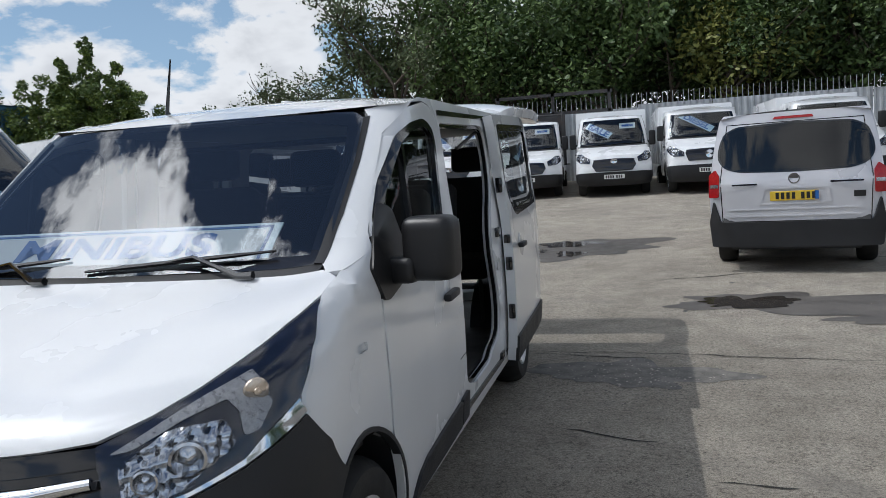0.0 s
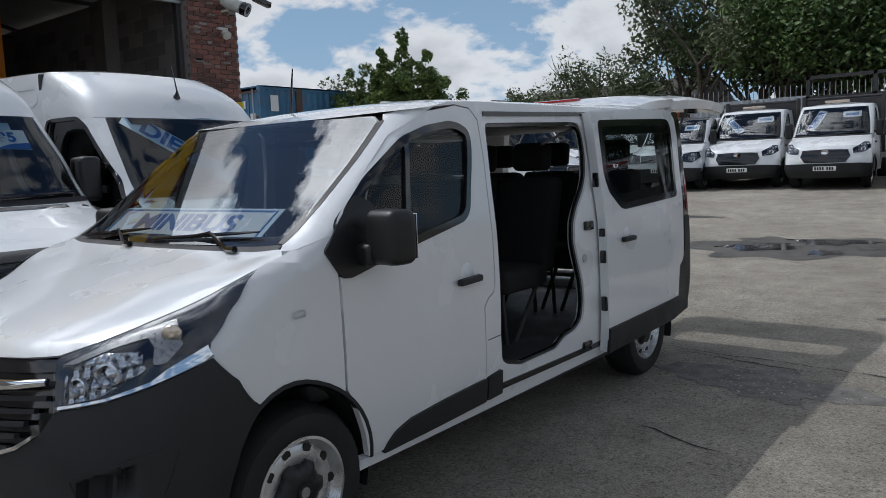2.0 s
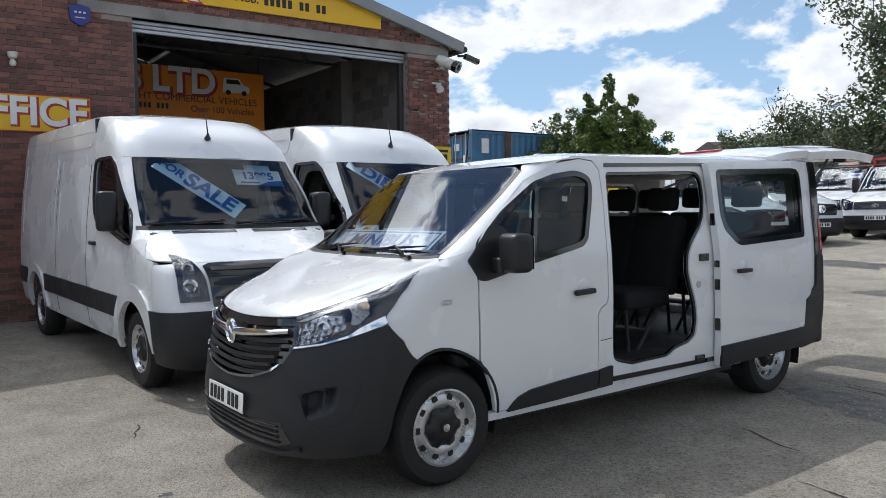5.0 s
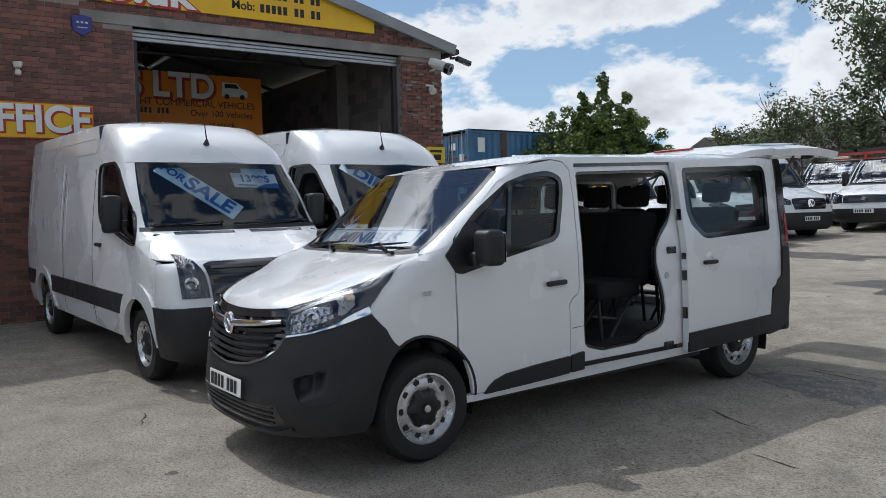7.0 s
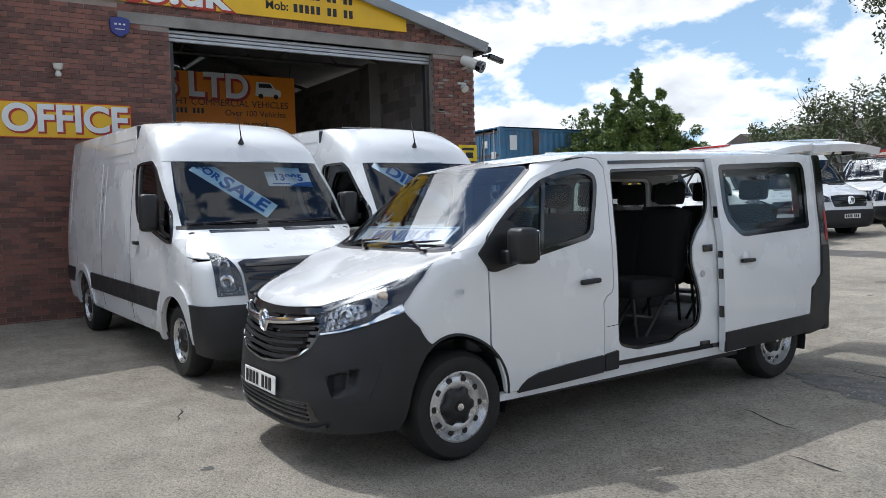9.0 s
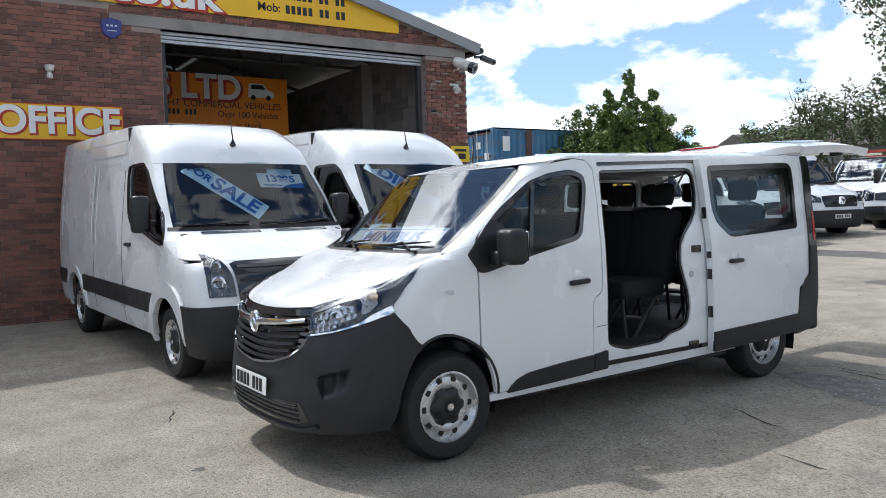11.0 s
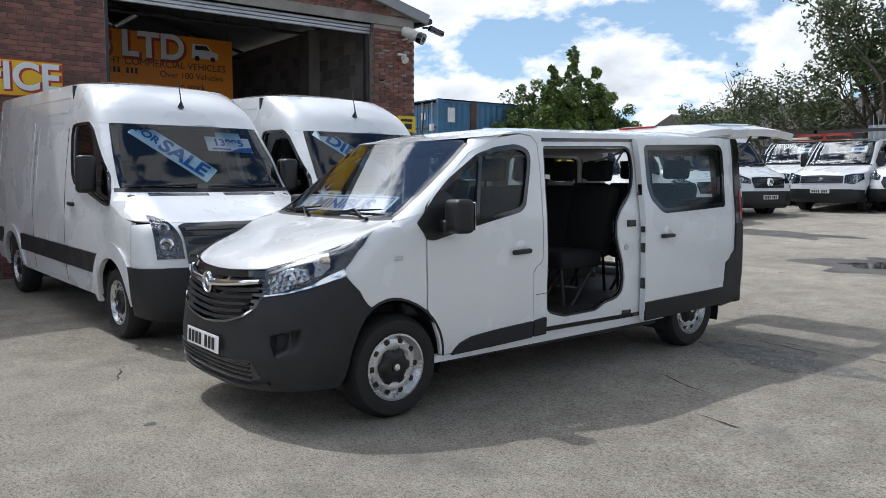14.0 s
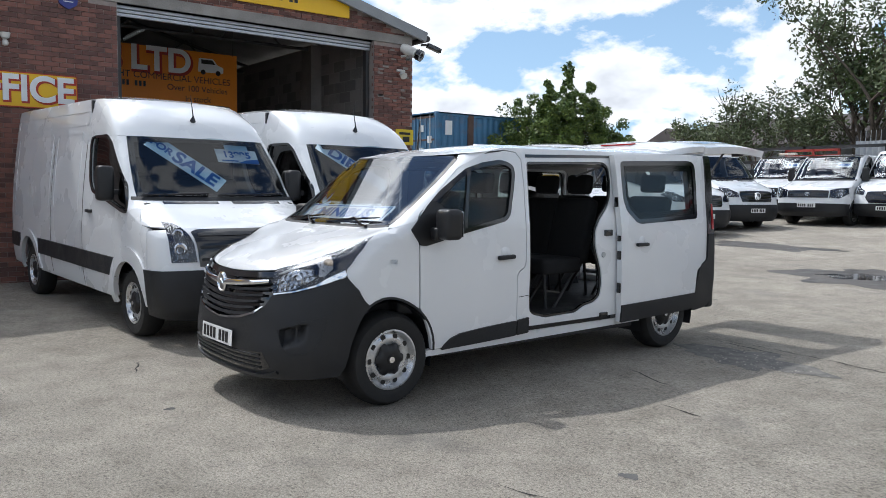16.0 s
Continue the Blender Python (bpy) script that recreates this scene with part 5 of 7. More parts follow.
def build_workshop():
    D0, D1, DZ = 0.63, 5.56, 4.50
    front = thing("workshop_wall_front", "red-brown brick gable front of a workshop", "wall", kind="structure")
    # backing wall with the doorway through it
    out = [(-13.5, -0.2), (D0, -0.2), (D0, DZ), (D1, DZ), (D1, -0.2), (6.5, -0.2), (6.5, gable_z(6.5) - 0.05), (RIDGE_Y, RIDGE_Z - 0.05), (-13.5, gable_z(-13.5) - 0.05)]
    part("wall_core", patch(out, lambda y, z: (FX - 0.012, y, z), 2.0, 0.30, centre=(FX - 5, 0, 2)), M_MORTAR, front, smooth=False)
    part("lintel", box(FX - 0.30, FX + 0.015, D0 - 0.75, 6.48, DZ, DZ + 0.18, 0.006), M_CONC, front, "weathered concrete lintel over the doorway")
    part("door_jamb", box(FX - 0.31, FX - 0.0, D0 - 0.004, D0 + 0.006, 0, DZ), M_CONC, front)
    # shutter rolled up under the lintel
    sh = thing("roller_shutter", "grey steel roller shutter rolled up under the lintel", "shutter")
    for k in range(3):
        part("slat", box(FX - 0.16 - 0.01 * k, FX - 0.10 - 0.01 * k, D0 + 0.02, D1 - 0.02, DZ - 0.062 * (k + 1), DZ - 0.062 * k - 0.010, 0.010, 2), M_GALV, sh)
    for yy in (D0 + 0.03, D1 - 0.10):
        part("guide_rail", box(FX - 0.26, FX - 0.16, yy, yy + 0.07, 0, DZ), M_DARKSTEEL, sh)
    # roof, verge and gutter end
    roof = thing("workshop_roof", "grey sheeted pitched roof with a plain verge", "roof", kind="structure")
    light_hole = [(FX - 9.4, -2.6), (FX - 7.4, -2.6), (FX - 7.4, 3.4), (FX - 9.4, 3.4)]
    bm = bmesh.new()
    for ya, yb, holes in ((RIDGE_Y, EAVE_Y, [light_hole]), (2 * RIDGE_Y - EAVE_Y, RIDGE_Y, [])):
        patch([(FX - 14, ya), (FX + 0.12, ya), (FX + 0.12, yb), (FX - 14, yb)], lambda x, y: (x, y, gable_z(y) + 0.07), 3.0, 0.06, holes, bm=bm, centre=(FX - 6, RIDGE_Y, -20))
    part("roof_sheet", bm, M_ROOFSHEET, roof, smooth=False)
    bm = bmesh.new()
    ang = math.degrees(math.atan2(RIDGE_Z - EAVE_Z, EAVE_Y - RIDGE_Y))
    ln = math.hypot(RIDGE_Z - EAVE_Z, EAVE_Y - RIDGE_Y)
    add_box(bm, -0.02, 0.05, 0, ln, -0.10, 0.10, 0.006, m=pose(FX + 0.12, RIDGE_Y, RIDGE_Z, -ang, 0, 0))
    part("bargeboard", bm, M_BARGE, roof, "pale grey bargeboard")
    part("gutter", tube([(FX + 0.16, EAVE_Y + 0.03, EAVE_Z - 0.03), (FX - 14, EAVE_Y + 0.03, EAVE_Z - 0.03)], 0.06, 10), M_DARKSTEEL, roof)
    # inside
    for nm, a, lb in (("workshop_wall_side", (FX - 14, FX - 0.31, 5.62, 5.92, -0.2, 4.75), "bare grey blockwork side wall"),
                      ("workshop_wall_far", (FX - 14.3, FX - 14, -13.5, 6.5, -0.2, 6.9), "dark blockwork end wall"),
                      ("workshop_wall_other", (FX - 14, FX - 0.31, -13.5, -13.2, -0.2, 4.8), "blockwork side wall")):
        o = part(nm, box(*a), M_BLOCK, smooth=False)
        tagged(o, lb, "wall", kind="structure")
    rng = random.Random(5)
    bm = bmesh.new()
    for r in range(20):
        for c in range(14):
            x0 = FX - 0.35 - c * 0.45 - (0.22 if r % 2 else 0)
            add_box(bm, x0 - 0.44, x0, 5.612 + rng.uniform(-0.003, 0.003), 5.64, r * 0.225 + 0.006, r * 0.225 + 0.221)
    ob = part("blockwork_face", bm, M_BLOCK, smooth=False)
    tagged(ob, "courses of grey concrete blocks", "blockwork", kind="structure")
    bm = box(FX - 2.7, FX - 2.25, 5.35, 5.62, 0, 4.7, 0.01)
    tagged(part("block_pier", bm, M_BLOCK), "grey blockwork pier on the side wall", "pier", kind="structure")
    for i, xx in enumerate((FX - 2.4, FX - 6.5)):
        tr = thing("roof_truss", "thin dark steel roof truss", "truss", group="roof trusses")
        bm = bmesh.new()
        for s in (1, -1):
            add_tube(bm, [(xx, RIDGE_Y, RIDGE_Z - 0.15), (xx, RIDGE_Y + s * 9.6, EAVE_Z - 0.05)], 0.045, 6)
        part("rafter", bm, M_DARKSTEEL, tr)
        part("tie_rod", tube([(xx, -12.5, 4.62), (xx, 5.9, 4.62)], 0.035, 6), M_DARKSTEEL, tr)
        bm = bmesh.new()
        for yy in (-0.5, 1.4, 3.3):
            add_tube(bm, [(xx, yy, 4.62), (xx, yy + 0.8, gable_z(yy + 0.8) - 0.12)], 0.022, 6)
            add_tube(bm, [(xx, yy + 1.4, 4.62), (xx, yy + 0.8, gable_z(yy + 0.8) - 0.12)], 0.022, 6)
        part("strut", bm, M_DARKSTEEL, tr)
    # clear roof sheet; its unseen upslope part is added to light the workshop more
    tagged(part("roof_light", patch([(FX - 9.5, -2.7), (FX - 7.3, -2.7), (FX - 7.3, 3.5), (FX - 9.5, 3.5)], lambda x, y: (x, y, gable_z(y) + 0.085), 0.4, 0.0, centre=(FX - 8.6, 2.5, -9)), M_CLEARSHEET), "pale translucent roof light sheet", "roof light", kind="structure")
    return front


def bricks(front):
    """Stretcher courses; the 300 nearest the yard's eye level are single pieces."""
    me = brick_mesh()
    rng = random.Random(8)
    rest = bmesh.new()
    single = 0
    zones = ((-2.6, 0.63, 0.0, 4.75), (5.56, 6.50, 0.0, 4.50))
    for y0, y1, z0, z1 in zones:
        r = 0
        while z0 + r * 0.075 + 0.07 < z1:
            z = z0 + r * 0.075 + 0.0375
            y = y0 - (0.1125 if r % 2 else 0)
            while y < y1 - 0.02:
                a, b = max(y, y0), min(y + 0.215, y1)
                if b - a > 0.05 and not (a > 0.02 and z > 4.43):
                    dx = rng.uniform(-0.002, 0.003)
                    full = b - a > 0.21
                    if full and single < 300 and (y1 > 5 and z > 1.9 or (z > 3.25 and y > -1.9 and z < 4.4)):
                        ob = new("brick", me)
                        ob.parent = front
                        ob.matrix_basis = pose(FX - 0.0475 + dx, (a + b) / 2, z, 0, 0, rng.uniform(-0.4, 0.4))
                        single += 1
                    else:
                        add_box(rest, FX - 0.06, FX + 0.0035 + dx, a + 0.002, b - 0.002, z - 0.0325, z + 0.0325)
                y += 0.225
            r += 1
    # gable courses above the doorway, behind the sign
    r = 0
    while r < 20:
        z = 4.68 + r * 0.075
        y = 0.0 - (0.1125 if r % 2 else 0)
        while y < 6.4:
            if z + 0.05 < gable_z(y + 0.215) - 0.04:
                add_box(rest, FX - 0.06, FX + 0.0035, y + 0.002, y + 0.213, z - 0.0325, z + 0.0325)
            y += 0.225
        r += 1
    tagged(part("brickwork", rest, M_BRICKS, front, smooth=False), kind="stuff")


FRONT = build_workshop()


def facing_x(x, y, z):
    """Pose of something flat on the front wall, reading from the yard."""
    return Matrix.Translation((x, y, z)) @ Matrix.Rotation(radians(90), 4, "Z") @ Matrix.Rotation(radians(90), 4, "X")


def fascia_sign():
    s = thing("fascia_sign", "long yellow fascia sign on the gable with red and black lettering", "sign")
    out = [(-6.5, 4.80), (4.95, 4.84), (4.95, 5.08), (3.3, 5.50), (2.2, 5.76), (-6.5, 5.76)]
    part("sign_board", patch(out, lambda y, z: (FX + 0.055, y, z), 1.0, 0.03, centre=(FX - 3, 0, 5)), M_YELLOW, s, smooth=False)
    write("lettering_shadow", "co.uk", 0.62, facing_x(FX + 0.058, 0.745, 5.04), M_REDINK, s, "dark red letter shadow", 0.002, squeeze=1.25, bold=0.06)
    write("lettering", "co.uk", 0.62, facing_x(FX + 0.063, 0.72, 5.06), M_CARD, s, "white lettering edged in red", 0.002, squeeze=1.25, bold=0.03)
    for z in (5.03, 5.27):
        write("lettering", "Mob:", 0.20, facing_x(FX + 0.058, 2.42, z), M_INK, s, "black lettering", 0.002)
        for k in range(11):
            if k in (5, 9 - 1):
                continue
            part("character_bar", box(FX + 0.055, FX + 0.059, 2.72 + k * 0.105, 2.79 + k * 0.105, z - 0.07, z + 0.07), M_INK, s)


def office_sign():
    s = thing("office_sign", "yellow sign with raised white letters reading OFFICE", "sign")
    part("sign_board", box(FX + 0.004, FX + 0.03, -1.80, 0.01, 2.72, 3.25, 0.004), M_YELLOW, s)
    write("lettering_shadow", "OFFICE", 0.54, facing_x(FX + 0.033, -0.87, 2.975), M_REDINK, s, "dark red letter shadow", 0.002, squeeze=0.98, bold=0.055)
    write("lettering", "OFFICE", 0.54, facing_x(FX + 0.040, -0.89, 2.99), M_CARD, s, "white block letters", 0.003, squeeze=0.98, bold=0.028)
    bm = bmesh.new()
    for a in ((-1.80, 0.01, 3.235, 3.25), (-1.80, 0.01, 2.72, 2.735), (-0.005, 0.01, 2.72, 3.25), (-1.80, -1.785, 2.72, 3.25)):
        add_box(bm, FX + 0.029, FX + 0.034, *a)
    part("edge_line", bm, M_REDINK, s)


def banner():
    b = thing("banner", "orange banner hung inside the workshop with lettering and a van picture", "banner")
    bx = -11.6
    part("cloth", box(bx - 0.01, bx, -1.5, 4.20, 2.4, 4.50), M_ORANGE, b)
    for yy in (-1.2, 1.5, 4.1):
        part("hanging_cord", tube([(bx, yy, 4.48), (bx, yy, gable_z(yy))], 0.008, 5), M_DARKSTEEL, b)
    write("lettering_shadow", "S LTD", 0.70, facing_x(bx + 0.006, 2.28, 4.19), M_REDINK, b, "dark red letter shadow", 0.002, bold=0.07)
    write("lettering", "S LTD", 0.70, facing_x(bx + 0.014, 2.25, 4.22), M_CARD, b, "white capital letters", 0.002, bold=0.03)
    write("lettering", "LIGHT COMMERCIAL VEHICLES", 0.195, facing_x(bx + 0.006, 2.68, 3.88), M_INK, b, "black capital letters", 0.002, squeeze=1.0, bold=0.0)
    write("lettering", "Over 100 Vehicles", 0.18, facing_x(bx + 0.006, 3.30, 3.68), M_INK, b, "black lettering", 0.002, bold=0.0)
    write("lettering", "in stock", 0.18, facing_x(bx + 0.006, 3.30, 3.46), M_INK, b, "black lettering", 0.002, bold=0.0)
    for k in range(7):
        if k != 3:
            part("character_bar", box(bx, bx + 0.006, 1.62 + k * 0.085, 1.67 + k * 0.085, 3.65, 3.76), M_INK, b)
    pic = new("van_picture")
    pic.parent = b
    pic.matrix_basis = facing_x(bx + 0.004, 3.58, 4.20)
    part("picture_body", patch(rounded([(-0.28, -0.13), (0.30, -0.13), (0.30, 0.0), (0.17, 0.04), (0.07, 0.17), (-0.25, 0.17)], 0.03, 3), lambda u, v: (u, v, 0.004), 0.3, 0.004, centre=(0, 0, -1)), M_CARD, pic)
    part("picture_window", patch([(-0.20, 0.05), (0.12, 0.05), (0.05, 0.14), (-0.20, 0.14)], lambda u, v: (u, v, 0.008), 0.3, 0.003, centre=(0, 0, -1)), M_INK, pic)
    for u in (-0.16, 0.18):
        part("picture_wheel", lathe([(0.055, 0.004), (0.05, 0.010), (0.001, 0.011)], 16, "Z"), M_INK, pic, m=pose(u, -0.13, 0))


def wall_fittings():
    a = thing("alarm_box", "dark blue alarm box on the brick wall", "alarm", facing_x(FX, -0.10, 4.43) @ Matrix.Diagonal((0.86, 0.86, 0.86, 1)))
    part("cover", patch(rounded([(-0.17, 0.13), (-0.15, -0.10), (0.0, -0.19), (0.15, -0.10), (0.17, 0.13), (0.0, 0.17)], 0.04, 3), lambda u, v: (u, v, 0.08), 0.2, 0.08, centre=(0, 0, -1)), M_NAVY, a)
    for k in (-1, 0, 1):
        part("mark", box(k * 0.07 - 0.02, k * 0.07 + 0.02, 0.02, 0.05, 0.08, 0.084), M_CARD, a)
    part("mark", box(-0.08, 0.08, -0.06, -0.045, 0.08, 0.084), M_CARD, a)
    l1 = thing("security_light", "small white twin security light on the wall", "lamp", facing_x(FX, -0.98, 3.73) @ Matrix.Diagonal((0.66, 0.66, 0.8, 1)))
    part("head", lathe([(0.10, 0.10), (0.11, 0.13), (0.08, 0.02), (0.03, 0.0)], 20, "Y"), M_LAMPW, l1, m=pose(0, -0.03, 0.09))
    part("sensor", lathe([(0.001, -0.07), (0.055, -0.05), (0.07, 0.0), (0.055, 0.05), (0.001, 0.07)], 18, "Y"), M_LAMPW, l1, m=pose(0, -0.12, 0.08))
    part("bracket", box(-0.04, 0.04, -0.10, 0.12, 0, 0.03, 0.01), M_LAMPW, l1)
    # camera and lamp at the corner pier
    c = thing("security_camera", "white bullet camera on a corner bracket", "camera", facing_x(FX, 6.22, 4.36))
    part("housing", lathe([(0.001, -0.20), (0.085, -0.19), (0.105, -0.10), (0.10, 0.16), (0.001, 0.18)], 22, "Z"), M_LAMPW, c, m=pose(0.03, -0.02, 0.26, 25, 30, 0))
    part("lens_hood", lathe([(0.11, 0.0), (0.115, 0.10), (0.06, 0.10), (0.001, 0.02)], 22, "Z"), M_GLOSSBLK, c, m=pose(0.10, -0.10, 0.42, 25, 30, 0))
    part("arm", tube([(0, -0.10, 0), (0, -0.10, 0.14), (0.02, -0.04, 0.24)], 0.025), M_LAMPW, c)
    c2 = thing("security_camera", "dark bullet camera on the roof corner", "camera", facing_x(FX + 0.1, 6.82, 4.52))
    part("housing", box(-0.05, 0.30, -0.05, 0.05, 0.0, 0.10, 0.02, 2, m=pose(0, 0, 0, 0, 0, -14)), M_GLOSSBLK, c2)
    part("arm", tube([(-0.2, 0.0, 0.04), (0.0, 0.02, 0.05)], 0.025), M_GLOSSBLK, c2)
    c3 = thing("security_light", "small white lamp low on the corner pier", "lamp", facing_x(FX, 6.18, 3.92))
    part("head", lathe([(0.001, -0.06), (0.06, -0.05), (0.075, 0.05), (0.001, 0.06)], 18, "Z"), M_LAMPW, c3, m=pose(0, -0.05, 0.12, 40, 0, 0))
    part("bracket", box(-0.10, 0.10, 0.02, 0.07, 0, 0.06, 0.01), M_LAMPW, c3)
    y = thing("warning_sign", "small yellow warning sign on the corner pier", "sign", facing_x(FX, 6.30, 2.62))
    part("sign_board", box(-0.22, 0.22, -0.16, 0.16, 0.0, 0.02, 0.004), M_HIVIS, y)
    part("mark", box(-0.14, 0.14, 0.05, 0.10, 0.02, 0.024), M_INK, y)
    part("mark", box(-0.05, 0.12, -0.10, 0.01, 0.02, 0.024), M_INK, y)
    # pale scraps of old coating on the pier
    rng = random.Random(3)
    bm = bmesh.new()
    for k in range(22):
        z, yy = 3.0 + rng.random() * 1.4, 5.6 + rng.random() * 0.75
        add_box(bm, FX + 0.001, FX + 0.008, yy, yy + rng.uniform(0.05, 0.16), z, z + rng.uniform(0.02, 0.05))
    tagged(part("render_remains", bm, M_CONC, FRONT, "pale scraps of old render"))


fascia_sign()
office_sign()
banner()
wall_fittings()


# ---------------------------------------------------------------- other vans
def light_van(name, label, m, sh, k, group=""):
    """A white light commercial from its shell and a table k of heights and outlines."""
    ax, ay = sh.ax, sh.ay
    st = k.get("step", 0.14)
    paint = k.get("paint", M_WHITE)
    van = thing(name, label, "van", m, group)

    def S(nm, poly, mat_, off=0.0, thick=0.014, holes=(), lb="", s=1, parent=None):
        return part(nm, patch(poly, sh.side(off, s), st, thick, holes), mat_, parent or van, lb)

    def F(nm, poly, mat_, off=0.0, thick=0.014, holes=(), lb="", parent=None, vstep=None):
        return part(nm, patch(poly, sh.front(off), st * 0.7, thick, holes, vstep=vstep or st * 0.35), mat_, parent or van, lb)

    zb, zh, zw, zt, xb, xt = k["bumper"], k["hood"], k["base"], k["top"], k["xbase"], k["xtop"]
    # nose above the bumper, bonnet, windscreen
    F("nose", mirror_poly([(0, zb - 0.08), (ay(-0.40, zb), zb - 0.08), (ay(-0.40, zh - 0.03), zh - 0.03), (ax(0.5, zh), zh + 0.01), (0, zh + 0.01)]), paint, -0.004, 0.01)
    F("bonnet", mirror_poly([(0, zh), (ax(0.62, zh), zh), (ay(-0.36, zh + 0.02), zh + 0.02), (ay(-0.12, (zh + zw) / 2 + 0.05), (zh + zw) / 2 + 0.05), (ay(sh.yx(0.962, zw), zw), zw), (ax(xb, zw), zw), (0, zw - 0.01)]), paint, vstep=0.015, lb="white bonnet")
    F("scuttle", mirror_poly([(0, zw - 0.025), (ax(xb + 0.05, zw - 0.02), zw - 0.02), (ax(xb + 0.04, zw + 0.015), zw + 0.015), (0, zw + 0.012)]), M_PLASTIC, 0.004, 0.02, vstep=0.015)
    ge = [(0, zw + 0.01), (ax(xb, zw + 0.012), zw + 0.012), (ax((xb * 0.55 + xt * 0.45) + 0.01, (zw + zt) / 2), (zw + zt) / 2), (ax(xt, zt - 0.02), zt - 0.02), (0, zt)]
    gi = [(0, zw + 0.06), (ax(xb - 0.06, zw + 0.06), zw + 0.06), (ax((xb * 0.55 + xt * 0.45) - 0.04, (zw + zt) / 2), (zw + zt) / 2), (ax(xt - 0.05, zt - 0.08), zt - 0.08), (0, zt - 0.06)]
    F("windscreen", mirror_poly(ge), M_SCREEN2, 0, 0, lb="tinted windscreen").visible_shadow = False
    F("windscreen_surround", mirror_poly(ge), M_GLOSSBLK, -0.006, 0.006, [mirror_poly(gi)])
    for x0, x1 in ((-0.05, xb - 0.1), (-xb + 0.05, -0.15)):
        pts = [sh.front(0.03)(ax(x0 + (x1 - x0) * q / 4, zw + 0.03 + 0.02 * q / 4), zw + 0.03 + 0.02 * q / 4) for q in range(5)]
        part("wiper", tube(pts, 0.012, 6), M_GLOSSBLK, van)
    # cap between windscreen and roof
    ze = k["edge"]
    if ze > zt + 0.05:
        F("roof_cap", [(-1, zt - 0.015), (1, zt - 0.015), (1, ze), (-1, ze)], paint, 0.0, 0.02, vstep=0.05)
    part("roof", roof_grid(sh, ze, [(-1, ze), (9, ze)], [(sh.par(ze)[0], ze), (sh.par(ze)[0] + 0.5, ze + k["crown"] * 0.7), (sh.par(ze)[0] + 1.2, ze + k["crown"]), (sh.rear, ze + k["crown"])], sh.rear, 8, 14), paint, van, "white roof")
    win = k["window"]
    rows = [(ax(xb, zw), zw + 0.01), (ax((xb * 0.55 + xt * 0.45) + 0.01, (zw + zt) / 2), (zw + zt) / 2), (ax(xt, zt - 0.02), zt - 0.02)]
    for s in (1, -1):
        ef, zm = 0.962, (zw + zt) / 2
        pil = rows + [(ay(sh.yx(ef, zt - 0.02), zt - 0.02), zt - 0.02), (ay(sh.yx(ef, zm), zm), zm), (ay(sh.yx(ef, zw), zw), zw)]
        F("windscreen_pillar", [(s * a, z) for a, z in pil], paint, 0.003, 0.03)
        R = k.get("arch_r", k["r"] + 0.075)
        fl = k.get("flare", 0.05)
        ar, wb = k["r"], k["wb"]
        zl = k.get("low", 0.38)
        bodyp = [(-0.50, zh), (-0.52, zb - 0.1)] + arch_pts(0, ar, R, 160, 4, 10) + [(R + 0.02, zl)]
        if wb < sh.rear:
            bodyp += [(wb - R - 0.02, zl)] + arch_pts(wb, ar, R, 176, 4, 10) + [(wb + R + 0.02, zl)]
        bodyp += [(sh.rear, zl), (sh.rear, ze), (sh.yx(ef, ze), ze), (sh.yx(ef, zt), zt), (sh.yx(ef, zm) - 0.01, zm), (sh.yx(ef, zw) - 0.01, zw), (-0.12, (zh + zw) / 2 + 0.05), (-0.36, zh + 0.02)]
        S("body_side", bodyp, paint, 0.0, 0.04, [win] if k.get("glazed", True) else [], s=s, lb="white body side")
        door = S("window_seal", grow(win, 0.012), M_GLOSSBLK, 0.005, 0.02, [grow(win, -0.02)], s=s)
        S("window_glass", grow(win, -0.008), M_PRIVACY if k.get("dark") else M_GLASS, -0.01, 0, s=s).visible_shadow = False
        for extra in k.get("extra_windows", ()):
            S("window_glass", extra, M_PRIVACY, 0.006, 0.008, s=s)
        for y_ in k["seams"]:
            S("door_seam", [(y_ - 0.005, zl + 0.05), (y_ + 0.005, zl + 0.05), (y_ + 0.005, min(zt, ze) - 0.05), (y_ - 0.005, min(zt, ze) - 0.05)], M_GLOSSBLK, 0.0025, 0.002, s=s)
        for a in k.get("ribs", ()):
            rr = rounded([(a[0], a[2]), (a[1], a[2]), (a[1], a[3]), (a[0], a[3])], 0.08, 3)
            S("panel_pressing", rr, paint, 0.004, 0.012, [grow(rr, -0.035)], s=s)
        for band in k.get("bands", ()):
            S("side_band", band, M_PLASTIC, 0.014, 0.02, s=s, lb="black side rubbing strip")
        S("arch_lip", arch_pts(-0.3 * (fl - 0.05), ar, R + fl, -5, 175, 14) + arch_pts(0, ar, R - 0.012, 175, -5, 14), paint if k.get("white_arch") else M_PLASTIC, 0.016, 0.03, s=s)
        if wb < sh.rear:
            S("arch_lip", arch_pts(wb, ar, R + fl * 0.6, -5, 175, 14) + arch_pts(wb, ar, R - 0.012, 175, -5, 14), paint if k.get("white_arch") else M_PLASTIC, 0.016, 0.03, s=s)
        hx, hz = k.get("handle", (win[2][0] + 0.02, zw - 0.2))
        my = k.get("mirror_y", win[0][0] + 0.02)
        part("door_handle", box(-0.02, 0.02, -0.08, 0.08, -0.02, 0.02, 0.012, 2), M_PLASTIC, van, "black door handle", pose(s * (sh.sx(hx, hz) + 0.015), hx, hz))
        mh = k["mirror"]
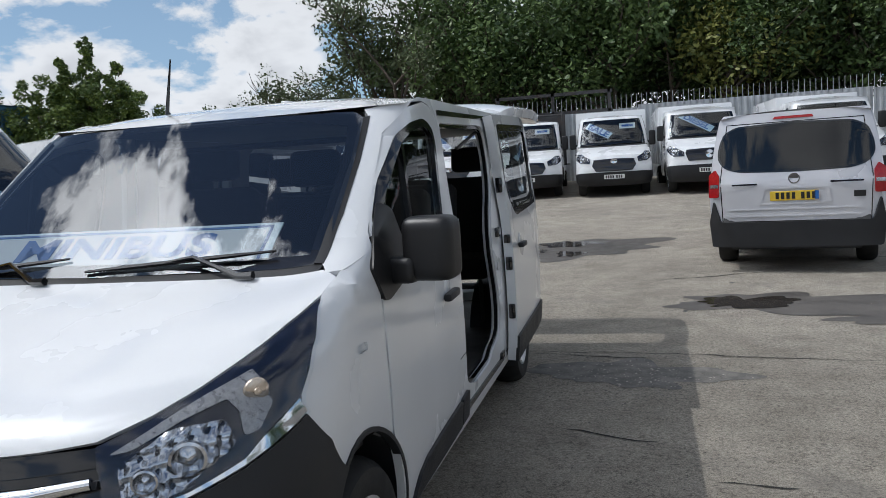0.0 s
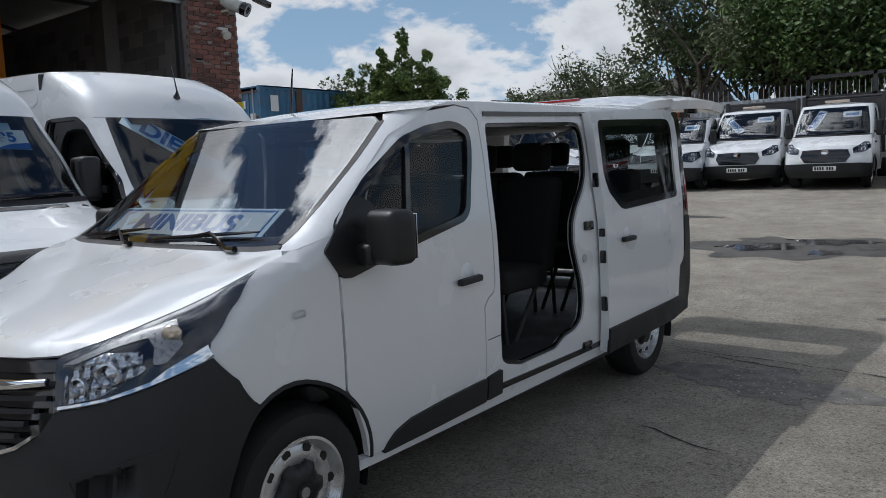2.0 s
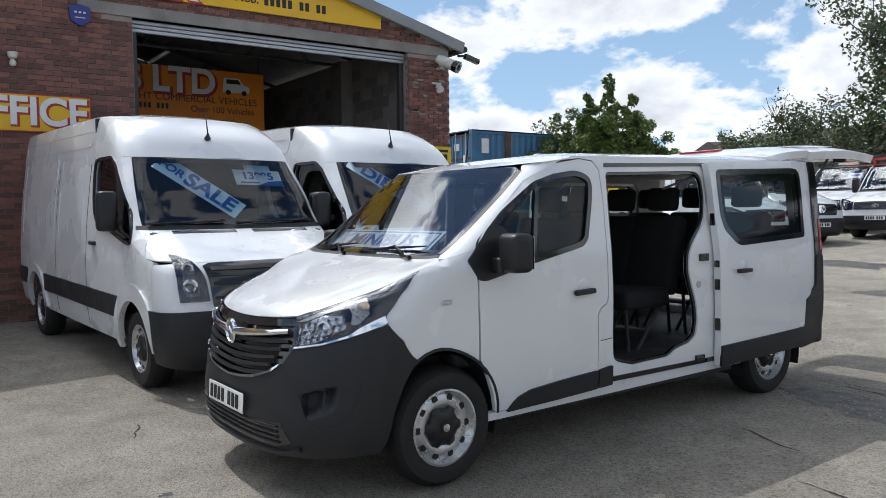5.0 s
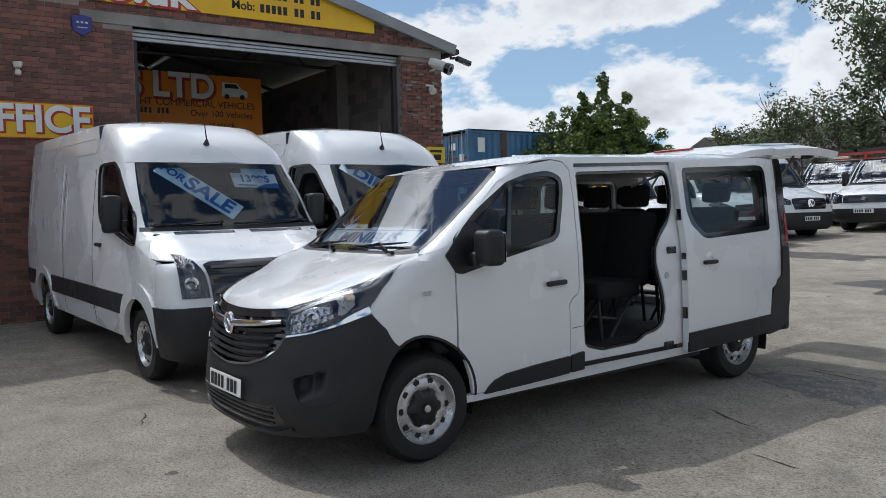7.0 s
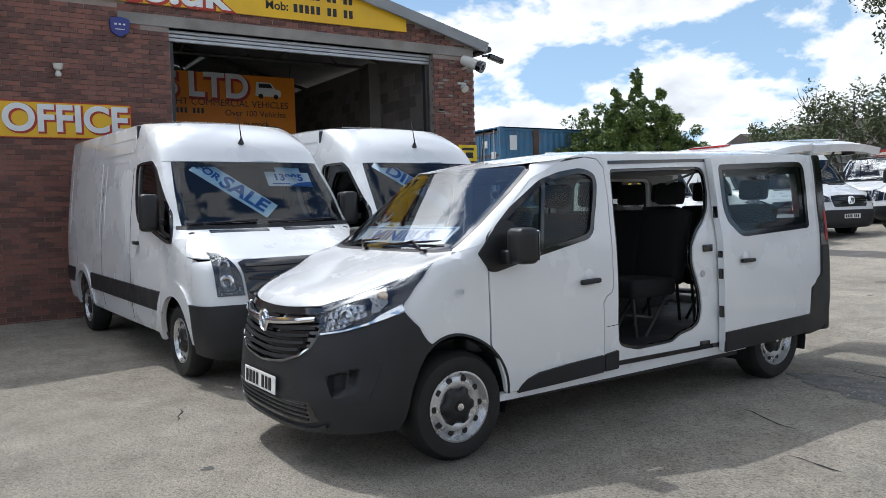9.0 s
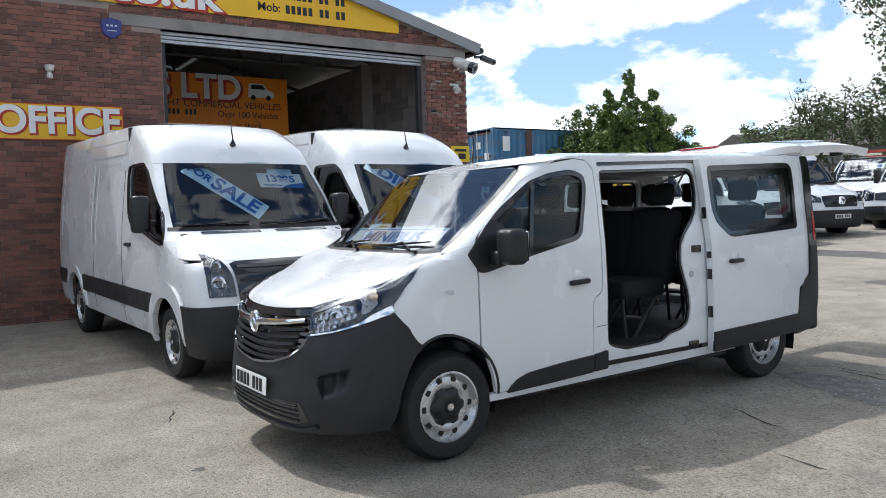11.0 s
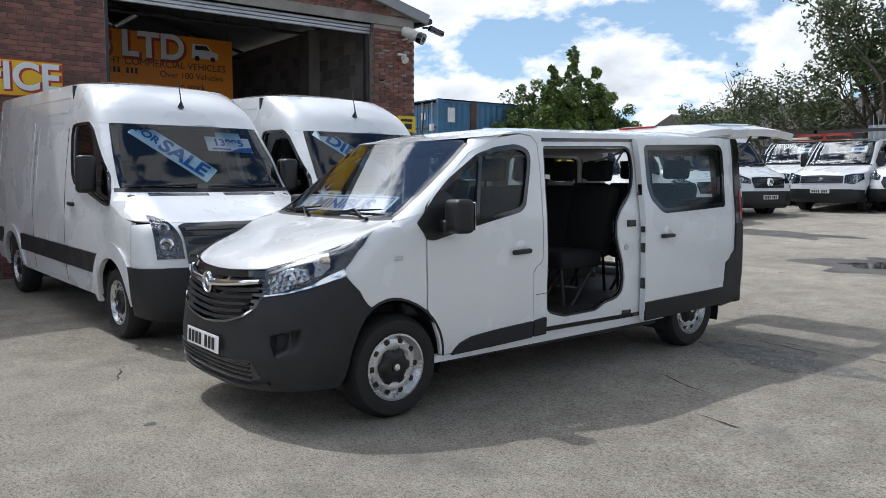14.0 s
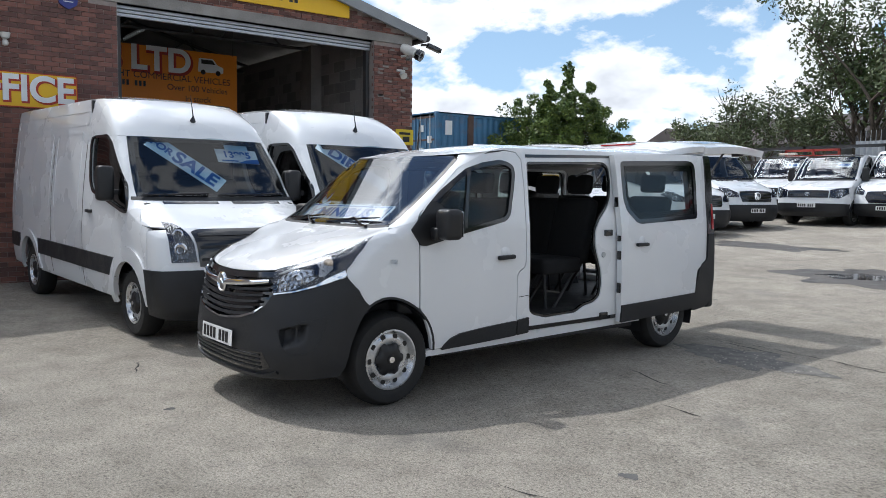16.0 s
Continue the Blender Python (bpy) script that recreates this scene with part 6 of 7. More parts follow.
        mir = part("door_mirror", box(-0.085, 0.085, -0.06, 0.08, -mh / 2, mh / 2, 0.05, 3), M_BLACK, van, "black door mirror", pose(s * (sh.sx(my + 0.1, zw + 0.2) + 0.13), my, zw + mh / 2 - 0.04))
        part("mirror_arm", box(-0.10, 0.10, -0.03, 0.03, -0.03, 0.03, 0.015, 2), M_BLACK, mir, m=pose(s * -0.13, 0, -mh / 4))
        lampp = [(s * (ax(p[1], p[2]) if p[0] == "x" else ay(p[1], p[2])), p[2]) for p in k["lamp"]]
        lamp = F("headlamp", lampp, M_LAMPBLK, 0.005, 0.02, lb="clear headlamp")
        c = [(sum(p[0] for p in lampp) / len(lampp)), sum(p[1] for p in lampp) / len(lampp)]
        inner = [(c[0] + (p[0] - c[0]) * 0.5, c[1] + (p[1] - c[1]) * 0.8) for p in lampp]
        F("reflector", rounded(inner, 0.02, 2), M_LAMPGREY, 0.008, 0.004, parent=lamp)
        zz = [p[2] for p in k["lamp"]]
        for f, rr in ((0.34, 0.062), (0.70, 0.05)):
            zc = min(zz) + (max(zz) - min(zz)) * f
            p3 = Vector(sh.front(0.014)(c[0], zc))
            part("bulb_bowl", lathe([(rr, 0.012), (rr, -0.004), (rr * 0.75, -0.012), (rr * 0.3, 0.008), (0.001, 0.01)], 18, "Y"), M_REFLECT, lamp, m=pose(p3.x, p3.y, p3.z, 0, 0, s * 32))
        F("lens", lampp, M_LENS, 0.02, 0, parent=lamp).visible_shadow = False
    for s in (1, -1):
        if k.get("vents"):
            F("bonnet_vent", [(s * a, z) for a, z in ((ax(0.08, zw - 0.055), zw - 0.055), (ax(0.66, zw - 0.055), zw - 0.055), (ax(0.66, zw - 0.03), zw - 0.03), (ax(0.08, zw - 0.03), zw - 0.03))], M_GLOSSBLK, 0.004, 0.004, vstep=0.01, lb="black bonnet air vent")
    F("front_bumper", mirror_poly([(0, 0.26), (ax(0.7, 0.27), 0.27), (ay(-0.44, 0.30), 0.30), (ay(-0.44, zb - 0.02), zb - 0.02), (ax(0.75, zb + 0.0), zb), (0, zb)]), k.get("bumper_paint", M_PLASTIC), 0.02, 0.03, lb="dark grey front bumper")
    gp = [(ax(x, z), z) for x, z in k["grille"]]
    F("grille", mirror_poly(gp), M_GLOSSBLK, 0.012, 0.02, lb="dark grille")
    gz = [z for _, z in k["grille"]]
    gx = max(x for x, _ in k["grille"])
    n = k.get("slats", 4)
    for i in range(n):
        z = min(gz) + (max(gz) - min(gz)) * (i + 0.6) / n
        xx = gx * (0.80 if k.get("taper_grille") and i == 0 else 0.92)
        F("grille_slat", mirror_poly([(0, z - 0.012), (ax(xx, z - 0.012), z - 0.012), (ax(xx, z + 0.012), z + 0.012), (0, z + 0.012)]), k.get("slat_mat", M_PLASTIC), 0.024, 0.012)
    zc = sum(gz) / len(gz) + k.get("badge_up", 0.0)
    yb_ = sh.front(0.03)(0, zc)[1]
    part("badge", lathe([(k.get("badge", 0.07), 0.01), (k.get("badge", 0.07), -0.012), (k.get("badge", 0.07) * 0.8, -0.012), (0.001, -0.004)], 24, "Y"), M_CHROME, van, "plain chrome badge", pose(0, yb_, zc) @ Matrix.Diagonal((1.25 if k.get("oval") else 1, 1, 0.8 if k.get("oval") else 1, 1)))
    zp = k["plate_z"]
    plate(van, pose(0, sh.front(0.03)(0, zp)[1], zp))
    make_wheel(van, k["r"], 0.21, 0.205, "steel", [(0.83, 0, 1), (-0.83, 0, -1), (0.83, wb, 1), (-0.83, wb, -1)], 12)
    # inside
    part("underbody", box(-0.66, 0.66, -0.7, max(sh.rear, wb) - 0.1, 0.30, 0.62), M_PLASTIC, van)
    part("cab_floor", box(-0.88, 0.88, -0.2, 1.5, 0.55, 0.62), M_DASH, van)
    part("dashboard", box(-0.86, 0.86, -0.10, 0.45, 0.7, zw - 0.04, 0.05, 2), M_DASH, van)
    part("bulkhead", box(-0.86, 0.86, 1.40, 1.44, 0.6, ze - 0.02), k.get("bulkhead", M_DASH), van)
    seat(van, -0.45, 0.85, 0.95, 0.5, 1, False, 0.62)
    seat(van, 0.40, 0.85, 0.95, 0.8, 2, False, 0.60)
    if k.get("rear_panel", True):
        part("rear_panel", box(-sh.sx(sh.rear, ze) + 0.01, sh.sx(sh.rear, ze) - 0.01, sh.rear - 0.06, sh.rear - 0.01, k.get("low", 0.38), ze), paint, van)
    return van


def screen_strip(parent_m, sh, x, z, tilt, words, size, w, h, mat_=None, flip=False, name="windscreen_strip", label="pale blue windscreen strip with blue lettering"):
    """A printed strip stuck inside a windscreen."""
    y = sh.front(0)(sh.ax(x, z), z)[1] + 0.03
    dz = 0.05
    y2 = sh.front(0)(sh.ax(x, z + dz), z + dz)[1] + 0.03
    lean = math.degrees(math.atan2(dz, y2 - y))
    s = thing(name, label, "sign", parent_m @ (Matrix.Translation((x, y, z)) @ Matrix.Rotation(radians(lean), 4, "X") @ Matrix.Rotation(radians(tilt), 4, "Z")))
    part("strip", box(-w / 2, w / 2, -h / 2, h / 2, 0, 0.003), mat_ or M_LBLUE, s)
    for t, xo, sz, yo in words:
        write("lettering", t, sz, pose(xo, yo, 0.004), M_BLUE, s, "blue capital letters", 0.001, squeeze=1.05, bold=0.03)
    return s


CRA = Shell([(0.25, -0.86, 0.90, 0.50, 3.5), (0.40, -0.96, 0.96, 0.50, 3.6), (0.60, -0.98, 0.985, 0.50, 3.6), (0.85, -0.95, 0.99, 0.50, 3.4), (1.05, -0.90, 0.99, 0.50, 3.2), (1.14, -0.80, 0.985, 0.50, 3.2),
             (1.22, -0.58, 0.98, 0.50, 3.2), (1.32, -0.30, 0.975, 0.48, 3.2), (1.40, -0.10, 0.97, 0.42, 3.6), (1.75, 0.20, 0.935, 0.40, 4.0), (2.08, 0.48, 0.895, 0.40, 4.0), (2.25, 0.60, 0.875, 0.45, 3.4), (2.42, 0.84, 0.845, 0.55, 2.9), (2.52, 1.08, 0.82, 0.6, 2.7)], rear=4.76, taper=0.03)
CRA_K = dict(bumper=0.77, hood=1.15, base=1.42, top=2.08, xbase=0.87, xtop=0.79, door=0.04, edge=2.50, crown=0.10, r=0.345, wb=3.75, low=0.36, step=0.11, arch_r=0.45, flare=0.14,
             window=rounded([(0.02, 1.275), (0.14, 1.285), (0.60, 1.38), (1.06, 1.46), (1.16, 1.56), (1.215, 1.72), (1.26, 1.97), (1.23, 2.065), (0.80, 2.070), (0.67, 2.0), (0.20, 1.55)], 0.04, 3), dark=True, handle=(1.18, 1.24), mirror_y=0.36,
             seams=(1.44, 2.70), ribs=((1.62, 2.62, 1.20, 2.14), (2.80, 4.55, 1.20, 2.14), (1.45, 4.66, 2.20, 2.39)),
             bands=([(0.36, 0.59), (3.27, 0.59), (3.27, 0.79), (0.34, 0.79)], [(4.22, 0.60), (4.76, 0.60), (4.76, 0.80), (4.20, 0.80)]), white_arch=True, mirror=0.36,
             lamp=[("x", 0.655, 0.845), ("x", 0.668, 1.02), ("x", 0.69, 1.095), ("x", 0.72, 1.165), ("x", 0.765, 1.198), ("x", 0.835, 1.212), ("x", 0.868, 1.10), ("x", 0.872, 0.965), ("x", 0.868, 0.84)],
             grille=[(0, 0.80), (0.63, 0.80), (0.645, 1.02), (0.66, 1.125), (0.60, 1.145), (0, 1.15)], slats=3, badge=0.085, plate_z=0.60, vents=True)
TRA = Shell([(0.25, -0.78, 0.90, 0.50, 3.2), (0.42, -0.90, 0.97, 0.50, 3.4), (0.65, -0.93, 0.99, 0.52, 3.2), (0.90, -0.89, 0.985, 0.55, 3.0), (1.04, -0.82, 0.98, 0.55, 3.0), (1.12, -0.66, 0.975, 0.55, 3.0),
             (1.22, -0.36, 0.97, 0.50, 3.2), (1.32, -0.06, 0.965, 0.45, 3.5), (1.70, 0.28, 0.92, 0.40, 3.8), (2.06, 0.62, 0.865, 0.40, 3.8), (2.16, 0.76, 0.84, 0.40, 3.2)], rear=1.75, taper=0.02)
TRA_K = dict(bumper=0.62, hood=1.04, base=1.32, top=2.06, xbase=0.87, xtop=0.76, door=0.06, edge=2.12, crown=0.10, r=0.345, wb=3.5, low=0.42, step=0.2,
             window=rounded([(0.22, 1.36), (1.12, 1.38), (1.14, 1.45), (1.12, 1.98), (0.90, 2.0), (0.62, 1.78)], 0.06, 3), seams=(0.12, 1.30), mirror=0.40,
             lamp=[("x", 0.62, 0.86), ("x", 0.60, 0.98), ("x", 0.74, 1.06), ("y", -0.50, 1.13), ("y", -0.42, 1.12), ("y", -0.52, 0.98), ("x", 0.84, 0.88)],
             grille=[(0, 0.64), (0.46, 0.65), (0.56, 0.80), (0.50, 0.95), (0, 0.97)], slats=4, taper_grille=True, badge=0.075, oval=True, badge_up=0.10, plate_z=0.50, slat_mat=M_LAMPBLK)
TRO = Shell([(0.25, -0.80, 0.90, 0.45, 3.6), (0.42, -0.92, 0.97, 0.45, 3.8), (0.70, -0.93, 0.985, 0.45, 3.6), (0.92, -0.90, 0.985, 0.48, 3.4), (1.06, -0.84, 0.98, 0.50, 3.2), (1.14, -0.62, 0.975, 0.50, 3.2),
             (1.24, -0.28, 0.97, 0.48, 3.4), (1.31, -0.06, 0.965, 0.42, 3.8), (1.65, 0.24, 0.92, 0.38, 4.0), (1.98, 0.54, 0.87, 0.38, 4.0), (2.06, 0.64, 0.85, 0.38, 3.4)], rear=2.6, taper=0.02)
TRO_K = dict(TRA_K, bumper=0.64, hood=1.06, base=1.31, top=1.98, edge=2.03, crown=0.07, xbase=0.87, xtop=0.78, extra_windows=([(1.42, 1.40), (2.35, 1.40), (2.33, 1.92), (1.42, 1.92)],),
             lamp=[("x", 0.60, 0.80), ("x", 0.60, 1.02), ("x", 0.80, 1.06), ("y", -0.55, 1.06), ("y", -0.52, 0.92), ("x", 0.84, 0.78)],
             grille=[(0, 0.80), (0.57, 0.80), (0.57, 1.0), (0, 1.02)], slats=3, taper_grille=False, badge_up=0.0, plate_z=0.58)
SPR_K = dict(TRA_K, bumper=0.70, hood=1.12, base=1.40, top=2.05, edge=2.14, crown=0.12, xbase=0.86, xtop=0.78,
             lamp=[("x", 0.60, 0.92), ("x", 0.60, 1.04), ("x", 0.78, 1.14), ("y", -0.46, 1.20), ("y", -0.44, 1.10), ("x", 0.86, 0.93)],
             grille=[(0, 0.80), (0.50, 0.80), (0.57, 1.0), (0.54, 1.08), (0, 1.10)], slats=3, taper_grille=True, badge=0.11, badge_up=0.0, oval=False, plate_z=0.56)
SPR = Shell([r if r[0] < 2.1 else (r[0], r[1], r[2], 0.42, 3.4) for r in CRA.z.reshape(-1, 1).tolist() and [(z, *c) for z, c in zip(CRA.z.tolist(), CRA.c.tolist()) if z < 2.2]], rear=1.9, taper=0.02)


def rear_load(van, kind):
    """Loading bodies behind the chassis cabs."""
    if kind == "tipper":
        part("chassis", box(-0.42, 0.42, 1.6, 5.2, 0.55, 0.75), M_DARKSTEEL, van)
        part("bed", box(-1.0, 1.0, 1.95, 5.2, 0.85, 0.95, 0.01), M_DARKSTEEL, van)
        part("headboard", box(-1.0, 1.0, 1.90, 1.97, 0.9, 2.35, 0.01), M_DARKSTEEL, van, "dark steel headboard behind the cab")
        part("top_rail", tube([(-1.0, 1.93, 2.38), (1.0, 1.93, 2.38)], 0.035), M_DARKSTEEL, van)
        for s in (1, -1):
            part("side_board", box(s * 1.0 - 0.03, s * 1.0 + 0.03, 1.97, 5.2, 0.9, 1.35, 0.01), M_GALV, van)
            part("corner_post", box(s * 0.98 - 0.05, s * 0.98 + 0.05, 1.86, 1.97, 0.85, 2.45, 0.01), M_DARKSTEEL, van)
    else:
        part("box_body", box(-1.0, 1.0, 1.80, 5.0, 0.75, 2.35, 0.04, 2), M_WHITE, van, "white load body")
    return van


def beacon(van, z, y=0.95):
    part("beacon_bar", box(-0.30, 0.30, -0.07, 0.07, 0, 0.07, 0.03, 2), M_AMBER, van, "amber beacon bar on the roof", pose(0, y, z))


def park(x, y, turn):
    """Pose on the yard: turn 0 has the nose to -y."""
    return pose(x, y, ground_z(y), 0, 0, turn)


c1_m = pose(-2.828, 0.225, 0.0, 1.1, 0, 93.55)
c2_m = pose(-2.752, 2.315, 0.0, 1.1, 0, 93.55)
crafter = light_van("panel_van", "white high-roof panel van with black side strips and a for-sale strip", c1_m, CRA, CRA_K, "high-roof panel vans")
part("aerial", tube([(-0.03, 0.66, 2.245), (-0.03, 0.605, 2.27), (-0.03, 0.60, 2.33), (-0.03, 0.66, 2.56)], [0.030, 0.034, 0.008, 0.0025], 8), M_GLOSSBLK, crafter, "short black roof aerial")
for w in [o for o in crafter.children if o.name.startswith("wheel") and o.type == "EMPTY"]:
    w.matrix_basis = Matrix.Translation((0, 0, 0.012 if w.matrix_basis.translation.y < 1 else -0.03)) @ w.matrix_basis
copy_thing(crafter, c2_m)["label"] = "white high-roof panel van parked nose out at the workshop door"
screen_strip(c1_m, CRA, -0.26, 1.79, -46, [("FOR", -0.30, 0.13, 0.0), ("SALE", 0.12, 0.24, 0.0)], 0.2, 0.90, 0.23)
screen_strip(c2_m, CRA, -0.27, 1.80, -44, [("DIESEL", -0.0, 0.24, 0.0)], 0.2, 1.05, 0.22)
price = screen_strip(c1_m, CRA, 0.38, 1.88, -2, [("13995", 0.0, 0.13, 0.02)], 0.2, 0.50, 0.20, M_CARD, name="price_card", label="white and blue price card reading 13995")
part("card_foot", patch(rounded([(-0.02, -0.10), (0.25, -0.10), (0.25, -0.03), (0.10, -0.05)], 0.02, 3), lambda u, v: (u, v, 0.005), 0.2, 0.001, centre=(0, 0, -1)), M_BLUE, price)
part("card_header", box(-0.12, 0.16, 0.10, 0.19, 0, 0.003), M_LBLUE, price)
part("data_lines", box(-0.20, 0.0, -0.075, -0.06, 0.003, 0.005), M_BLUE, price)

# the row along the fence
ROW = "vans parked along the fence"
for x, y, t, beac, words, lb in (
        (-3.95, 20.2, 4, True, "TIPPER", "white double-cab tipper with an amber beacon and a windscreen card"),
        (-1.75, 20.0, 4, True, "TIPPER", "white single-cab tipper with an amber beacon"),
        (0.65, 19.6, 4, False, "SALE", "white chassis-cab pickup with a sale strip in its windscreen")):
    mm = park(x, y, t)
    v = light_van("tipper_truck" if beac else "pickup_truck", lb, mm, TRA, TRA_K, ROW)
    rear_load(v, "tipper" if beac else "box")
    if beac:
        beacon(v, 2.19)
    if words == "SALE":
        screen_strip(mm, TRA, -0.35, 1.75, -35, [(words, 0, 0.28, 0)], 0.2, 0.75, 0.24)
    else:
        screen_strip(mm, TRA, -0.38, 1.72, 70 if x > -2 else -50, [(words, 0, 0.20, 0)], 0.2, 0.72, 0.20, M_CARD)
    pc = screen_strip(mm, TRA, 0.42, 1.85, 0, [], 0.2, 0.42, 0.2, M_CARD, name="price_card", label="white and blue price card in the windscreen")
    part("data_lines", box(-0.15, 0.15, -0.04, 0.04, 0.003, 0.005), M_BLUE, pc)
mm = park(3.0, 19.4, 4)
v = light_van("box_van", "white low-cab box van with a dark grille and a windscreen strip", mm, SPR, SPR_K, ROW)
rear_load(v, "box")
screen_strip(mm, SPR, -0.15, 1.80, -38, [("DIESEL", 0, 0.24, 0)], 0.2, 0.95, 0.22)
mm = park(6.0, 18.6, 4)
v = light_van("box_van", "tall white box van behind a silver one", mm, SPR, SPR_K, ROW)
rear_load(v, "box")
for x, y, t, lb in ((-5.8, 19.6, 2, "white older crew van with a large windscreen card"), (-8.2, 21.2, 3, "white older tipper with amber beacon behind a parked van")):
    mm = park(x, y, t)
    v = light_van("crew_van", lb, mm, TRO, TRO_K, ROW)
    pc = screen_strip(mm, TRO, 0.45, 1.75, 0, [], 0.2, 0.42, 0.2, M_CARD, name="price_card", label="white and blue price card in the windscreen")
    part("data_lines", box(-0.15, 0.15, -0.04, 0.04, 0.003, 0.005), M_BLUE, pc)
    if x < -8:
        beacon(v, 2.11)
        fr = new("load_frame")
        fr.parent = v
        for zz in (1.5, 2.1, 2.3):
            part("rail", box(-0.95, 0.95, 2.7, 2.76, zz, zz + 0.08), M_REDSTEEL, fr, "red steel rail")
        for xx in (-0.95, 0.0, 0.87):
            part("post", box(xx, xx + 0.08, 2.7, 2.78, 0.9, 2.38), M_REDSTEEL, fr, "red steel post")
CRS = Shell([(z, *c) for z, c in zip(CRA.z.tolist(), CRA.c.tolist())], rear=4.4, taper=0.03)
CRS_K = dict(CRA_K, arch_r=0.42, flare=0.05, lamp=SPR_K["lamp"], grille=SPR_K["grille"], badge=0.11, bumper=0.72, step=0.2, bands=(), ribs=(), white_arch=False, wb=3.25, slats=3, plate_z=0.56)
for x, y, t, lb in ((-7.1, 17.0, 76, "white high-roof panel van parked at an angle"), (-7.0, 14.5, 74, "white high-roof panel van beside another"), (-8.2, 12.1, 70, "white high-roof panel van in the angled row")):
    light_van("panel_van", lb, park(x, y, t), CRS, CRS_K, "vans parked at an angle")


# the silver people carrier seen from behind
VIT = Shell([(0.25, -0.80, 0.86, 0.50, 3.2), (0.45, -0.90, 0.93, 0.50, 3.4), (0.80, -0.88, 0.955, 0.55, 3.2), (1.0, -0.75, 0.955, 0.6, 3.0), (1.15, -0.30, 0.95, 0.6, 3.0), (1.25, 0.0, 0.94, 0.5, 3.4), (1.80, 0.75, 0.84, 0.45, 3.6), (1.9, 0.9, 0.80, 0.4, 3.2)], rear=4.22, taper=0.03)


def people_carrier(m):
    sh = VIT
    van = thing("people_carrier", "silver people carrier with black bumper and tinted rear window", "van", m)
    R = 4.22

    def back(x, z, off=0.0):
        """The rounded tail."""
        lean = 0.0 if z < 1.05 else 0.24 * (z - 1.05)
        return (x, R - lean - 0.10 * abs(x / 0.93) ** 4 + off, z)

    def half(z):
        return float(np.interp(z, [0.25, 0.5, 0.9, 1.1, 1.5, 1.85], [0.86, 0.93, 0.945, 0.94, 0.88, 0.80]))

    def B(nm, poly, mat_, off, thick, holes=(), lb="", parent=None):
        return part(nm, patch(poly, lambda x, z: back(x, z, off), 0.1, thick, holes), mat_, parent or van, lb)

    rear = [(-half(z), z) for z in (0.50, 0.7, 0.9, 1.1, 1.3, 1.5, 1.7, 1.84)]
    outline = rounded(rear + [(0.78, 1.88), (-0.78, 1.88)][::-1] + [(-x, z) for x, z in reversed(rear)], 0.03, 2)
    glass_half = [(0.0, 1.195), (0.60, 1.21), (0.76, 1.26), (0.83, 1.36), (0.815, 1.50), (0.76, 1.65), (0.62, 1.72), (0.0, 1.74)]
    glass = rounded(glass_half + [(-x, z) for x, z in glass_half[-2:0:-1]], 0.06, 4)
    gate = B("tailgate", outline, M_SILVER, 0.0, 0.03, [glass], "silver tailgate")
    B("rear_window", grow(glass, 0.02), M_PRIVACY, 0.004, 0.006, parent=gate, lb="dark tinted rear window with cloud reflections")
    B("brake_light", rounded([(-0.22, 1.80), (0.22, 1.80), (0.20, 1.83), (-0.20, 1.83)], 0.01, 2), M_RED, 0.012, 0.015, parent=gate)
    B("plate_recess", rounded([(-0.40, 0.80), (0.40, 0.80), (0.36, 1.0), (-0.36, 1.0)], 0.04, 3), M_SILVER, 0.010, 0.02, [rounded([(-0.35, 0.82), (0.35, 0.82), (0.32, 0.98), (-0.32, 0.98)], 0.03, 3)], parent=gate)
    for z in (0.66, 0.74):
        B("crease", [(-0.72, z), (0.72, z), (0.70, z + 0.012), (-0.70, z + 0.012)], M_SILVER, 0.010, 0.012, parent=gate)
    B("gate_gap", grow([(-0.80, 0.60), (0.80, 0.60), (0.82, 1.1), (0.74, 1.77), (-0.74, 1.77), (-0.82, 1.1)], 0.0), M_GLOSSBLK, 0.002, 0.002, [grow([(-0.80, 0.60), (0.80, 0.60), (0.82, 1.1), (0.74, 1.77), (-0.74, 1.77), (-0.82, 1.1)], -0.010)], parent=gate)
    B("rear_bumper", rounded([(-0.92, 0.30), (0.92, 0.30), (0.95, 0.60), (0.90, 0.86), (0.82, 0.60), (-0.82, 0.60), (-0.90, 0.86), (-0.95, 0.60)], 0.03, 2), M_PLASTIC, 0.035, 0.06, lb="black plastic rear bumper")
    pl = plate(van, Matrix.Translation((0, R + 0.012, 0.90)) @ Matrix.Rotation(radians(180), 4, "Z"), M_PLATEY, True)
    part("plate_band", box(0.215, 0.258, -0.010, -0.0062, -0.05, 0.05), M_BLUE, pl, "blue band")
    part("badge", lathe([(0.062, -0.01), (0.062, 0.016), (0.05, 0.016), (0.048, 0.004), (0.001, 0.004)], 24, "Y"), M_CHROME, van, "round chrome badge", pose(0, R + 0.004 - 0.02, 1.10))
    for x0, x1 in ((-0.68, -0.40), (0.38, 0.72)):
        part("model_mark", box(-x1, -x0, R + 0.0, R + 0.006, 1.035, 1.055), M_LAMPBLK, van)
    part("dealer_sticker", box(-0.74, -0.56, R - 0.03, R - 0.02, 0.86, 0.93), M_INK, van, "small dark sticker")
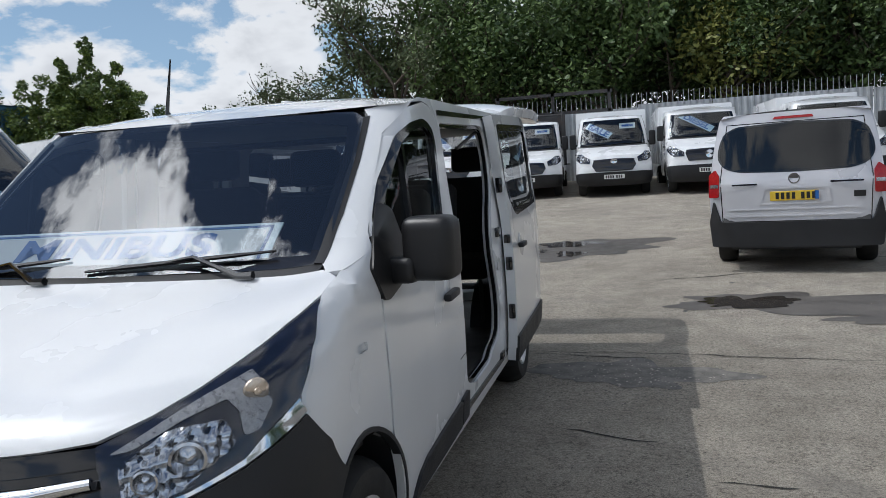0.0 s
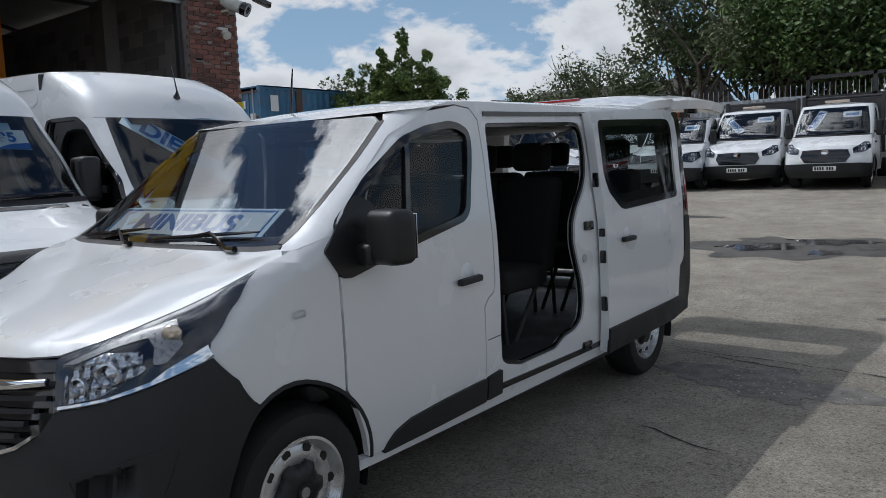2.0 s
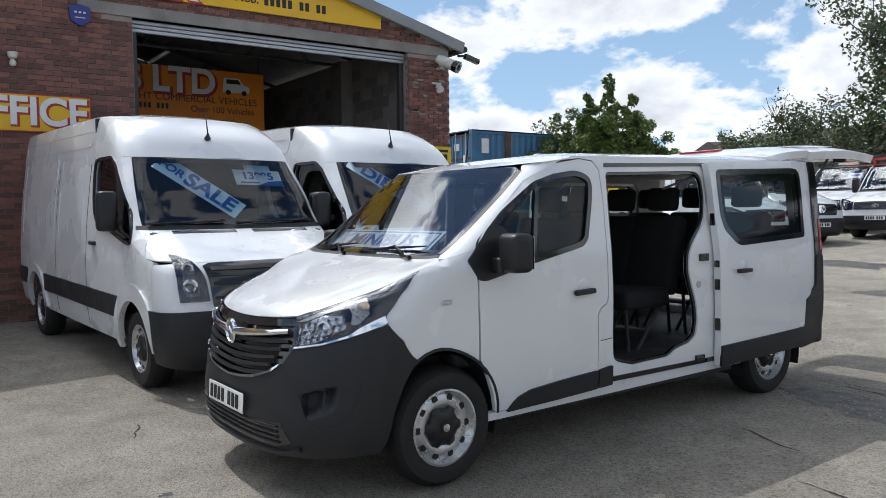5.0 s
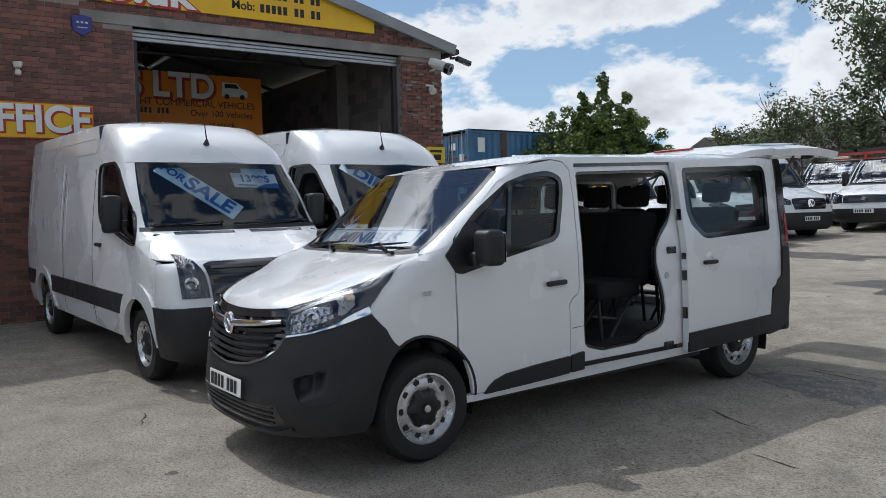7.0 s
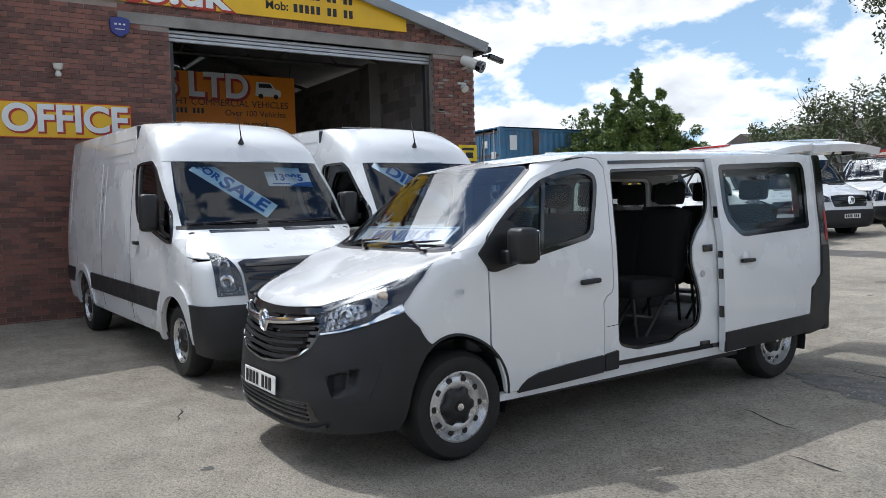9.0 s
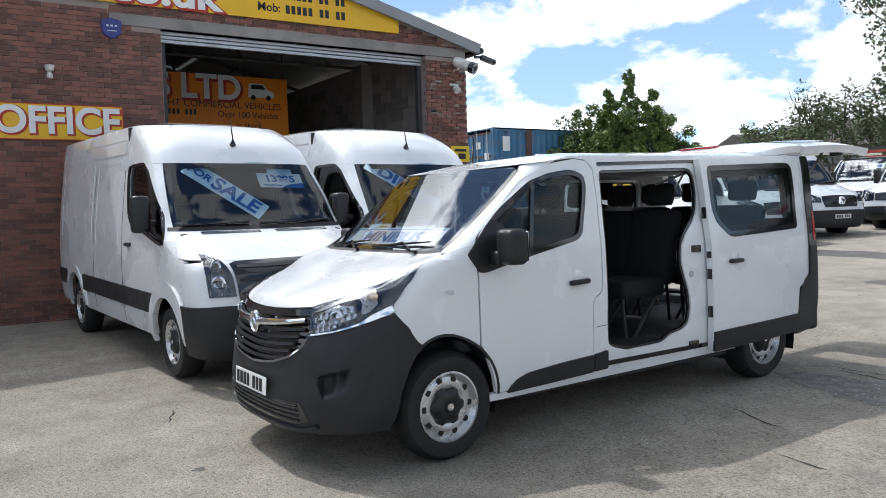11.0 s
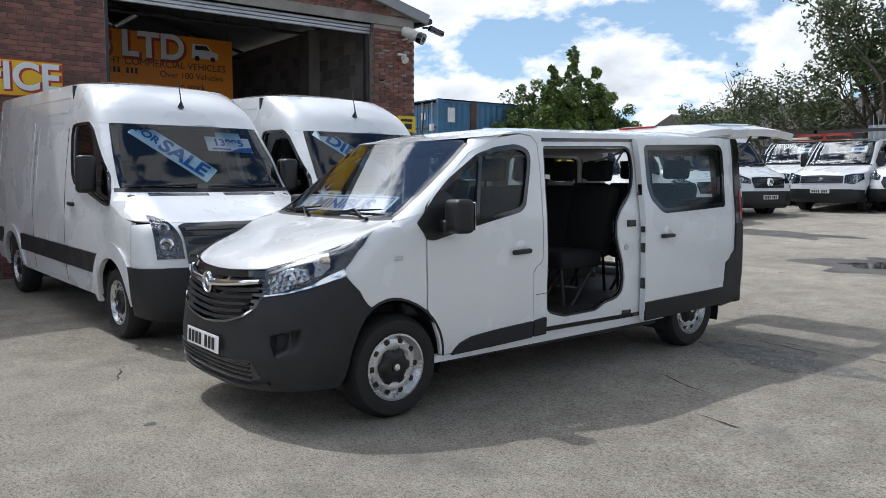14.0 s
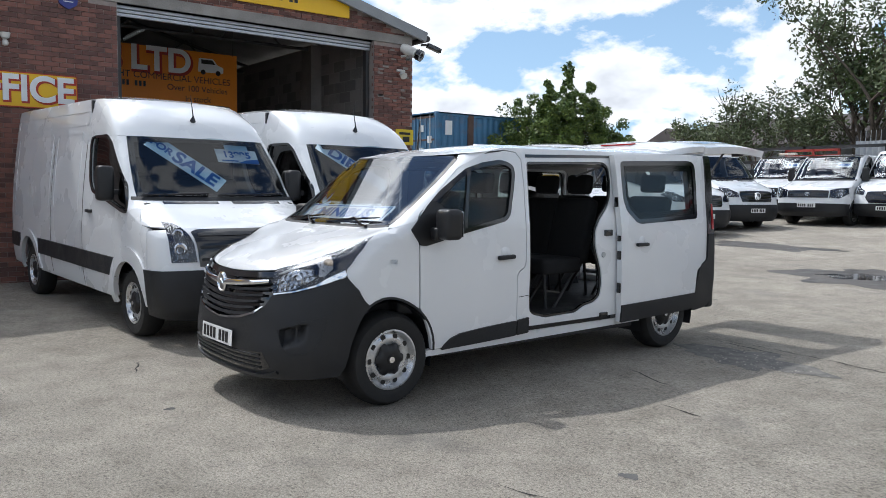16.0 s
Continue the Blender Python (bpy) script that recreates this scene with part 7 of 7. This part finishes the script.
    for s in (1, -1):
        B("tail_lamp", rounded([(s * 0.84, 0.90), (s * 0.955, 0.90), (s * 0.95, 1.18), (s * 0.875, 1.24), (s * 0.83, 1.16)], 0.02, 3), M_RED, 0.02, 0.06, lb="red tail lamp")
        B("lamp_stripe", [(s * 0.845, 1.02), (s * 0.94, 1.02), (s * 0.94, 1.06), (s * 0.845, 1.06)], M_REFLECT, 0.026, 0.01)
        body = [(-0.5, 1.0), (-0.5, 0.5)] + arch_pts(0, 0.34, 0.42, 160, 4, 8) + [(0.45, 0.34), (2.72, 0.34)] + arch_pts(3.17, 0.34, 0.42, 176, 4, 8) + [(3.62, 0.42), (4.15, 0.5), (4.14, 0.9), (4.12, 1.1), (4.02, 1.5), (3.94, 1.84), (1.2, 1.84), (0.75, 1.76), (0.1, 1.30), (-0.2, 1.2)]
        w1 = rounded([(0.35, 1.25), (1.2, 1.25), (1.2, 1.68), (0.85, 1.68)], 0.05, 3)
        w2 = rounded([(1.35, 1.25), (2.5, 1.25), (2.5, 1.70), (1.35, 1.70)], 0.05, 3)
        w3 = rounded([(2.6, 1.25), (3.8, 1.25), (3.7, 1.70), (2.6, 1.70)], 0.05, 3)
        part("body_side", patch(body, sh.side(0, s), 0.15, 0.03, [w1, w2, w3]), M_SILVER, van, "silver body side")
        for w in (w1, w2, w3):
            part("window_glass", patch(grow(w, 0.01), sh.side(0.003, s), 0.2, 0.004), M_PRIVACY, van)
        part("lower_trim", patch([(0.46, 0.32), (2.70, 0.32), (2.70, 0.46), (0.46, 0.46)], sh.side(0.012, s), 0.2, 0.02), M_PLASTIC, van)
        part("door_mirror", box(-0.11, 0.11, -0.06, 0.08, -0.09, 0.09, 0.04, 3), M_PLASTIC, van, m=pose(s * 1.08, 0.45, 1.32))
    part("roof", roof_grid(sh, 1.84, [(-1, 1.84), (9, 1.84)], [(0.8, 1.84), (1.3, 1.90), (2, 1.92), (4.0, 1.90)], 4.02, 8, 12), M_SILVER, van)
    F_ = lambda nm, p, mm_, o=0.0: part(nm, patch(mirror_poly(p), sh.front(o), 0.12, 0.01, vstep=0.05), mm_, van)
    F_("bonnet", [(0, 0.95), (0.9, 0.95), (0.95, 1.2), (0, 1.22)], M_SILVER)
    F_("front_bumper", [(0, 0.26), (0.8, 0.26), (0.8, 0.96), (0, 0.96)], M_SILVER)
    F_("windscreen", [(0, 1.23), (0.85, 1.25), (0.85, 1.80), (0, 1.83)], M_PRIVACY)
    make_wheel(van, 0.335, 0.205, 0.215, "steel", [(0.81, 0, 1), (-0.81, 0, -1), (0.81, 3.17, 1), (-0.81, 3.17, -1)], 10)
    part("underbody", box(-0.7, 0.7, -0.6, 4.1, 0.26, 0.5), M_PLASTIC, van)
    part("cabin_floor", box(-0.85, 0.85, 0.0, 4.0, 0.5, 0.56), M_DASH, van)
    for y in (0.9, 2.0, 2.95):
        for x in (-0.42, 0.42):
            seat(van, x, y, 0.8, 0.5, 1, False, 0.6)
    return van


heading = Vector((0.16, 0.987, 0)).normalized()
rear_c = Vector((3.31, 7.68, 0))
axle = rear_c + heading * 4.22
people_carrier(pose(axle.x, axle.y, ground_z(8.7) - 0.01, 0, 0, math.degrees(math.atan2(heading.y, heading.x)) + 90))


# ---------------------------------------------------------------- fence, container, trees, distance
def fence():
    FY = 25.6
    z0 = ground_z(FY)
    f = thing("palisade_fence", "galvanised palisade fence backed with corrugated steel sheets", "fence")
    bm = bmesh.new()
    me = None
    x = -26.0
    pale = None
    n = 0
    while x < 24:
        if pale is None:
            b = bmesh.new()
            add_box(b, -0.034, 0.034, -0.006, 0.006, 0, 2.75)
            top = [v for v in b.verts if v.co.z > 2.7]
            for v in top:
                v.co.x *= 0.2
                v.co.z += 0.10
            pale = part("pale", b, M_GALV, f, "pointed galvanised pale", pose(x, FY, z0), smooth=False)
            pale.matrix_basis = pose(x, FY, z0 - 1.15)
        else:
            share("pale", pale, f, pose(x, FY, z0 - (1.15 if x < -7.5 else 0.0), 0, 0, 0))
        x += 0.17
        n += 1
    for zz in (0.5, 2.25):
        part("rail", box(-26, 24, FY + 0.02, FY + 0.07, z0 + zz, z0 + zz + 0.05), M_GALV, f)
    # corrugated sheets in front of the pales, in several lengths and tones
    rng = random.Random(2)
    x = -7.6
    while x < 24:
        w = 2.4 if x > -7 else 1.6
        h = 2.42 + rng.uniform(-0.05, 0.06)
        b = bmesh.new()
        k = int(w / 0.05)
        cols = []
        for i in range(k + 1):
            xx = x + w * i / k
            d = 0.018 * (1 if (i // 2) % 2 else -1)
            cols.append((b.verts.new((xx, FY - 0.06 + d, z0 - 0.05)), b.verts.new((xx, FY - 0.06 + d, z0 + h))))
        for p, q in zip(cols, cols[1:]):
            b.faces.new((p[0], q[0], q[1], p[1]))
        part("sheet", b, M_GALV, f, "corrugated galvanised sheet", smooth=False)
        x += w + 0.01
    # darker boards at the far end
    for i in range(18):
        xx = -26 + i * 1.0
        part("board", box(xx, xx + 0.97, FY - 0.10, FY - 0.06, z0 - 0.05, z0 + 1.15 + rng.uniform(-0.08, 0.08)), M_GALV if i % 3 else M_BARGE, f)


def scaffold(x, y, w, h, label):
    s = thing("steel_rack", label, "rack")
    z0 = ground_z(y)
    for xx in (x, x + w / 2, x + w):
        part("post", box(xx - 0.05, xx + 0.05, y - 0.05, y + 0.05, z0, z0 + h), M_DARKSTEEL, s)
    for zz in (h, h * 0.8):
        part("beam", box(x - 0.1, x + w + 0.1, y - 0.05, y + 0.05, z0 + zz - 0.1, z0 + zz), M_DARKSTEEL, s)


def container(m):
    c = thing("shipping_container", "faded blue steel shipping container with rust marks", "container", m)
    L, W, H = 6.06, 2.44, 2.9

    def wall(nm, x0, y0, x1, y1, side):
        b = bmesh.new()
        ln = math.hypot(x1 - x0, y1 - y0)
        ux, uy = (x1 - x0) / ln, (y1 - y0) / ln
        cols, s, i = [], 0.0, 0
        while s < ln:
            d = -0.036 if i % 4 in (1, 2) else 0.0
            px, py = x0 + ux * s + uy * d * -1, y0 + uy * s + ux * d
            cols.append((b.verts.new((px, py, 0.15)), b.verts.new((px, py, H - 0.1))))
            s += 0.07
            i += 1
        for p, q in zip(cols, cols[1:]):
            b.faces.new((p[0], q[0], q[1], p[1]))
        part(nm, b, M_CONTBLUE, c, smooth=False)

    wall("side_wall", -W / 2 + 0.02, 0, -W / 2 + 0.02, L, -1)
    wall("side_wall", W / 2 - 0.02, L, W / 2 - 0.02, 0, 1)
    for y in (0.06, L - 0.06):
        for x in (-W / 2 + 0.06, W / 2 - 0.06):
            part("corner_post", box(x - 0.08, x + 0.08, y - 0.08, y + 0.08, 0, H, 0.01), M_CONTBLUE, c)
    part("seam_post", box(W / 2 - 0.06, W / 2 + 0.012, 1.52, 1.78, 0.1, H - 0.05, 0.006), M_RUST, c, "rusty upright between two side panels")
    for x in (-W / 2 + 0.05, W / 2 - 0.05):
        part("top_rail", box(x - 0.05, x + 0.05, 0, L, H - 0.12, H), M_CONTBLUE, c)
        part("bottom_rail", box(x - 0.05, x + 0.05, 0, L, 0.02, 0.18), M_CONTBLUE, c)
    part("roof", box(-W / 2, W / 2, 0, L, H - 0.05, H - 0.01), M_CONTBLUE, c)
    for s in (-1, 1):
        d = part("door", box(s * 0.6 - 0.57, s * 0.6 + 0.57, 0.0, 0.05, 0.2, H - 0.15, 0.01), M_CONTBLUE, c, "blue container door with locking bars")
        for xx in (s * 0.6 - 0.3, s * 0.6 + 0.3):
            part("locking_bar", tube([(xx, -0.04, 0.15), (xx, -0.04, H - 0.1)], 0.02), M_GALV, d)
        for zz in (0.25, 1.05, 1.85, H - 0.22):
            part("door_rib", box(s * 0.6 - 0.55, s * 0.6 + 0.55, -0.03, 0.0, zz, zz + 0.07), M_RUST if zz > 1 else M_CONTBLUE, d)
        for xx in (-0.55, -0.02, 0.48):
            part("door_rib", box(s * 0.6 + xx, s * 0.6 + xx + 0.07, -0.028, 0.0, 0.3, H - 0.2), M_CONTBLUE, d)
        for k in range(3):
            part("marking", box(s * 0.6 - 0.38 + 0.5 * (k % 2), s * 0.6 - 0.12 + 0.5 * (k % 2), -0.034, 0.0, 1.35 + k * 0.42, 1.6 + k * 0.42), M_CARD, d)
    part("rear_wall", box(-W / 2, W / 2, L - 0.05, L, 0.1, H - 0.05), M_CONTBLUE, c)
    part("notice", box(-W / 2 - 0.025, -W / 2 - 0.02, 0.5, 0.85, 1.95, 2.35), M_CARD, c, "white paper notice")
    part("notice", box(W / 2 + 0.005, W / 2 + 0.012, 0.42, 0.74, 2.08, 2.60), M_CARD, c, "white paper notice")
    return c


def leaf_cloud(bm, centres, size, per, rng, droop=0.2):
    for c, r in centres:
        for _ in range(per):
            while True:
                d = Vector((rng.uniform(-1, 1), rng.uniform(-1, 1), rng.uniform(-1, 1)))
                if 0.15 < d.length < 1:
                    break
            p = Vector(c) + d * r
            s = size * rng.uniform(0.6, 1.4)
            u = Vector((rng.uniform(-1, 1), rng.uniform(-1, 1), rng.uniform(-1, 1) * 0.8)).normalized()
            v = u.cross(Vector((rng.uniform(-1, 1), rng.uniform(-1, 1), rng.uniform(-1, 1)))).normalized()
            a = [bm.verts.new(p + u * s), bm.verts.new(p + v * s * 0.45), bm.verts.new(p - u * s), bm.verts.new(p - v * s * 0.45)]
            bm.faces.new(a)


def tree(label, x, y, z, height, spread, material, seed, clumps=60, per=90, leaf=0.09, trunk=0.16, stems=1, low=0.25, airy=0.5, name="tree", gaps=0.5):
    """Tapered trunk with forking limbs; clumps of small leaves round the limb ends."""
    rng = random.Random(seed)
    t = thing(name, label, "tree", pose(x, y, z))
    wood = bmesh.new()
    tips = []

    def grow_limb(p, d, ln, r, depth):
        pts, q = [p], p.copy()
        for i in range(4):
            d = (d + Vector((rng.uniform(-0.22, 0.22), rng.uniform(-0.22, 0.22), rng.uniform(-0.05, 0.16)))).normalized()
            q = q + d * ln / 4
            pts.append(q.copy())
        add_tube(wood, pts, [r, r * 0.86, r * 0.74, r * 0.62, r * 0.5], 6 if depth < 2 else 4)
        if depth >= 2:
            tips.append(q)
            tips.append(pts[2])
            return
        for i in range(rng.choice((3, 4)) if depth else 5):
            a = rng.uniform(0, 6.28)
            side = Vector((math.cos(a), math.sin(a), rng.uniform(0.1, 0.9))).normalized()
            nd = (d * 0.55 + side * spread / height * 1.7).normalized()
            grow_limb(pts[rng.choice((2, 3, 4))], nd, ln * rng.uniform(0.5, 0.75), r * 0.5, depth + 1)

    for s in range(stems):
        off = Vector((rng.uniform(-0.5, 0.5), rng.uniform(-0.4, 0.4), 0)) * (stems > 1)
        grow_limb(off, Vector((rng.uniform(-0.15, 0.15) + off.x * 0.3, rng.uniform(-0.15, 0.15), 1)).normalized(), height * 0.52, trunk, 0)
    top = max(p.z for p in tips)
    for v in wood.verts:
        v.co.z *= height * 0.94 / top
    tips = [Vector((p.x, p.y, p.z * height * 0.94 / top)) for p in tips]
    part("trunk", wood, material and M_BARK, t, "grey-brown trunk and limbs")
    crown = bmesh.new()
    cs = []
    for _ in range(clumps):
        p = rng.choice(tips)
        c = p + Vector((rng.gauss(0, 0.28), rng.gauss(0, 0.28), rng.gauss(0, 0.22))) * spread * 0.35
        if c.z < low * height:
            c.z = low * height + rng.random() * 0.3 * height
        cs.append((c, (0.25 + spread * rng.uniform(0.10, 0.20)) * (1.2 - airy * 0.5)))
    leaf_cloud(crown, cs, leaf, per, rng)
    part("crown", crown, material, t, "uneven crown of small leaves", smooth=False)
    return t


def spire_tree(x, y, z):
    """A bushy young tree with a few long leafy leaders above the main crown."""
    rng = random.Random(31)
    t = thing("tree", "bushy young tree with bright leafy leaders above the container yard", "tree", pose(x, y, z))
    wood = bmesh.new()
    clumps = []
    # (lean along the yard, lean across, height, leafy from)
    leaders = [(0.30, 0.35, 5.75, 0.50), (-0.35, -0.15, 5.1, 0.45), (0.95, 0.85, 4.95, 0.5), (-0.9, -0.7, 4.1, 0.4), (0.1, -0.5, 4.6, 0.4), (1.45, 1.2, 4.0, 0.35), (-1.25, -1.1, 3.1, 0.3),
               (0.5, 0.1, 4.5, 0.35), (1.1, 0.5, 3.6, 0.3), (-0.6, -1.2, 3.4, 0.3), (0.2, 0.8, 3.7, 0.3), (-0.2, 0.3, 4.0, 0.3), (1.2, 1.5, 3.0, 0.25), (-1.0, -0.4, 2.9, 0.25), (0.8, -0.3, 3.0, 0.25)]
    for lx, ly, hh, lf in leaders:
        pts = []
        for i in range(8):
            f = i / 7
            pts.append(Vector((1.0 * lx * f ** 0.75 + rng.gauss(0, 0.05), 1.0 * ly * f ** 0.75 + rng.gauss(0, 0.05), hh * f)))
        add_tube(wood, pts, [0.05 - 0.006 * i for i in range(8)], 5)
        for i in range(32):
            f = lf + (1 - lf) * (i / 31)
            k = min(6, int(f * 7))
            p = pts[k].lerp(pts[k + 1], f * 7 - k)
            reach = 0.62 * max(0.0, 1 - (p.z / 4.9) ** 3) + 0.10
            q = p + Vector((rng.gauss(0, 1), rng.gauss(0, 1), rng.gauss(0, 0.5))) * reach * 0.78
            if rng.random() < 0.5:
                add_tube(wood, [p, (p + q) / 2 + Vector((0, 0, 0.05)), q], [0.012, 0.008, 0.004], 4)
            clumps.append((q, rng.uniform(0.16, 0.32) if p.z < 4.3 else rng.uniform(0.10, 0.17)))
    part("trunk", wood, M_BARK, t, "thin grey-brown stems")
    crown = bmesh.new()
    for c_, r_ in clumps:
        leaf_cloud(crown, [(c_, r_)], 0.06, int(60 + 800 * (r_ - 0.08)), rng)
    part("crown", crown, M_LEAFT, t, "uneven crown of small leaves", smooth=False)
    return t


def house(x, y, z, w, d, h, rh, turn, label, wall=None):
    o = thing("house", label, "house", pose(x, y, z, 0, 0, turn))
    part("wall", box(-w / 2, w / 2, -d / 2, d / 2, 0, h), wall or M_REDBRICK, o, "red brick wall", smooth=False)
    b = bmesh.new()
    e = 0.3
    v = [b.verts.new(p) for p in ((-w / 2 - e, -d / 2 - e, h), (w / 2 + e, -d / 2 - e, h), (w / 2 + e, d / 2 + e, h), (-w / 2 - e, d / 2 + e, h), (-w / 2 - e, 0, h + rh), (w / 2 + e, 0, h + rh))]
    for f in ((0, 1, 5, 4), (2, 3, 4, 5), (0, 4, 3), (1, 2, 5), (3, 2, 1, 0)):
        b.faces.new([v[i] for i in f])
    part("roof", b, M_SLATE, o, "dark tiled roof", smooth=False)
    return o


# unseen walls, added where the walk turns away, darken reflections and low sky light
tagged(part("yard_wall_east", box(13.0, 13.22, -16.0, 25.4, -0.2, 2.3), M_CONC, smooth=False), "unseen plain grey wall added to darken reflections and low sky light", "wall", kind="structure")
tagged(part("yard_wall_south", box(-8.0, 13.0, -16.22, -16.0, -0.2, 2.3), M_CONC, smooth=False), "unseen plain grey wall added to darken reflections and low sky light", "wall", kind="structure")
fence()
scaffold(-3.2, 23.6, 3.6, 3.0, "dark steel load frame standing by the fence")
scaffold(-11.5, 24.2, 5.5, 2.35, "dark steel storage rack by the fence")
# unseen plinth, added to carry the container at its height
dock = part("loading_dock", box(-20.2, -17.0, 13.9, 20.8, 0.0, 1.5, 0.02), M_CONC)
tagged(dock, "unseen plain concrete plinth added under the container", "dock", kind="structure")
container(pose(-18.62, 14.3, 1.5))
spire_tree(-15.7, 18.8, 0.6)
tree("low shrub on the yard's edge", -14.3, 20.8, 0.7, 2.9, 1.2, M_LEAFD, 33, 60, 110, 0.08, 0.06, 3, 0.1, 0.2, "shrub")
tree("distant small tree beyond the container", -31.8, 31.0, 0.9, 6.0, 2.6, M_LEAFG, 34, 40, 60, 0.12, 0.10, 2, 0.3, 0.7)
for x_, y_, h_, s_, sd_ in ((-15.4, 28.6, 4.6, 1.6, 41), (-12.9, 28.3, 5.4, 1.8, 42), (-10.9, 28.9, 4.8, 1.6, 43)):
    tree("thin grey-green thorn tree behind the fence", x_, y_, 0.9, h_, s_, M_LEAFG, sd_, 75, 60, 0.075, 0.08, 3, 0.18, 0.7)
tree("tall airy multi-stemmed willow behind the fence", -8.6, 29.2, 0.9, 9.4, 3.0, M_LEAFG, 51, 150, 75, 0.10, 0.13, 5, 0.16, 0.6)
tree("tall airy multi-stemmed willow behind the fence", -7.0, 30.2, 0.9, 9.6, 3.0, M_LEAFM, 52, 120, 75, 0.10, 0.13, 4, 0.16, 0.6)
k_ = 0
for x_, h_, mat__ in ((-4.6, 8.0, M_LEAFM), (-2.2, 8.3, M_LEAFD), (0.2, 8.4, M_LEAFM), (2.6, 8.0, M_LEAFD), (4.6, 7.6, M_LEAFD), (6.4, 7.6, M_LEAFY), (8.6, 8.0, M_LEAFD), (11.0, 8.2, M_LEAFM), (13.5, 8.4, M_LEAFD)):
    k_ += 1
    tree("dense green tree rising behind the fence" if mat__ != M_LEAFY else "yellow-green sunlit tree behind the fence", x_, 28.6 + (k_ % 3) * 0.7, 0.9, h_, 4.0, mat__, 60 + k_, 150, 90, 0.115, 0.13, 3, 0.16, 0.25)
for x_, mat__ in ((-5.5, M_LEAFD), (-2.5, M_LEAFD), (0.8, M_LEAFD), (3.6, M_LEAFD), (6.8, M_LEAFD), (10, M_LEAFD)):
    k_ += 1
    tree("dark backing tree in the wood", x_, 33.5, 0.9, 8.2, 5.0, mat__, 60 + k_, 120, 70, 0.16, 0.13, 3, 0.1, 0.1)
for x_, y_, h_ in ((27.0, -4.0, 5.4), (28.0, 3.0, 6.0), (27.0, 10.0, 5.6), (28.5, 17.0, 6.2), (27.0, 24.0, 5.6)):
    k_ += 1
    tree("dense green tree beyond the added wall", x_, y_, 0.0, h_, 5.2, M_LEAFD, 60 + k_, 80, 55, 0.20, 0.13, 3, 0.14, 0.15)
house(-28.6, 48.0, 0.9, 7, 6, 3.9, 1.35, 78, "red brick house with a dark roof in the distance")
house(-14.6, 34.5, 0.9, 9, 6, 2.9, 1.5, 0, "low dark shed behind the thorn trees", M_BARGE)

bricks(FRONT)
